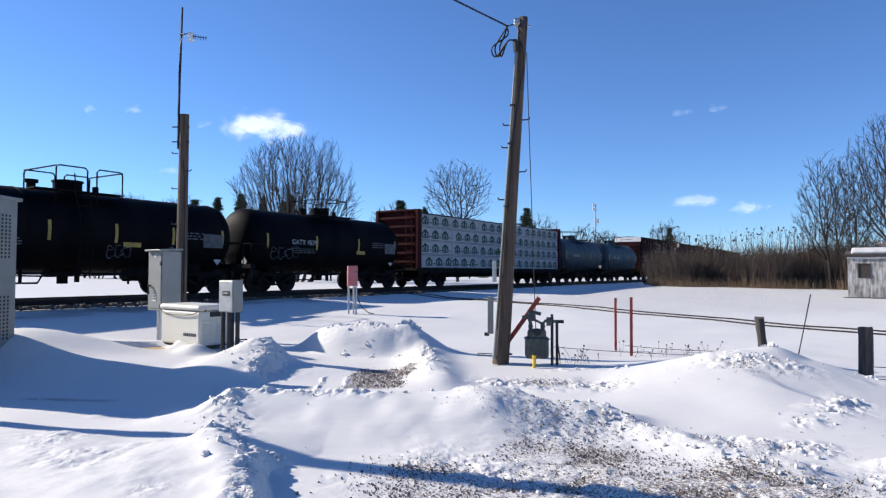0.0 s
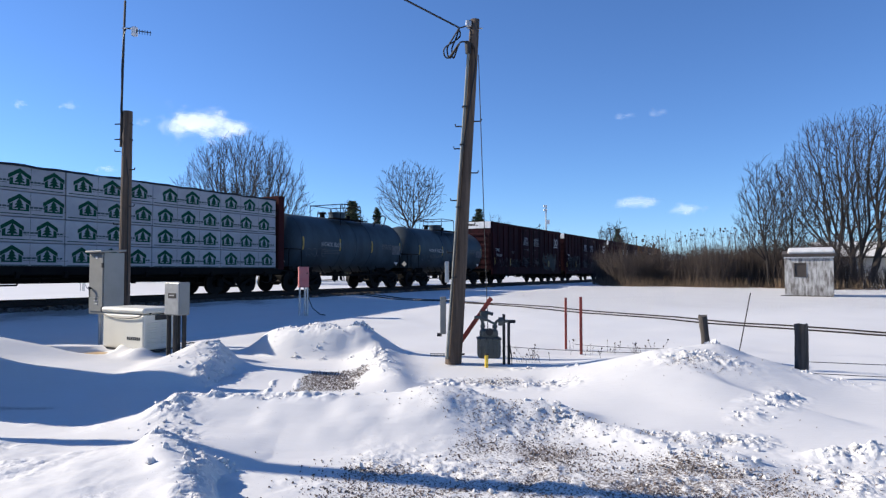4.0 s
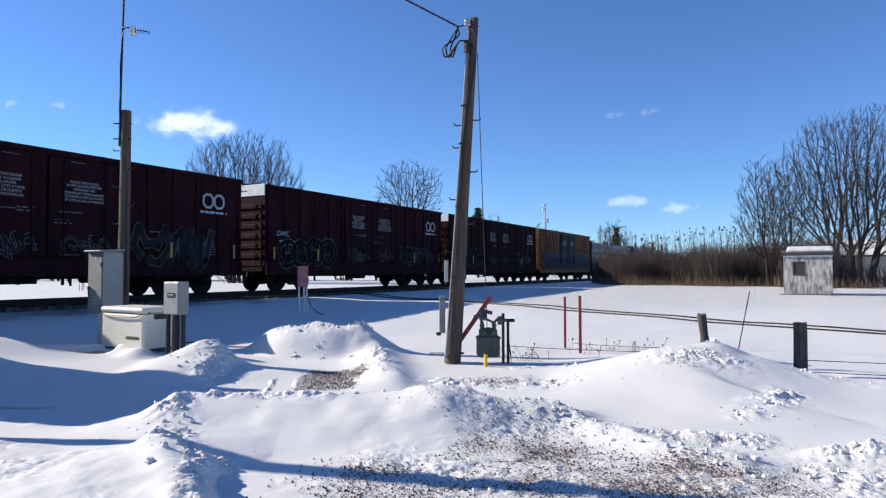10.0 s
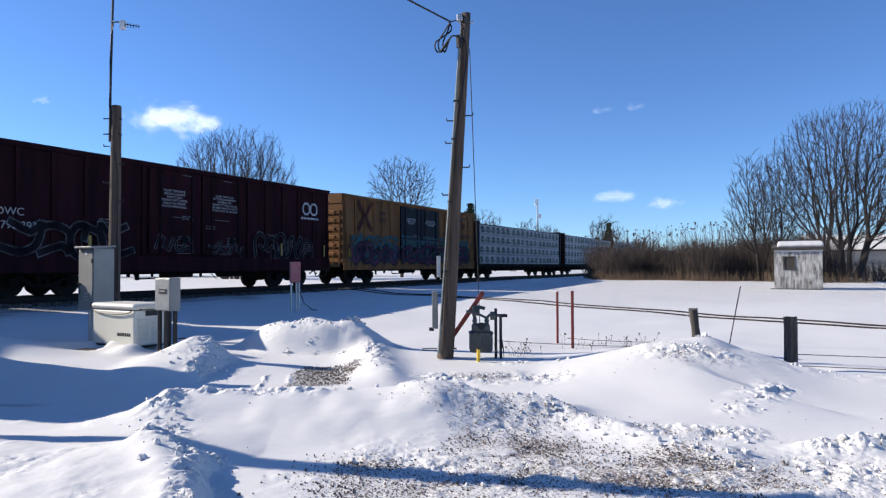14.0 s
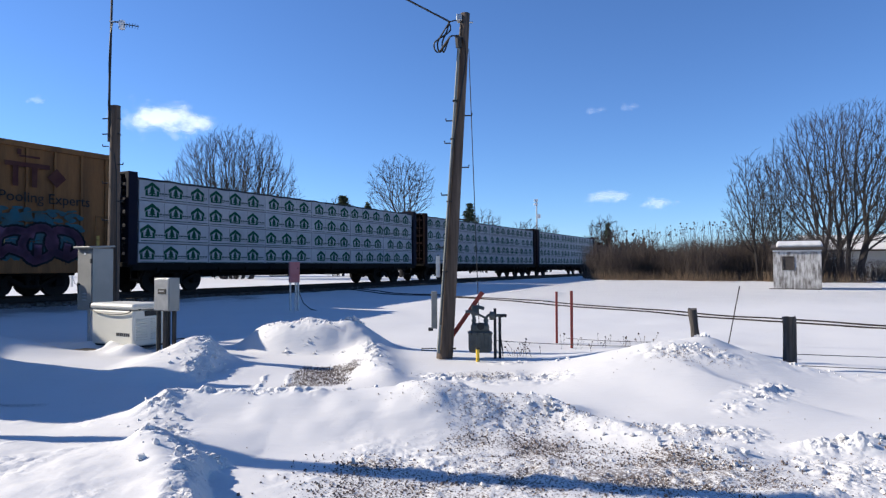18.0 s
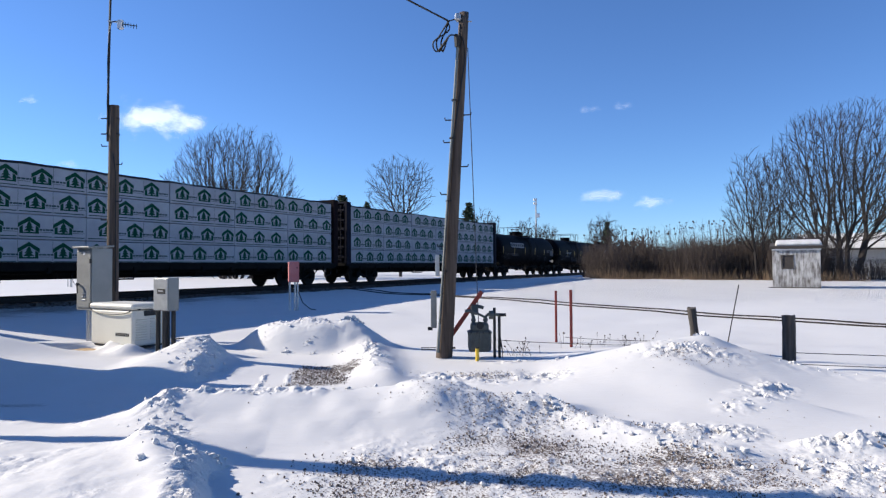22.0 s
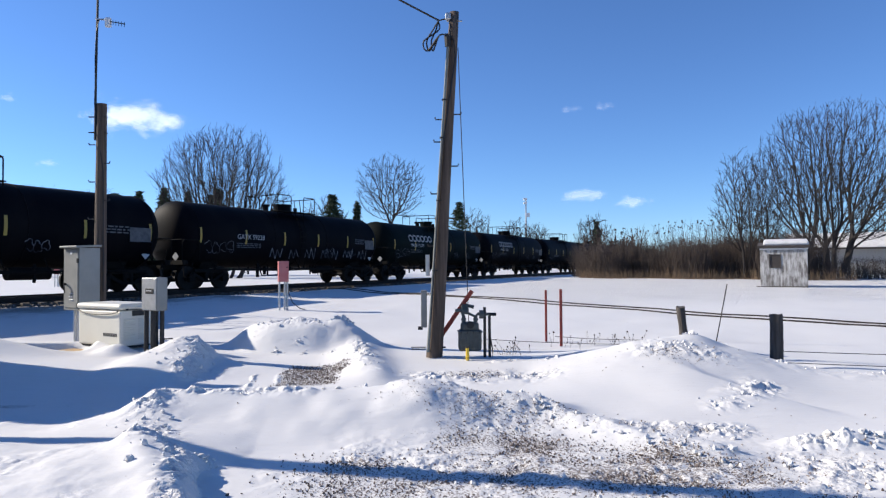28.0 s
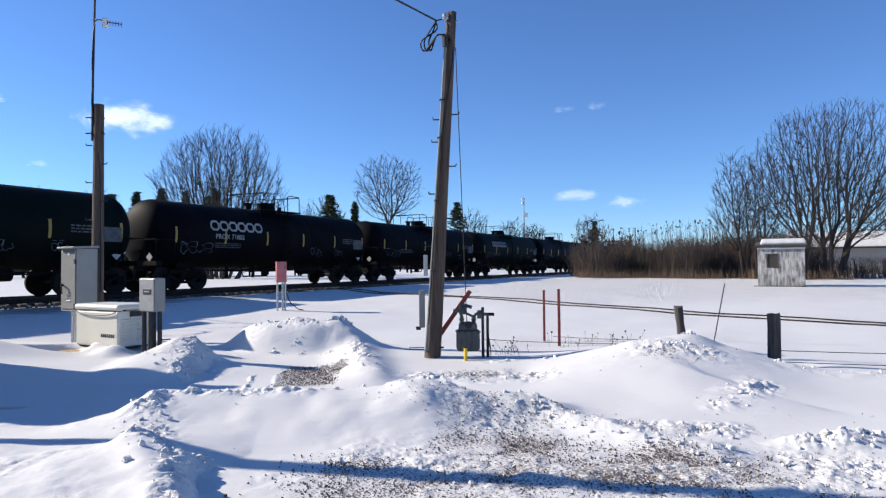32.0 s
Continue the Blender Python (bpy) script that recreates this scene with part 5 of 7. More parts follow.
def make_small_cabinet():
    c = thing("transfer_switch_box", pose(-4.41, 10.78, 0.12, 0, 0, -31), "small brushed grey electrical box on dark conduit legs", "electrical box")
    z = 0.78
    bm = bmesh.new()
    box(bm, (0, 0, z + 0.26), (0.38, 0.2, 0.54), 0.008)
    part("body", bm, CABINET, c)
    bm = bmesh.new()
    box(bm, (0, -0.105, z + 0.26), (0.35, 0.012, 0.51), 0.004)
    door = part("door", bm, GALV, c)
    bm = bmesh.new()
    box(bm, (0.02, -0.114, z + 0.31), (0.2, 0.008, 0.085), 0.003)
    plate = part("dark_plate", bm, BLACK, door)
    part("stencil", bars(bmesh.new(), -0.05, z + 0.315, 1, random.Random(4), -0.119, 0.018, 0.05, 0.14), STENCIL, plate)
    for x, y in ((-0.12, -0.06), (-0.04, 0.06), (0.04, -0.06), (0.12, 0.05)):
        bm = bmesh.new()
        rod(bm, (x, y, -0.25), (x, y, z + 0.01), 0.036, sides=10)
        part("conduit", bm, DARK_METAL, c)
    bm = bmesh.new()
    tube(bm, [(0.12, 0.05, 0.3), (0.3, 0.1, 0.32), (0.5, 0.05, 0.2), (0.62, 0.0, 0.05), (0.64, 0.0, -0.1)], 0.012)
    part("cable", bm, BLACK, c)


def step_bolt(bm, p, out, side):
    q = Vector(p)
    o = Vector(out) * side
    tube(bm, [q, q + o * 0.12, q + o * 0.13 + Vector((0, 0, 0.04))], 0.012, 5)


def make_mast_pole():
    x, y = -6.61, 13.45
    g = zg(x, y)
    p = thing("antenna_pole", pose(x, y, g), "weathered wooden pole carrying a tall steel antenna mast", "utility pole")
    top = 4.95 - g
    bm = bmesh.new()
    rod(bm, (0, 0, -0.4), (0.02, 0, top), 0.125, 0.095, 14)
    part("post", bm, POLE_WOOD, p)
    bm = bmesh.new()
    tube(bm, [(-0.1, -0.03, top - 0.75), (-0.09, -0.03, top + 0.6), (-0.06, -0.03, 7.28 - g)], 0.024, 8)
    mast = part("mast", bm, DARK_METAL, p)
    for dz in (0.28, 0.6):
        bm = bmesh.new()
        tube(bm, [(-0.22, -0.05, top - dz), (0.12, -0.05, top - dz + 0.01), (0.16, -0.05, top - dz - 0.02)], 0.014, 5)
        part("clamp", bm, DARK_METAL, mast)
    for k, s in enumerate((-1, 1, -1, 1, -1)):
        bm = bmesh.new()
        step_bolt(bm, (0.09 * s, -0.05, top - 0.85 - 0.38 * k), (1, -0.1, 0), s)
        part("step_bolt", bm, DARK_METAL, p)
    za = 1.6 + 0.362 * 13.4 + 0.19 - g
    bm = bmesh.new()
    box(bm, (0.16, -0.05, za - 0.02), (0.12, 0.1, 0.2), 0.03)
    rod(bm, (-0.1, -0.04, za + 0.06), (0.08, -0.04, za + 0.04), 0.018)
    ant = part("antenna", bm, WHITE, p, "white antenna box with a yagi boom")
    bm = bmesh.new()
    rod(bm, (0.16, -0.06, za), (0.56, -0.18, za - 0.1), 0.01, sides=5)
    for k in range(6):
        u = 0.22 + 0.065 * k
        rod(bm, (u, -0.08 - 0.28 * (u - 0.2), za - 0.02 - 0.25 * (u - 0.2) - 0.05), (u, -0.08 - 0.28 * (u - 0.2), za - 0.02 - 0.25 * (u - 0.2) + 0.05), 0.006, sides=4)
    part("yagi", bm, DARK_METAL, ant)
    bm = bmesh.new()
    tube(bm, [(0.08, -0.06, za + 0.05), (-0.02, -0.06, za + 0.03), (-0.08, -0.05, za - 0.2), (-0.1, -0.05, za - 0.8), (-0.1, -0.06, top), (0.1, -0.1, top - 1.4), (0.12, -0.1, 1.0)], 0.01, 5)
    part("cable", bm, BLACK, ant)


# ---- service pole, gas meter, stakes, fence ----
def make_service_pole():
    x, y = 0.16, 10.9
    g = zg(x, y)
    p = thing("service_pole", pose(x, y, g - 0.02), "leaning weathered grey-brown wooden service pole", "utility pole")
    top = Vector((0.375, 0.05, 5.92 - g))
    ax = lambda f: top * f
    bm = bmesh.new()
    rings = []
    for k in range(13):
        f = -0.06 + 1.06 * k / 12
        c, r = ax(f), 0.138 - 0.058 * f
        rings.append([bm.verts.new(c + Vector((r * math.cos(a) * (1 + 0.03 * math.sin(3 * a + f * 9)), r * math.sin(a), 0))) for a in [2 * math.pi * i / 16 for i in range(16)]])
    for a, b in zip(rings, rings[1:]):
        for i in range(16):
            bm.faces.new((a[i], a[(i + 1) % 16], b[(i + 1) % 16], b[i]))
    bm.faces.new(rings[-1])
    part("post", bm, POLE_WOOD, p, smooth=True)
    side = Vector((-0.085, -0.1, 0))
    bm = bmesh.new()
    tube(bm, [ax(0.02) + side * 1.3, ax(0.5) + side * 1.05, ax(0.9) + side * 0.9], 0.024, 8)
    cond = part("conduit", bm, PIPE, p)
    bm = bmesh.new()
    rod(bm, ax(0.895) + side * 0.9, ax(0.925) + side * 1.1, 0.05, 0.06)
    box(bm, ax(0.925) + side * 1.3, (0.07, 0.07, 0.05), 0.015)
    part("weatherhead", bm, DARK_METAL, cond)
    for f in (0.25, 0.45, 0.63, 0.74):
        bm = bmesh.new()
        box(bm, ax(f) + side * 0.9, (0.1, 0.1, 0.02), 0.008)
        part("strap", bm, DARK_METAL, cond)
    for k, (f, s) in enumerate(((0.70, 1), (0.685, -1), (0.62, -1), (0.55, 1), (0.47, -1), (0.4, 1), (0.32, -1))):
        bm = bmesh.new()
        step_bolt(bm, ax(f) + Vector((0.09 * s, -0.03, 0)), (1, -0.1, 0), s)
        part("step_bolt", bm, DARK_METAL, p)
    bm = bmesh.new()
    box(bm, ax(0.985) + Vector((-0.1, -0.05, 0)), (0.1, 0.08, 0.12), 0.02)
    rod(bm, ax(0.975) + Vector((-0.12, 0, 0)), ax(0.975) + Vector((0.14, 0, 0)), 0.014)
    part("insulator", bm, GALV, p)
    head = ax(0.925) + side * 1.6
    knot = ax(0.97) + Vector((-0.25, -0.02, 0.03))
    bm = bmesh.new()
    for k, w in enumerate((-0.16, -0.1, -0.2)):
        tube(bm, smooth_line([knot + Vector((-0.01 * k, 0, 0)), knot + Vector((-0.1 + 0.05 * k, 0, -0.16)), knot + Vector((w * 1.3, 0, -0.36)), knot + Vector((w, 0, -0.52)), head + Vector((-0.1, 0, -0.02)), head]), 0.014, 5)
    tube(bm, [knot, ax(0.985) + Vector((-0.08, 0, 0))], 0.012, 5)
    part("drip_loop", bm, BLACK, p)
    bm = bmesh.new()
    tube(bm, [ax(0.96) + Vector((-0.05, -0.12, -0.1)), ax(0.93) + Vector((-0.06, -0.12, 0)), ax(0.91) + Vector((0.02, -0.12, 0)), ax(0.86) + Vector((0.06, -0.1, 0)), ax(0.6) + Vector((-0.07, -0.12, 0)), ax(0.1) + Vector((-0.1, -0.14, 0))], 0.012, 5)
    part("cable", bm, BLACK, p)
    bm = bmesh.new()
    box(bm, ax(0.265) + Vector((-0.2, 0.16, 0)), (0.07, 0.2, 0.36), 0.01)
    part("meter_box", bm, GALV, p)
    bm = bmesh.new()
    box(bm, ax(0.14) + Vector((-0.22, 0.1, 0)), (0.1, 0.2, 0.62), 0.01)
    panel = part("breaker_panel", bm, CABINET, p)
    bm = bmesh.new()
    rod(bm, ax(0.085) + Vector((-0.3, 0.05, 0)), ax(0.085) + Vector((-0.22, 0.05, 0)), 0.03)
    part("knob", bm, BLACK, panel)
    bm = bmesh.new()
    for s in (-1, 1):
        for k in range(5):
            box(bm, (-0.16 - 0.05 * k, -0.1 + 0.02 * s, 0.18 + 0.012 * s), (0.045, 0.02, 0.014))
    box(bm, (0.16, -0.1, 0.19), (0.06, 0.02, 0.03))
    part("chain", bm, DARK_METAL, p)
    # drop wire to the next pole, off to the side
    far = Vector((-9.3, -12.0, 0.6))
    bm = bmesh.new()
    tube(bm, curve_points(knot, knot + far, 0.12, 24), 0.015, 6)
    part("service_drop", bm, BLACK, p)
    a, b = ax(0.9) + Vector((0.1, 0.05, 0)), Vector((0.67, 1.2, 0.3))
    bm = bmesh.new()
    tube(bm, [a, a.lerp(b, 0.5), b], 0.008, 5)
    part("guy_wire", bm, DARK_METAL, p)


def make_gas_meter():
    x, y = 0.79, 10.8
    g = thing("gas_meter", pose(x, y, -0.08), "dark grey gas meter hung on pipes beside the pole", "gas meter")
    bm = bmesh.new()
    box(bm, (-0.04, 0, 0.44), (0.38, 0.26, 0.36), 0.05)
    box(bm, (-0.04, 0, 0.66), (0.3, 0.22, 0.16), 0.05)
    body = part("body", bm, METER_GREY, g)
    bm = bmesh.new()
    box(bm, (-0.04, -0.135, 0.44), (0.02, 0.03, 0.34), 0.006)
    box(bm, (-0.04, 0, 0.58), (0.4, 0.28, 0.03), 0.01)
    part("flange", bm, METER_GREY, body)
    for k in range(5):
        bm = bmesh.new()
        box(bm, (-0.18 + 0.07 * k, -0.13, 0.42), (0.016, 0.03, 0.26), 0.006)
        part("rib", bm, METER_GREY, body)
    for k in range(4):
        bm = bmesh.new()
        rod(bm, (-0.19 + 0.1 * k, -0.15, 0.58), (-0.19 + 0.1 * k, -0.12, 0.58), 0.014, sides=6)
        part("bolt", bm, DARK_METAL, body)
    bm = bmesh.new()
    rod(bm, (-0.04, -0.12, 0.7), (-0.04, -0.17, 0.7), 0.06, sides=14)
    part("dial", bm, BLACK, body)
    for s in (-1, 1):
        bm = bmesh.new()
        rod(bm, (-0.04 + 0.1 * s, 0, 0.7), (-0.04 + 0.1 * s, 0, 0.84), 0.03)
        rod(bm, (-0.04 + 0.1 * s, 0, 0.76), (-0.04 + 0.1 * s, 0, 0.8), 0.045, sides=6)
        part("union", bm, METER_GREY, g)
    bm = bmesh.new()
    tube(bm, [(0.06, 0, 0.82), (0.1, 0, 0.87), (0.35, 0, 0.86), (0.4, 0, 0.86)], 0.026, 8)
    tube(bm, [(-0.14, 0, 0.82), (-0.16, 0, 0.9), (-0.2, 0, 0.93), (-0.28, 0, 0.93)], 0.026, 8)
    rod(bm, (0.12, 0, 0.86), (0.2, 0, 0.86), 0.07, sides=12)
    rod(bm, (-0.16, 0, 0.93), (0.04, -0.02, 0.83), 0.02)
    part("pipework", bm, METER_GREY, g)
    for px, r, h in ((0.21, 0.024, 0.98), (0.29, 0.024, 0.88)):
        bm = bmesh.new()
        rod(bm, (px, 0, -0.1), (px, 0, h), r)
        part("riser", bm, DARK_METAL, g)
    bm = bmesh.new()
    tube(bm, [(0.29, -0.03, 0.55), (0.33, -0.04, 0.3), (0.34, -0.03, 0.1), (0.3, -0.03, 0.02)], 0.012)
    part("hose", bm, BLACK, g)
    part("pipe_cap", tube(bmesh.new(), [(0.29, 0, 0.86), (0.4, 0, 0.86)], 0.03), BLACK, g)
    v = thing("gas_marker", at(0.69, 10.5), "short yellow plastic pipe marker in the snow", "marker")
    bm = bmesh.new()
    rod(bm, (0, 0, -0.1), (0, 0, 0.2), 0.03, sides=10)
    part("sleeve", bm, YELLOW, v)
    bm = bmesh.new()
    rod(bm, (0, 0, 0.2), (0, 0, 0.225), 0.034, sides=10)
    part("cap", bm, DARK_METAL, v)
    b = thing("red_brace", at(0.32, 11.05, -0.13), "slanting faded red steel bar leaning on the pole", "brace")
    bm = bmesh.new()
    rot = Matrix.Rotation(radians(35), 4, "Y")
    box(bm, (0.22, 0, 0.83), (0.075, 0.012, 0.95), 0.003, rot)
    box(bm, (0.19, 0.03, 0.83), (0.012, 0.06, 0.95), 0.003, rot)
    part("angle_bar", bm, RED_PAINT, b)
    bm = bmesh.new()
    box(bm, (0.36, 0.02, 0.9), (0.12, 0.1, 0.16), 0.02)
    rod(bm, (0.3, 0.02, 1.0), (0.52, 0.02, 0.94), 0.03)
    part("regulator", bm, METER_GREY, b)


def make_stakes():
    for x, y, h, w in ((2.42, 12.9, 1.02, 0.05), (2.56, 12.15, 1.07, 0.06)):
        s = thing("red_stake", at(x, y, 0, 20), "upright faded red steel fence stake in snow", "stake", "red stakes")
        bm = bmesh.new()
        box(bm, (0, 0, h / 2 - 0.15), (w, 0.012, h + 0.3), 0.003)
        box(bm, (0, 0.022, h / 2 - 0.15), (0.012, 0.04, h + 0.3), 0.003)
        part("bar", bm, RED_PAINT, s)


def fence_post(x, y, top, r, lean, label, seed):
    g = zg(x, y)
    p = thing("fence_post", pose(x, y, g) @ pose(0, 0, 0, 0, lean, 0), label, "fence post", "fence posts")
    rng = random.Random(seed)
    bm = bmesh.new()
    rings = []
    n = 12
    for k in range(7):
        z = -0.3 + (top - g + 0.3) * k / 6
        rings.append([bm.verts.new((r * (1 + 0.1 * rng.uniform(-1, 1)) * math.cos(2 * math.pi * i / n), r * (1 + 0.1 * rng.uniform(-1, 1)) * math.sin(2 * math.pi * i / n), z + (0.02 * rng.uniform(-1, 1) if k == 6 else 0))) for i in range(n)])
    for a, b in zip(rings, rings[1:]):
        for i in range(n):
            bm.faces.new((a[i], a[(i + 1) % n], b[(i + 1) % n], b[i]))
    bm.faces.new(rings[-1])
    part("post", bm, GREY_WOOD, p)
    return p


def make_fence():
    fence_post(4.44, 11.0, 0.87, 0.07, -6, "leaning weathered round fence post behind a snow heap", 2)
    fence_post(5.29, 9.65, 0.83, 0.092, 0, "thick dark weathered round fence post in snow", 3)
    w = thing("fence_wire", pose(0, 0, 0), "thin slack fence wires just above the snow", "wire")
    for a, b in (((5.22, 9.65, 0.28), (11.0, 8.2, 0.3)), ((5.22, 9.6, 0.12), (11.0, 8.1, 0.12)), ((2.6, 12.9, 0.17), (4.3, 11.05, 0.3)), ((1.2, 12.6, 0.16), (4.3, 11.2, 0.2))):
        bm = bmesh.new()
        tube(bm, curve_points(a, b, 0.03, 8), 0.006, 5)
        part("strand", bm, DARK_METAL, w)
    r = thing("thin_rod", at(5.6, 12.3), "thin leaning rusty rod stuck in snow", "rod")
    bm = bmesh.new()
    rod(bm, (-0.05, 0, -0.1), (0.2, 0, 1.1), 0.011, sides=6)
    part("bar", bm, STEEL, r)


def sign_box(x, y, turn, name, label, s=1.0):
    c = thing(name, at(x, y, 0, turn), label, "signal box")
    bm = bmesh.new()
    box(bm, (0, 0, 1.05 * s), (0.27 * s, 0.2 * s, 0.56 * s), 0.012)
    part("body", bm, PINK, c)
    bm = bmesh.new()
    box(bm, (0, -0.105 * s, 1.05 * s), (0.24 * s, 0.012, 0.52 * s), 0.004)
    door = part("door", bm, PINK, c)
    bm = bmesh.new()
    rod(bm, (0.08 * s, -0.14 * s, 1.16 * s), (0.08 * s, -0.1 * s, 1.16 * s), 0.02)
    part("lock", bm, DARK_METAL, door)
    for px in (-0.1, 0.04, 0.11):
        bm = bmesh.new()
        rod(bm, (px * s, 0, -0.2), (px * s, 0, 0.8 * s), 0.026 * s)
        part("leg", bm, GALV, c)
    bm = bmesh.new()
    tube(bm, [(0.13 * s, 0, 0.5 * s), (0.25 * s, 0, 0.2 * s), (0.45 * s, -0.05, 0.03), (0.6 * s, -0.1, 0.0)], 0.015)
    part("cable", bm, BLACK, c)


def make_steel_cabinet():
    """The tall stainless cabinet at the yard's edge, whose shadow lies over the snow."""
    x0, x1, y0, y1 = -8.75, -7.75, 8.0, 10.1
    g = 0.05
    c = thing("stainless_cabinet", pose((x0 + x1) / 2, (y0 + y1) / 2, g), "tall stainless steel equipment cabinet with perforated panels", "cabinet")
    w, d = x1 - x0, y1 - y0
    bm = bmesh.new()
    box(bm, (0, 0, 1.36), (w, d, 2.62), 0.02)
    part("body", bm, CABINET, c)
    bm = bmesh.new()
    box(bm, (0, 0, 2.69), (w + 0.1, d + 0.1, 0.06), 0.015)
    part("roof", bm, CABINET, c)
    for s in (-1, 1):
        for k in range(2):
            bm = bmesh.new()
            box(bm, (w / 2 + 0.012, s * d / 4, 0.75 + 1.3 * k), (0.03, d / 2 - 0.08, 1.22), 0.008)
            door = part("panel", bm, CABINET, c)
            hole = bmesh.new()
            for i in range(9):
                for j in range(12):
                    box(hole, (w / 2 + 0.029, s * d / 4 - 0.32 + i * 0.08, 0.45 + 1.3 * k + j * 0.06), (0.004, 0.035, 0.035))
            tagged(part("perforation", hole, BLACK, door), kind="stuff")
    for k in range(2):
        bm = bmesh.new()
        box(bm, (0, -d / 2 - 0.012, 0.75 + 1.3 * k), (w - 0.1, 0.03, 1.22), 0.008)
        door = part("panel", bm, CABINET, c)
        hole = bmesh.new()
        for i in range(9):
            for j in range(14):
                box(hole, (-0.34 + i * 0.085, -d / 2 - 0.029, 0.4 + 1.3 * k + j * 0.06), (0.04, 0.004, 0.035))
        tagged(part("perforation", hole, BLACK, door), kind="stuff")


def make_shadow_pole():
    x, y = -9.2, 7.3
    p = thing("wooden_pole", at(x, y), "tall wooden utility pole at the edge of the yard", "utility pole")
    bm = bmesh.new()
    rod(bm, (0, 0, -0.4), (0, 0, 8.4), 0.15, 0.11, 16)
    part("post", bm, POLE_WOOD, p)


# ---- shed and house ----
def make_shed():
    x, y, turn = 17.75, 31.6, -29
    w, d, hh = 2.06, 1.7, 1.95
    s = thing("small_shed", at(x, y, -0.02, turn), "small weathered shed, peeling white paint, snow on its roof", "shed")
    bm = bmesh.new()
    box(bm, (0, d / 2, hh / 2), (w - 0.06, d - 0.06, hh), 0.01)
    part("core", bm, DARK_WOOD, s)
    plank = bmesh.new()
    box(plank, (0, 0, hh / 2), (w / 14 - 0.003, 0.025, hh), 0.002)
    plank = finish("plank", plank, SHED_PAINT)
    for k in range(14):
        px = -w / 2 + (k + 0.5) * w / 14
        if 0.22 < (px + w / 2) / w < 0.44:
            continue
        part("plank", plank, SHED_PAINT, s, m=pose(px, -0.012, 0.012 * math.sin(k * 5.0)))
    for z0, z1 in ((0, 0.98), (1.62, hh)):
        bm = bmesh.new()
        for k in range(3):
            box(bm, (-w / 2 + (3.5 + k) * w / 14, -0.012, (z0 + z1) / 2), (w / 14 - 0.008, 0.025, z1 - z0), 0.004)
        part("plank", bm, SHED_PAINT, s)
    for k in range(11):
        for sx in (-1, 1):
            part("plank", plank, SHED_PAINT, s, m=pose(sx * (w / 2 + 0.0), 0.08 + k * d / 11, 0, 0, 0, 90))
    bm = bmesh.new()
    for px, pz, sx, sz in ((-0.56, 0.98, 0.52, 0.05), (-0.56, 1.62, 0.52, 0.05), (-0.8, 1.3, 0.05, 0.64), (-0.31, 1.3, 0.05, 0.64)):
        box(bm, (px + 0.18, -0.03, pz), (sx, 0.03, sz), 0.004)
    win = part("window", bm, GREY_WOOD, s)
    bm = bmesh.new()
    box(bm, (-0.375, -0.012, 1.3), (0.44, 0.01, 0.6))
    part("boarded_pane", bm, DARK_WOOD, win)
    bm = bmesh.new()
    box(bm, (0, -0.03, hh - 0.02), (w + 0.06, 0.03, 0.12), 0.005)
    part("fascia", bm, WHITE, s)
    bm = bmesh.new()
    box(bm, (0, d / 2, hh + 0.16), (w + 0.25, d + 0.3, 0.14), 0.01, Matrix.Rotation(radians(6), 4, "X"))
    roof = part("roof", bm, DARK_WOOD, s)
    bm = bmesh.new()
    box(bm, (0.1, d / 2 + 0.05, hh + 0.31), (w - 0.05, d + 0.1, 0.2), 0.08, Matrix.Rotation(radians(6), 4, "X"))
    part("snow_cap", bm, CLOD, roof, "thick snow on the roof")
    bm = bmesh.new()
    box(bm, (-0.1, -0.12, 0.02), (w + 0.2, 0.2, 0.08), 0.01)
    part("sill_board", bm, GREY_WOOD, s)


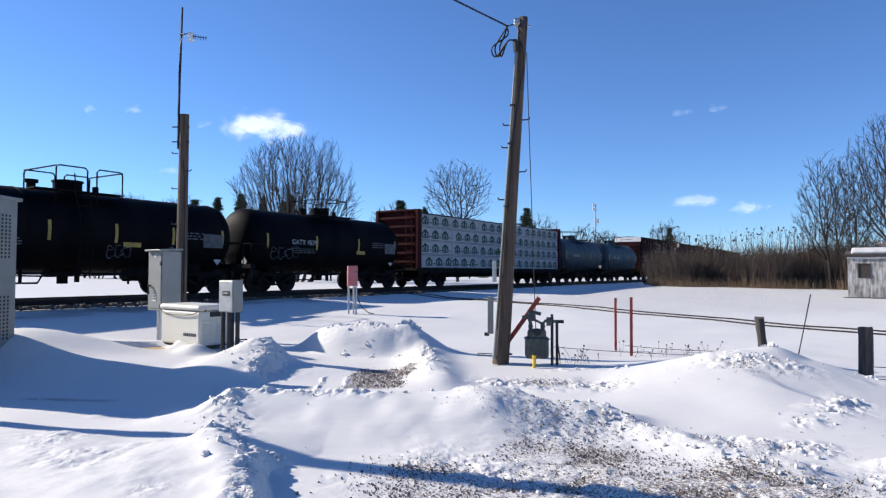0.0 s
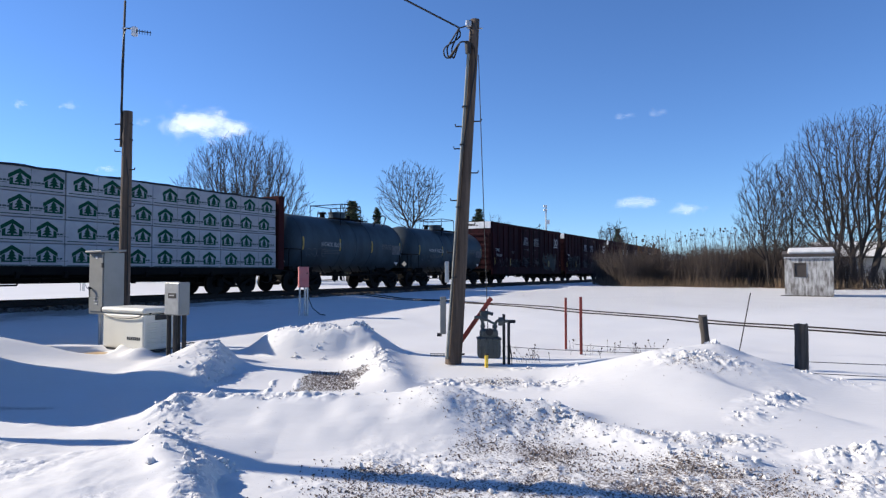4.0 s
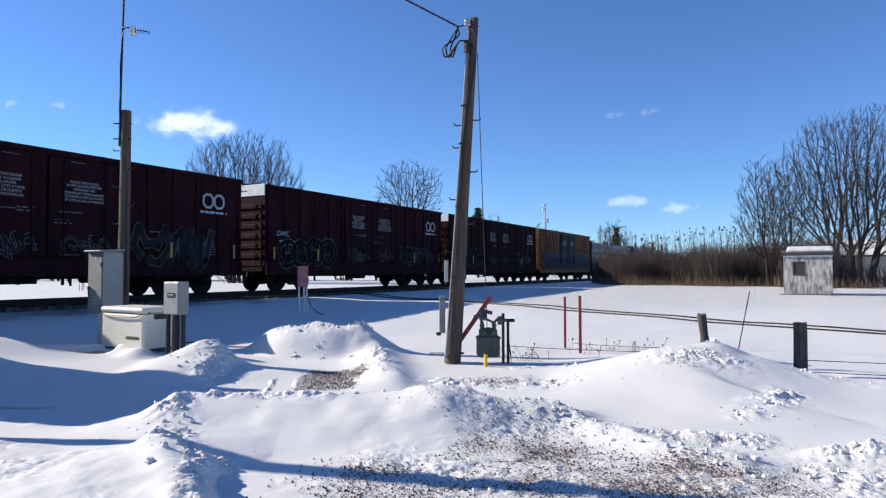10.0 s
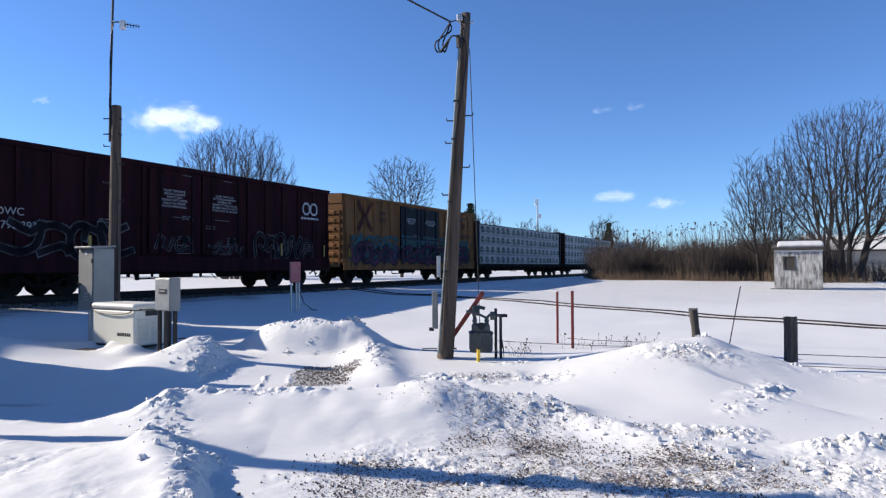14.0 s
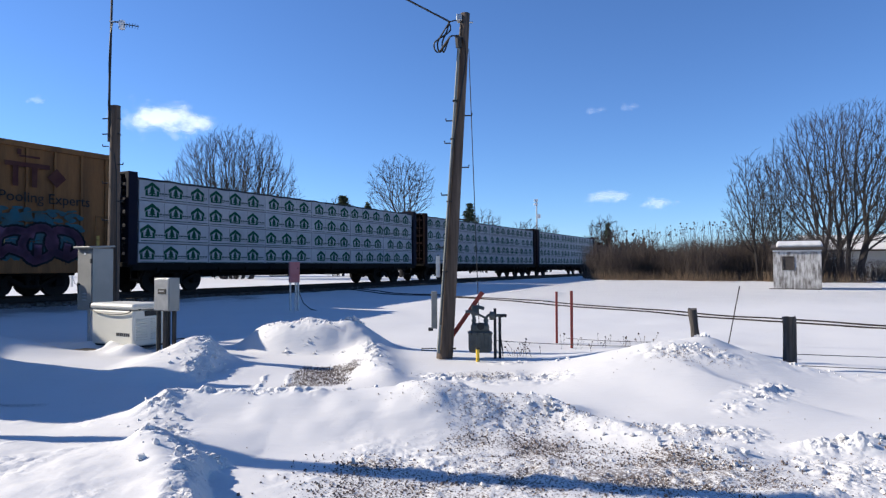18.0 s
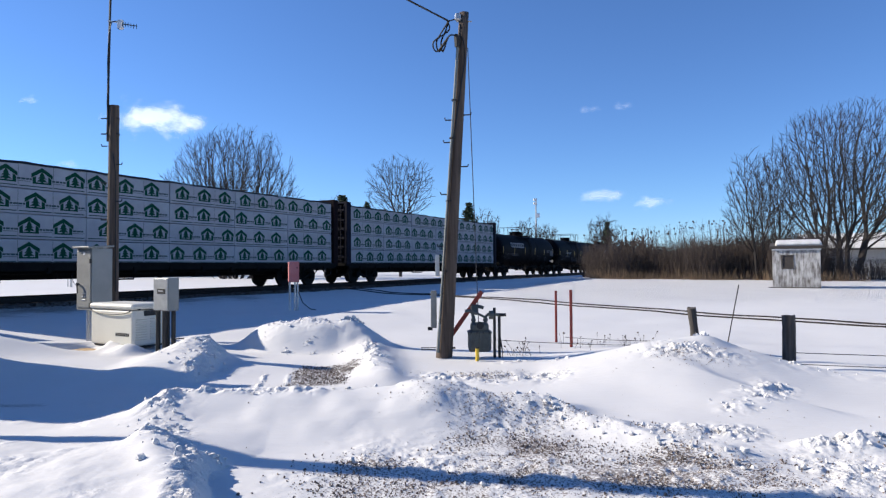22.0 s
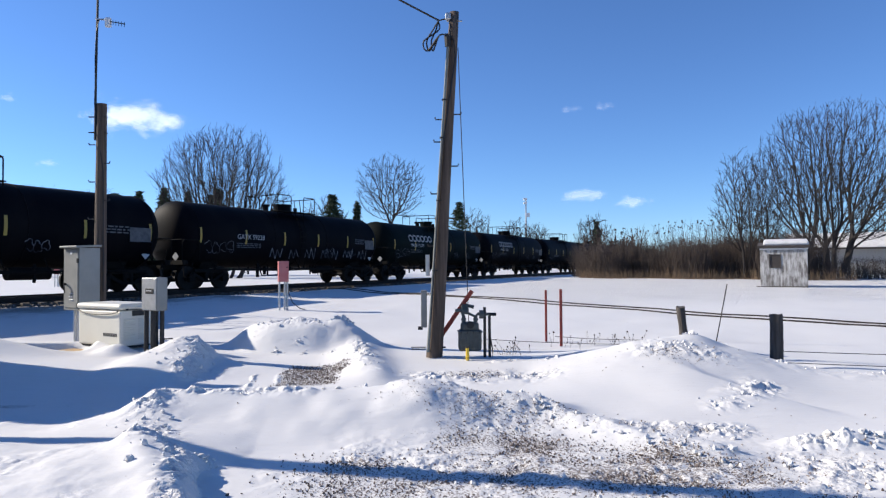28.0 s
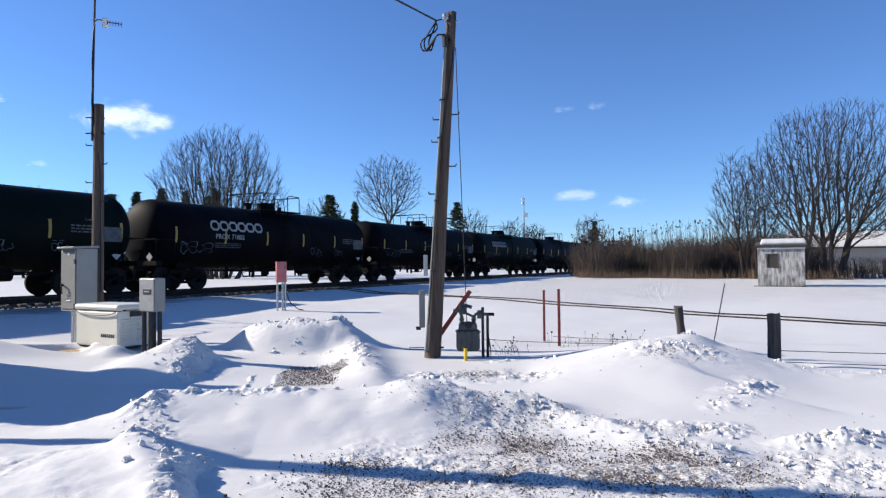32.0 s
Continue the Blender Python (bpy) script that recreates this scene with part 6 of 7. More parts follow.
def make_house():
    h = thing("grey_house", pose(37.5, 52.0, 0.55, 0, 0, -24), "low grey outbuilding with snow on its roof", "house")
    bm = bmesh.new()
    box(bm, (0, 3, 1.15), (13, 6, 2.3), 0.02)
    part("wall", bm, SIDING, h)
    bm = bmesh.new()
    v = [bm.verts.new(p) for p in ((-6.8, -0.4, 2.2), (6.8, -0.4, 2.2), (6.8, 3, 3.5), (-6.8, 3, 3.5), (-6.8, 6.4, 2.2), (6.8, 6.4, 2.2), (-6.8, -0.4, 2.35), (6.8, -0.4, 2.35), (6.8, 3, 3.68), (-6.8, 3, 3.68), (-6.8, 6.4, 2.35), (6.8, 6.4, 2.35))]
    for f in ((0, 1, 7, 6), (6, 7, 8, 9), (9, 8, 11, 10), (0, 6, 9, 3), (1, 2, 8, 7), (3, 9, 10, 4), (2, 5, 11, 8), (0, 3, 2, 1), (3, 4, 5, 2)):
        bm.faces.new([v[i] for i in f])
    part("roof", bm, CLOD, h, "snow-covered low gable roof")
    board = bmesh.new()
    box(board, (0, -0.02, 1.12), (0.22, 0.03, 2.24), 0.004)
    board = finish("board", board, SIDING)
    for k in range(54):
        part("board", board, SIDING, h, m=pose(-6.36 + 0.24 * k, 0, 0.01 * math.sin(k * 3.7)))
    bm = bmesh.new()
    v = [bm.verts.new(p) for p in ((-6.56, 0, 0), (-6.56, 6, 0), (-6.56, 6, 2.3), (-6.56, 3, 3.42), (-6.56, 0, 2.3), (-6.5, 0, 0), (-6.5, 6, 0), (-6.5, 6, 2.3), (-6.5, 3, 3.42), (-6.5, 0, 2.3))]
    bm.faces.new(v[:5])
    bm.faces.new(v[:4:-1])
    for k in range(5):
        bm.faces.new((v[k], v[5 + k], v[5 + (k + 1) % 5], v[(k + 1) % 5]))
    # white colour stands in for sunlight on this end; the front stays grey
    part("gable_wall", bm, WHITE, h, "gable end coloured white as if sunlit")
    for s in (-1, 1):
        bm = bmesh.new()
        box(bm, (-6.72, 3 + s * 1.7, 2.72), (0.1, 3.66, 0.16), 0.01, Matrix.Rotation(-s * radians(20.9), 4, "X"))
        part("barge_board", bm, DARK_WOOD, h)
    bm = bmesh.new()
    box(bm, (0, -0.44, 2.24), (13.6, 0.05, 0.14), 0.01)
    part("eaves_board", bm, DARK_WOOD, h)


# ---- bare trees, brush, distance ----
def branch_mesh(name, segs, material, sides=3):
    vs, fs = [], []
    for a, b, ra, rb in segs:
        d = b - a
        if d.length < 1e-5:
            continue
        q = d.to_track_quat("Z", "Y")
        o = len(vs)
        for p, r in ((a, ra), (b, rb)):
            for k in range(sides):
                w = q @ Vector((r * math.cos(2 * math.pi * k / sides), r * math.sin(2 * math.pi * k / sides), 0))
                vs.append((p.x + w.x, p.y + w.y, p.z + w.z))
        fs += [(o + k, o + (k + 1) % sides, o + sides + (k + 1) % sides, o + sides + k) for k in range(sides)]
    me = bpy.data.meshes.new(name)
    me.from_pydata(vs, [], fs)
    me.materials.append(material)
    return me


def skeleton_of(tips, roots, thrift, gen, step, up):
    """Grows a branching skeleton to all tips, the nearest first: each joins where new wood and the way back to the root together are shortest.
    Returns places, parents and how many tips hang on each node."""
    place = np.zeros((len(tips) * 40 + 200, 3))
    way, parent, heading = np.zeros(len(place)), np.full(len(place), -1), np.zeros((len(place), 3))
    n = 0
    for line in roots:
        for k, q in enumerate(line):
            place[n], parent[n] = q, n - 1 if k else -1
            heading[n] = (0, 0, 1)
            way[n] = way[n - 1] + np.linalg.norm(place[n] - place[n - 1]) if k else 0
            n += 1
    for t in tips:
        gap = np.linalg.norm(place[:n] - t, axis=1)
        best = int(np.argmin(gap + thrift * way[:n] + 0.9 * np.maximum(0, place[:n, 2] - t[2])))
        a, size = place[best].copy(), gap[best]
        mid = a + heading[best] * size * 0.4 + np.array((0, 0, up * size)) + gen.normal(0, 0.05, 3) * size
        parts, last = max(1, int(round(size / step))), best
        for k in range(1, parts + 1):
            u = k / parts
            q = (1 - u) ** 2 * a + 2 * u * (1 - u) * mid + u * u * t
            d = q - place[last]
            length = np.linalg.norm(d) + 1e-9
            place[n], parent[n], heading[n], way[n] = q, last, d / length, way[last] + length
            last, n = n, n + 1
            if n >= len(place) - 2:
                break
    load = np.zeros(n)
    has_child = np.zeros(n, bool)
    has_child[parent[:n][parent[:n] >= 0]] = True
    load[~has_child] = 1
    for i in range(n - 1, -1, -1):
        if parent[i] >= 0:
            load[parent[i]] += load[i]
    # ease the kinks, each node towards its parent and its heaviest child
    place, parent = place[:n], parent[:n]
    heavy = np.full(n, -1)
    for i in range(n):
        j = parent[i]
        if j >= 0 and (heavy[j] < 0 or load[i] > load[heavy[j]]):
            heavy[j] = i
    inner = (parent >= 0) & (heavy >= 0)
    for _ in range(4):
        place[inner] = 0.4 * place[inner] + 0.3 * place[parent[inner]] + 0.3 * place[heavy[inner]]
    return place, parent, load


def bare_tree(x, y, height, width, tips, seed, label, thrift=0.4, thin=0.012, stout=0.44, fork=0.0, base=0.3, low=0.1, shift=0.0, stems=1, up=0.08, step=0.7, twigs=2, spray=0.7):
    """A leafless tree whose twig tips fill a rounded crown of that width, from low (share of the height) up; stems start within base, or one trunk divides at fork."""
    t = thing("bare_tree", at(x, y, -0.1), label, "tree", "bare trees")
    gen = np.random.default_rng(seed)
    v = gen.normal(size=(tips * 2, 3))
    v = v / np.linalg.norm(v, axis=1)[:, None] * gen.random((tips * 2, 1)) ** 0.42
    v = v * (1 + 0.1 * np.sin(3.1 * v[:, :1] + 4.3 * v[:, 2:] + seed) * np.sin(5.2 * v[:, 1:2] + seed))
    v = v[v[:, 2] > -0.85][:tips]
    half = height * (1 - low) / 2
    v = v * np.array((width / 2, width / 2, half)) + np.array((shift, 0, height * low + half))
    v = v[np.argsort(np.linalg.norm(v, axis=1))]
    roots = []
    for k in range(stems):
        a = 2.4 * k
        r = base * math.sqrt((k + 0.5) / stems) if stems > 1 else 0.0
        q = np.array((r * math.cos(a), r * math.sin(a), 0.0))
        top = q * 1.5 + np.array((0, 0, max(height * fork, 0.8)))
        roots.append([q + (top - q) * u for u in np.linspace(0, 1, 6)])
    place, parent, load = skeleton_of(v, roots, thrift, gen, step, up)
    radius = thin * np.maximum(load, 1) ** stout
    pts = [Vector(p) for p in place.tolist()]
    stouts, fine, origin = [[] for _ in roots], [], []
    for i, (j, r) in enumerate(zip(parent.tolist(), radius.tolist())):
        origin.append(origin[j] if j >= 0 else i // 6)
        if j >= 0:
            (stouts[origin[i]] if r > 0.05 else fine).append((pts[j], pts[i], min(radius[j], r * 1.25), r))
    # short straight twigs along the thin wood
    rng = random.Random(seed)
    for i, (j, l) in enumerate(zip(parent.tolist(), load.tolist())):
        if j < 0 or l > 4:
            continue
        d = (pts[i] - pts[j]).normalized()
        for _ in range(twigs if l < 2 else 1):
            u = Vector((rng.gauss(0, 1), rng.gauss(0, 1), rng.gauss(0.25, 1)))
            e = (d + u.normalized() * rng.uniform(0.35, 0.75)).normalized() * rng.uniform(0.5, 1.0) * spray
            p = pts[j].lerp(pts[i], rng.random())
            fine.append((p, p + e, thin * 0.85, thin * 0.55))
    for line in stouts:
        if line:
            part("trunk" if stems == 1 else "stem", branch_mesh("trunk", line, BARK, 6), BARK, t)
    part("crown", branch_mesh("crown", fine, TWIG, 3), TWIG, t)
    return t


def conifer(x, y, height, width, seed, pine=False):
    t = thing("pine_tree", at(x, y, -0.1), "dark green conifer standing behind the tracks", "tree", "conifers")
    rng = random.Random(seed)
    part("trunk", branch_mesh("trunk", [(Vector((0, 0, 0)), Vector((0, 0, height)), 0.18, 0.03)], BARK, 6), BARK, t)
    vs, fs = [], []
    n = 620
    for k in range(n):
        f = rng.uniform(0.12, 1.0)
        w = width * ((1 - f) ** 0.8 if not pine else math.sin(math.pi * min(1, f * 0.75 + 0.2)) * rng.uniform(0.5, 1.0))
        a, rr = rng.uniform(0, 6.28), w * rng.uniform(0.25, 1.0)
        c = Vector((rr * math.cos(a), rr * math.sin(a), height * f - 0.25 * rr))
        for _ in range(6):
            e = [c + Vector((rng.gauss(0, 0.22), rng.gauss(0, 0.22), rng.gauss(0, 0.1))) for _ in range(3)]
            o = len(vs)
            vs += [tuple(v) for v in e]
            fs.append((o, o + 1, o + 2))
    me = bpy.data.meshes.new("crown")
    me.from_pydata(vs, [], fs)
    me.materials.append(PINE)
    part("crown", me, PINE, t)


def stems_stuff(name, label, category, spots, material, lean=0.12, twigs=2, heads=None):
    """Many thin upright stalks as one object. spots: x, y, height, radius."""
    rng = random.Random(len(spots))
    segs, tips = [], []
    grounds = ground_height(np.array([q[0] for q in spots]), np.array([q[1] for q in spots])).tolist()
    for (x, y, hh, r), g in zip(spots, grounds):
        p = Vector((x, y, g - 0.05))
        d = Vector((rng.gauss(0, lean), rng.gauss(0, lean), 1)).normalized()
        m = p + d * hh * 0.5
        q = m + (d + Vector((rng.gauss(0, lean), rng.gauss(0, lean), 0))).normalized() * hh * 0.5
        segs += [(p, m, r, r * 0.8), (m, q, r * 0.8, r * 0.4)]
        for _ in range(twigs):
            s = p.lerp(q, rng.uniform(0.35, 0.95))
            segs.append((s, s + Vector((rng.gauss(0, 0.25), rng.gauss(0, 0.25), rng.uniform(0.15, 0.5))) * hh * 0.35, r * 0.5, r * 0.3))
        tips.append(q)
    tagged(new(name, branch_mesh(name, segs, material)), label, category, kind="stuff")
    if heads:
        rng2 = random.Random(9)
        lumps(heads[0], [(q.x, q.y, q.z, rng2.uniform(*heads[4])) for q in tips if rng2.random() < heads[3]], heads[1], heads[2], "seed heads", rng2)


def make_vegetation():
    bare_tree(-20.3, 66, 15.6, 13.0, 3000, 3, "wide bushy bare willow with many upright stems", 0.75, 0.0145, 0.47, 0, 1.9, 0.14, 0, 17, 0.12, 0.7, 2, 0.9)
    bare_tree(-3.7, 72, 13.9, 8.0, 950, 21, "bare deciduous tree with a forked open crown", 0.42, 0.0145, 0.44, 0.36, 0.3, 0.42, 0, 1, 0.04, 0.7, 2, 0.7)
    bare_tree(30.2, 48, 13.5, 11.8, 4600, 5, "large bare tree with spreading limbs behind the shed", 0.6, 0.0105, 0.5, 0.06, 0.9, 0.14, 0.7, 6, 0.05, 0.55, 2, 0.6)
    bare_tree(21.5, 42.5, 8.7, 3.6, 700, 6, "slender bare sapling clump beside the shed", 0.6, 0.0105, 0.41, 0.3, 0.25, 0.2, -0.5, 2, 0.12, 0.45, 2, 0.5)
    bare_tree(23.2, 44.0, 8.8, 3.8, 800, 16, "slender bare tree beside the shed", 0.6, 0.0105, 0.41, 0.25, 0.5, 0.15, 0.2, 3, 0.12, 0.45, 2, 0.5)
    bare_tree(38.5, 47, 6.0, 5.0, 260, 26, "low bare tree before the outbuilding", 0.4, 0.011, 0.4, 0.1, 0.3, 0.2, 0, 2)
    for k, (x, y, hh, w, n, words) in enumerate((
            (46, 62, 9.4, 8, 420, "bare tree over the low house"), (31.5, 120, 10.4, 7.0, 520, "round bare tree in the distance"), (18.5, 128, 10.4, 8, 480, "bare tree beside a lattice mast"),
            (23.0, 130, 9.6, 6, 380, "bare tree in the distance"), (9.2, 118, 11.4, 6.5, 420, "bare tree beside a conifer"), (-47, 80, 11.6, 9, 620, "bare tree above the tank cars"),
            (-41.5, 84, 11.4, 8, 560, "bare tree above the tank cars"), (-53, 84, 10.8, 9, 560, "bare tree above the tank cars"), (-12.8, 84, 10.4, 7, 560, "low bare tree behind the freight cars"))):
        bare_tree(x, y, hh, w, n, 40 + k, words, 0.45, 0.026 if y > 100 else 0.018, 0.42, 0, 0.8, 0.15, 0, 5, 0.1, 0.9, 3, 1.0)
    conifer(-11.5, 82, 10.2, 2.6, 1, True)
    conifer(-8.6, 84, 9.4, 1.4, 2)
    conifer(6.0, 110, 12.0, 2.8, 3, True)
    conifer(33.5, 125, 9.5, 1.8, 4)
    for k, x in enumerate((-38.6, -36.4, -34.2, -32.4, -30.2, -28.0, -25.8, -50.5, -56)):
        conifer(x, 82 + 2 * (k % 3), 10.4 + 0.8 * (k * 0.618 % 1), 3.0, 20 + k)
    rng = random.Random(12)
    spots = []
    for _ in range(9500):
        u = rng.random()
        x = 12.3 + 13.5 * u
        y = 48.5 - 9.5 * u + rng.uniform(0, 6.0) + 1.0 * math.sin(x * 1.3)
        spots.append((x, y, rng.uniform(1.2, 2.7) + 1.1 * u * rng.random() + 0.25 * math.sin(x * 2.1), rng.uniform(0.006, 0.013)))
    tall = [(12.8 + 12 * (u := rng.random()), 51 - 8 * u + rng.uniform(0, 3), rng.uniform(3.1, 3.9) + 0.7 * u, 0.016) for _ in range(260)]
    stems_stuff("sumac_stems", "tall sumac stems with dark seed heads", "brush", tall, BRUSH, 0.1, 2, ("sumac_heads", DARK_WOOD, "dark sumac seed heads on bare stems", 0.55, (0.05, 0.1)))
    grass = []
    for _ in range(3000):
        u = rng.random()
        x = 11.6 + 14.5 * u
        grass.append((x, 47.3 - 9.3 * u + rng.uniform(-0.3, 2.4) + 0.6 * math.sin(x * 1.3), 0.12 + 0.75 * rng.random() ** 2, rng.uniform(0.006, 0.014)))
    for _ in range(1800):
        spots.append((rng.uniform(25.5, 42), rng.uniform(40, 44), rng.uniform(0.5, 1.6), 0.012))
    stems_stuff("brush_thicket", "dense bare brown brush thicket along the field edge", "brush", spots, BRUSH, 0.16, 3)
    stems_stuff("dry_grass", "tan dry grass at the foot of the brush", "grass", grass, DRY_GRASS, 0.18, 0)
    weeds = [(rng.gauss(3.3, 0.45), rng.gauss(12.2, 0.35), rng.uniform(0.08, 0.32), 0.004) for _ in range(34)] + [(rng.gauss(1.4, 0.2), rng.gauss(11.2, 0.2), rng.uniform(0.1, 0.35), 0.004) for _ in range(22)]
    stems_stuff("dead_weeds", "dead weed stalks poking out of the snow", "weeds", weeds, BRUSH, 0.3, 3, ("weed_heads", BRUSH, "small dark seed heads on weed stalks", 0.8, (0.012, 0.024)))
    segs = []
    rng = random.Random(3)
    for _ in range(5200):
        x = rng.uniform(-170, 230)
        y = 190 + rng.uniform(0, 40) + 0.1 * abs(x)
        hh = rng.uniform(4, 9.5) * (0.8 + 0.25 * math.sin(x * 0.13) + 0.15 * math.sin(x * 0.41))
        p = Vector((x, y, 0.3))
        q = p + Vector((rng.gauss(0, 0.8), 0, hh))
        segs.append((p, q, 0.55, 0.12))
        for _ in range(3):
            s = p.lerp(q, rng.uniform(0.3, 0.9))
            segs.append((s, s + Vector((rng.gauss(0, 1.4), rng.gauss(0, 1), rng.uniform(0.8, 2.2))), 0.14, 0.05))
    tagged(new("far_woods", branch_mesh("far_woods", segs, BRUSH)), "low line of bare woods on the horizon", "woods", kind="stuff")


def make_tower():
    t = thing("radio_tower", pose(31.6, 200, 0.5), "thin pale radio mast with antennas in the distance", "tower")
    bm = bmesh.new()
    rod(bm, (0, 0, 0), (0, 0, 21.6), 0.32, 0.22, 8)
    part("mast", bm, GALV, t)
    for z in (21.4, 20.2, 16.8, 16.2):
        bm = bmesh.new()
        box(bm, (0.6 if z < 17 else -0.2, 0, z), (1.1, 0.6, 0.7), 0.1)
        part("antenna", bm, WHITE, t)


def cloud(x, y, z, w, h, drift, seed, label, dense=0.9, tilt=0.0):
    """A drifting wisp: a bulged sheet that thins out to nothing at its rim."""
    m = bpy.data.materials.new("cloud")
    m.use_nodes = True
    nt, n = m.node_tree, m.node_tree.nodes
    p = n["Principled BSDF"]
    p.inputs["Base Color"].default_value, p.inputs["Roughness"].default_value = (0.95, 0.95, 0.97, 1), 1.0
    # faint glow of its own, in place of sunlight scattered through the wisp
    p.inputs["Emission Color"].default_value, p.inputs["Emission Strength"].default_value = (0.95, 0.95, 1.0, 1), 0.55
    co = n.new("ShaderNodeTexCoord")
    ln = n.new("ShaderNodeVectorMath")
    ln.operation = "LENGTH"
    sc = n.new("ShaderNodeMapping")
    sc.inputs["Scale"].default_value = (2 / w, 0, 2 / h)
    nt.links.new(co.outputs["Object"], sc.inputs["Vector"])
    nt.links.new(sc.outputs[0], ln.inputs[0])
    tx = n.new("ShaderNodeTexNoise")
    tx.inputs["Scale"].default_value, tx.inputs["Detail"].default_value = 4.0 / w, 10
    off = n.new("ShaderNodeMapping")
    off.inputs["Location"].default_value = (seed * 13.7, 0, seed * 3.1)
    off.inputs["Scale"].default_value = (1, 1, 1.7)
    nt.links.new(co.outputs["Object"], off.inputs["Vector"])
    nt.links.new(off.outputs[0], tx.inputs["Vector"])
    a = n.new("ShaderNodeMath")
    a.operation = "MULTIPLY_ADD"
    a.inputs[1].default_value, a.inputs[2].default_value = -0.85, -0.28
    nt.links.new(ln.outputs["Value"], a.inputs[0])
    s = n.new("ShaderNodeMath")
    s.operation = "MULTIPLY_ADD"
    s.inputs[1].default_value = 1.9
    nt.links.new(tx.outputs[0], s.inputs[0])
    nt.links.new(a.outputs[0], s.inputs[2])
    r = n.new("ShaderNodeMapRange")
    r.interpolation_type = "SMOOTHSTEP"
    r.inputs["From Min"].default_value, r.inputs["From Max"].default_value, r.inputs["To Max"].default_value = 0.0, 0.72, dense
    nt.links.new(s.outputs[0], r.inputs["Value"])
    nt.links.new(r.outputs[0], p.inputs["Alpha"])
    c = thing("cloud", pose(x, y, z), label, "cloud", "small clouds")
    bm = bmesh.new()
    bmesh.ops.create_grid(bm, x_segments=16, y_segments=8, size=0.5, matrix=Matrix.Rotation(radians(90), 4, "X"))
    for v in bm.verts:
        v.co = Vector((v.co.x * w, -0.12 * w * math.cos(v.co.x * 3.0) * math.cos(v.co.z * 3.0), v.co.z * h))
    ob = part("wisp", bm, m, c, smooth=True, m=pose(0, 0, 0, 0, tilt, 0))
    ob.visible_shadow = False
    DRIFTING.append((c, (x, y, z), drift))


DRIFTING = []
make_generator()
make_tall_cabinet()
make_small_cabinet()
make_mast_pole()
make_service_pole()
make_gas_meter()
make_stakes()
make_fence()
sign_box(-4.22, 19.6, 20, "signal_case", "sun-bleached red steel signal case on pipe legs", 1.1)
sign_box(-22.5, 40.5, 20, "red_case", "small red steel case on legs beyond the tracks", 1.0)
make_steel_cabinet()
make_shadow_pole()
make_shed()
make_house()
make_vegetation()
make_tower()
K = 1800 / 1150
cloud(-440 * K, 1800, 262 * K, 215 * K, 88 * K, -3.1 * K, 1, "small bright white cloud low in the blue sky", 0.72, 9)
for x, y, w, h, sd in ((332, 124, 125, 32, 2), (425, 112, 80, 34, 3), (-672, 298, 50, 22, 4), (-600, 185, 60, 18, 5), (-535, 268, 50, 18, 6), (380, 284, 60, 18, 7), (320, 278, 70, 16, 8), (-760, 300, 36, 24, 9)):
    cloud(x * K, 1800, y * K, w * K, h * K, -2.4 * K, sd, "faint white wisp of cloud in the blue sky", 0.3 if sd < 4 else 0.16)


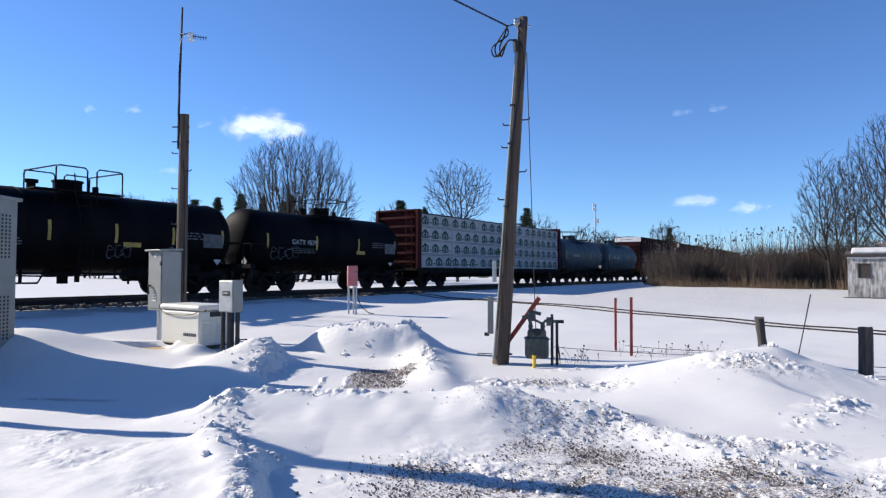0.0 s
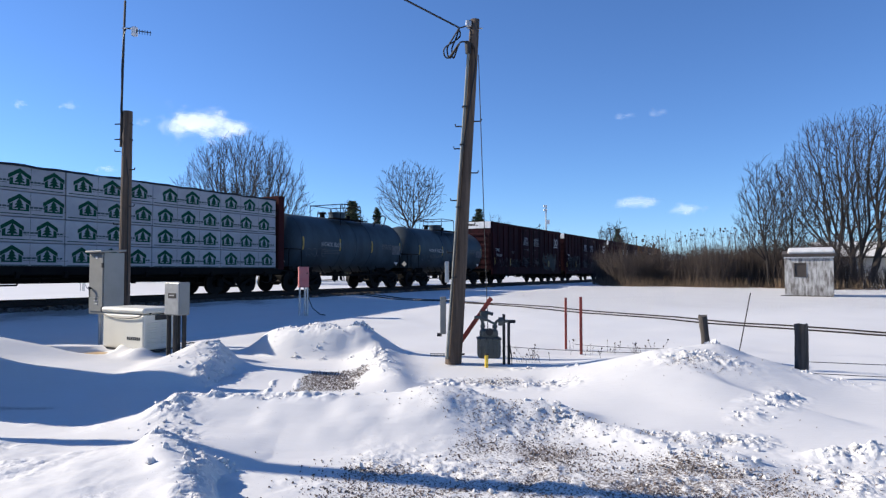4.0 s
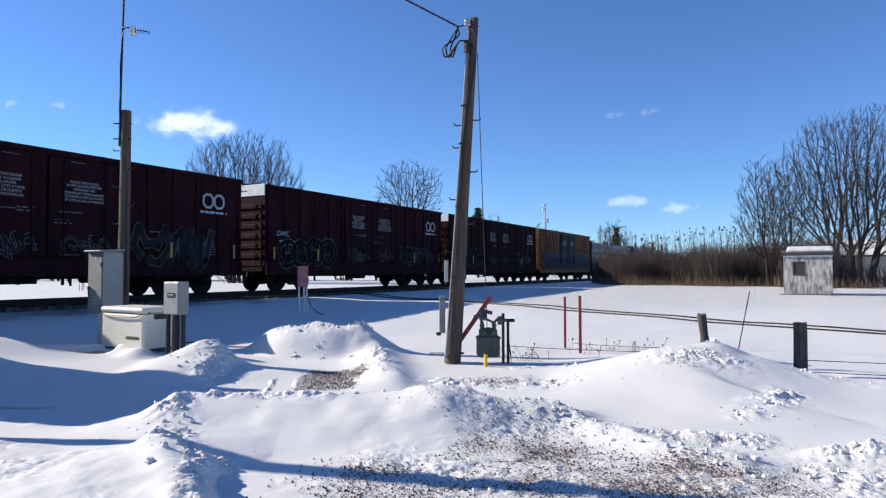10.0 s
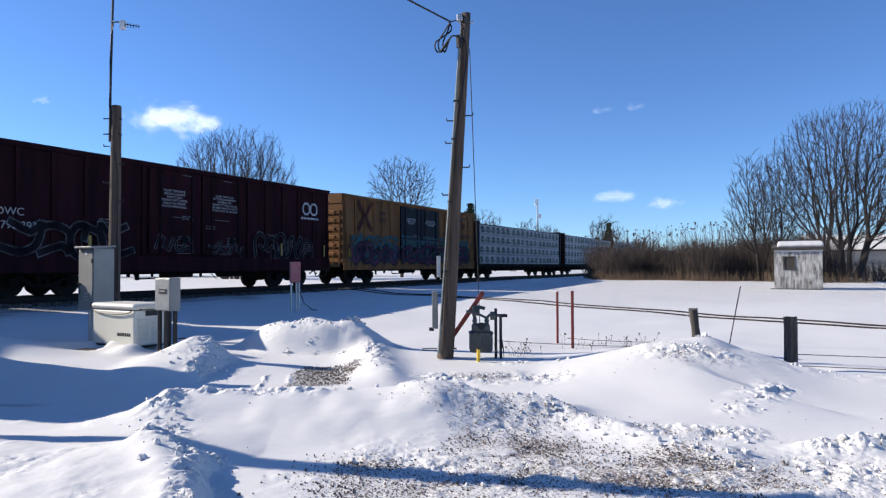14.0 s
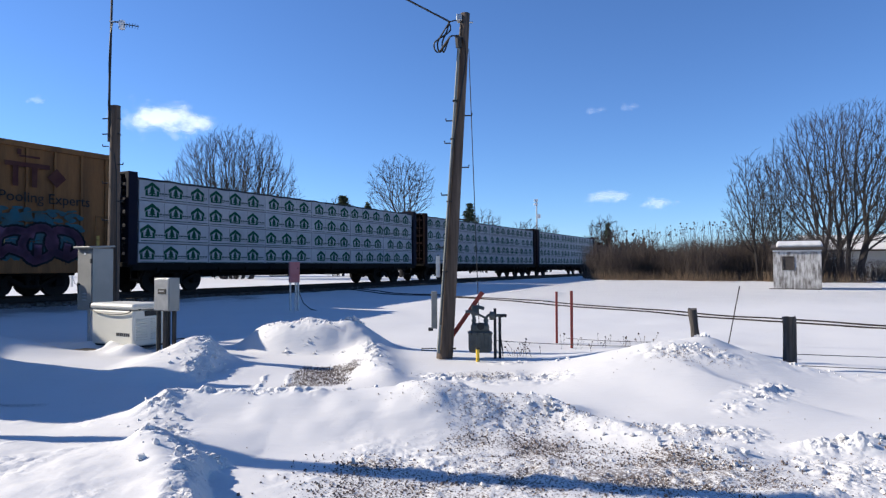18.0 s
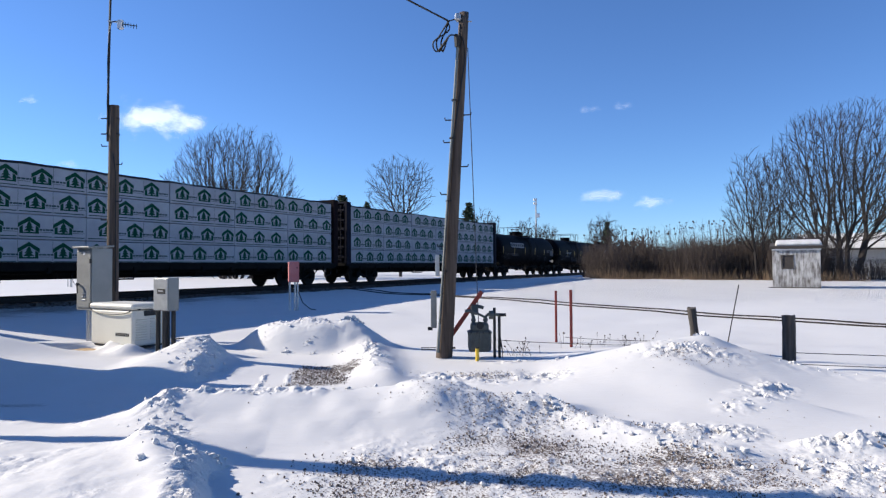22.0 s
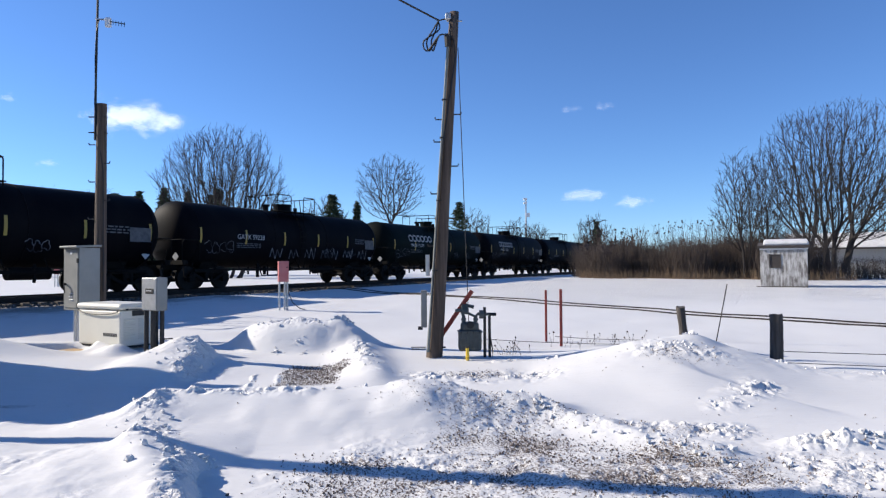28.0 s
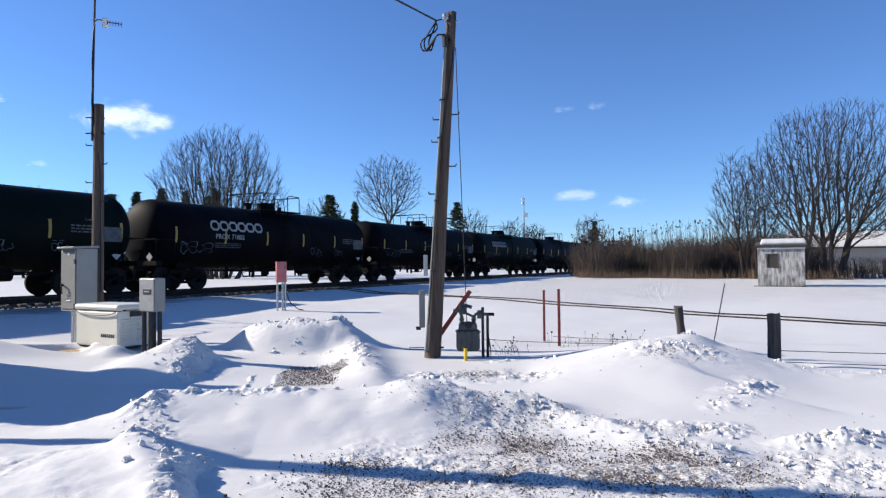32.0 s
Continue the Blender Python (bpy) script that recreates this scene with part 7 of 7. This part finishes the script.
def make_scatter():
    rng, gen = random.Random(31), np.random.default_rng(31)
    px, py = gen.uniform(-2.4, 5.5, 240000), gen.uniform(3.7, 10.6, 240000)
    keep = gen.random(240000) < 0.0005 + dirt_at(px, py) ** 2 * np.where(py < 8, 0.5, 0.6)
    keep &= (py < 7.0) | (py > 8.5)
    px, py = px[keep][:16000], py[keep][:16000]
    pr = gen.uniform(0.003, 0.0095, len(px)) * np.where(gen.random(len(px)) < 0.1, 1.5, 1.0)
    stones = list(zip(px.tolist(), py.tolist(), (ground_height(px, py) + pr * 0.3 + 0.004).tolist(), pr.tolist()))
    lumps("gravel_stones", stones, GRAVEL, "loose brown gravel over packed snow", "gravel", rng)
    clods = []
    for ax, ay, bx, by, w, k in BROKEN[:-3]:
        for _ in range(int(70 * k * max(math.hypot(bx - ax, by - ay), 0.4) * min(1, w * 4))):
            u = rng.random()
            x, y = ax + (bx - ax) * u + rng.gauss(0, w * 0.6), ay + (by - ay) * u + rng.gauss(0, w * 0.6)
            r = 0.006 + 0.03 * rng.random() ** 4
            clods.append((x, y, zg(x, y) + r * 0.4, r))
    for x, y, r in ((-2.5, 5.72, 0.07), (-2.42, 5.68, 0.05), (-1.78, 5.28, 0.06), (-1.72, 5.22, 0.045), (3.4, 9.25, 0.1), (3.5, 9.2, 0.07), (3.75, 9.35, 0.06), (3.3, 9.05, 0.05), (4.05, 9.8, 0.09), (3.6, 8.9, 0.05), (2.9, 9.3, 0.04), (3.12, 6.95, 0.05), (3.5, 5.58, 0.08), (3.62, 5.56, 0.1), (3.78, 5.55, 0.08), (3.92, 5.5, 0.09), (4.05, 5.5, 0.07), (0.95, 7.0, 0.06), (1.02, 6.9, 0.05), (1.55, 9.3, 0.06), (1.5, 6.4, 0.045), (-1.5, 12.2, 0.12), (-1.65, 12.2, 0.08), (-2.6, 11.5, 0.07), (-2.25, 11.6, 0.06), (-2.1, 11.4, 0.05), (-1.6, 11.3, 0.05), (5.0, 9.0, 0.08), (6.3, 8.5, 0.05)):
        r *= 0.6
        clods.append((x, y, zg(x, y) + r * 0.3, r))
        for _ in range(9):
            q = rng.uniform(0.2, 0.6) * r
            ux, uy = x + rng.gauss(0, 1.7 * r), y + rng.gauss(0, 1.2 * r)
            clods.append((ux, uy, zg(ux, uy) + q * 0.4, q))
    for _ in range(70):
        x, y = rng.uniform(2, 24), rng.uniform(25, 41)
        if x * ACROSS[0] + y * ACROSS[1] < 13 and y < 46 - 0.55 * x:
            r = 0.03 + 0.06 * rng.random() ** 2
            clods.append((x, y, zg(x, y) - r * 0.35, r))
    lumps("snow_clods", clods, CLOD, "broken clods of ploughed snow", "snow", rng)
    bed = []
    while len(bed) < 5000:
        s, w = rng.uniform(8, 60), rng.gauss(0, 1.3)
        if abs(w) < 2.6:
            v = TRACK @ Vector((s, w, 0))
            bed.append((v.x, v.y, 0.47 + rng.uniform(-0.03, 0.04), rng.uniform(0.03, 0.07)))
    lumps("ballast_stones", bed, BALLAST, "dark ballast stones between snowy ties", "gravel", rng)


make_scatter()


# ---- what moves ----
def travelled(t):
    """Metres that the train has run after t seconds: it gathers a little speed."""
    return 6.457 * t + 0.02 * t * t


def motions():
    times = [1.0 * k for k in range(33)]
    for car, s in CARS:
        walk(car, [(t, TRACK @ pose(s - travelled(t), 0, 0)) for t in times])
    spins = [(0.1 * k, -math.degrees(travelled(0.1 * k) / 0.457)) for k in range(321)]
    for wheels, wx in SPINNING:
        walk(wheels, [(t, pose(wx, 0, 0.457, 0, a, 0)) for t, a in spins])
    for c, (x, y, z), drift in DRIFTING:
        walk(c, [(t, pose(x + drift * (t - 6), y, z)) for t in (0.0, 16.0, 32.0)])


motions()
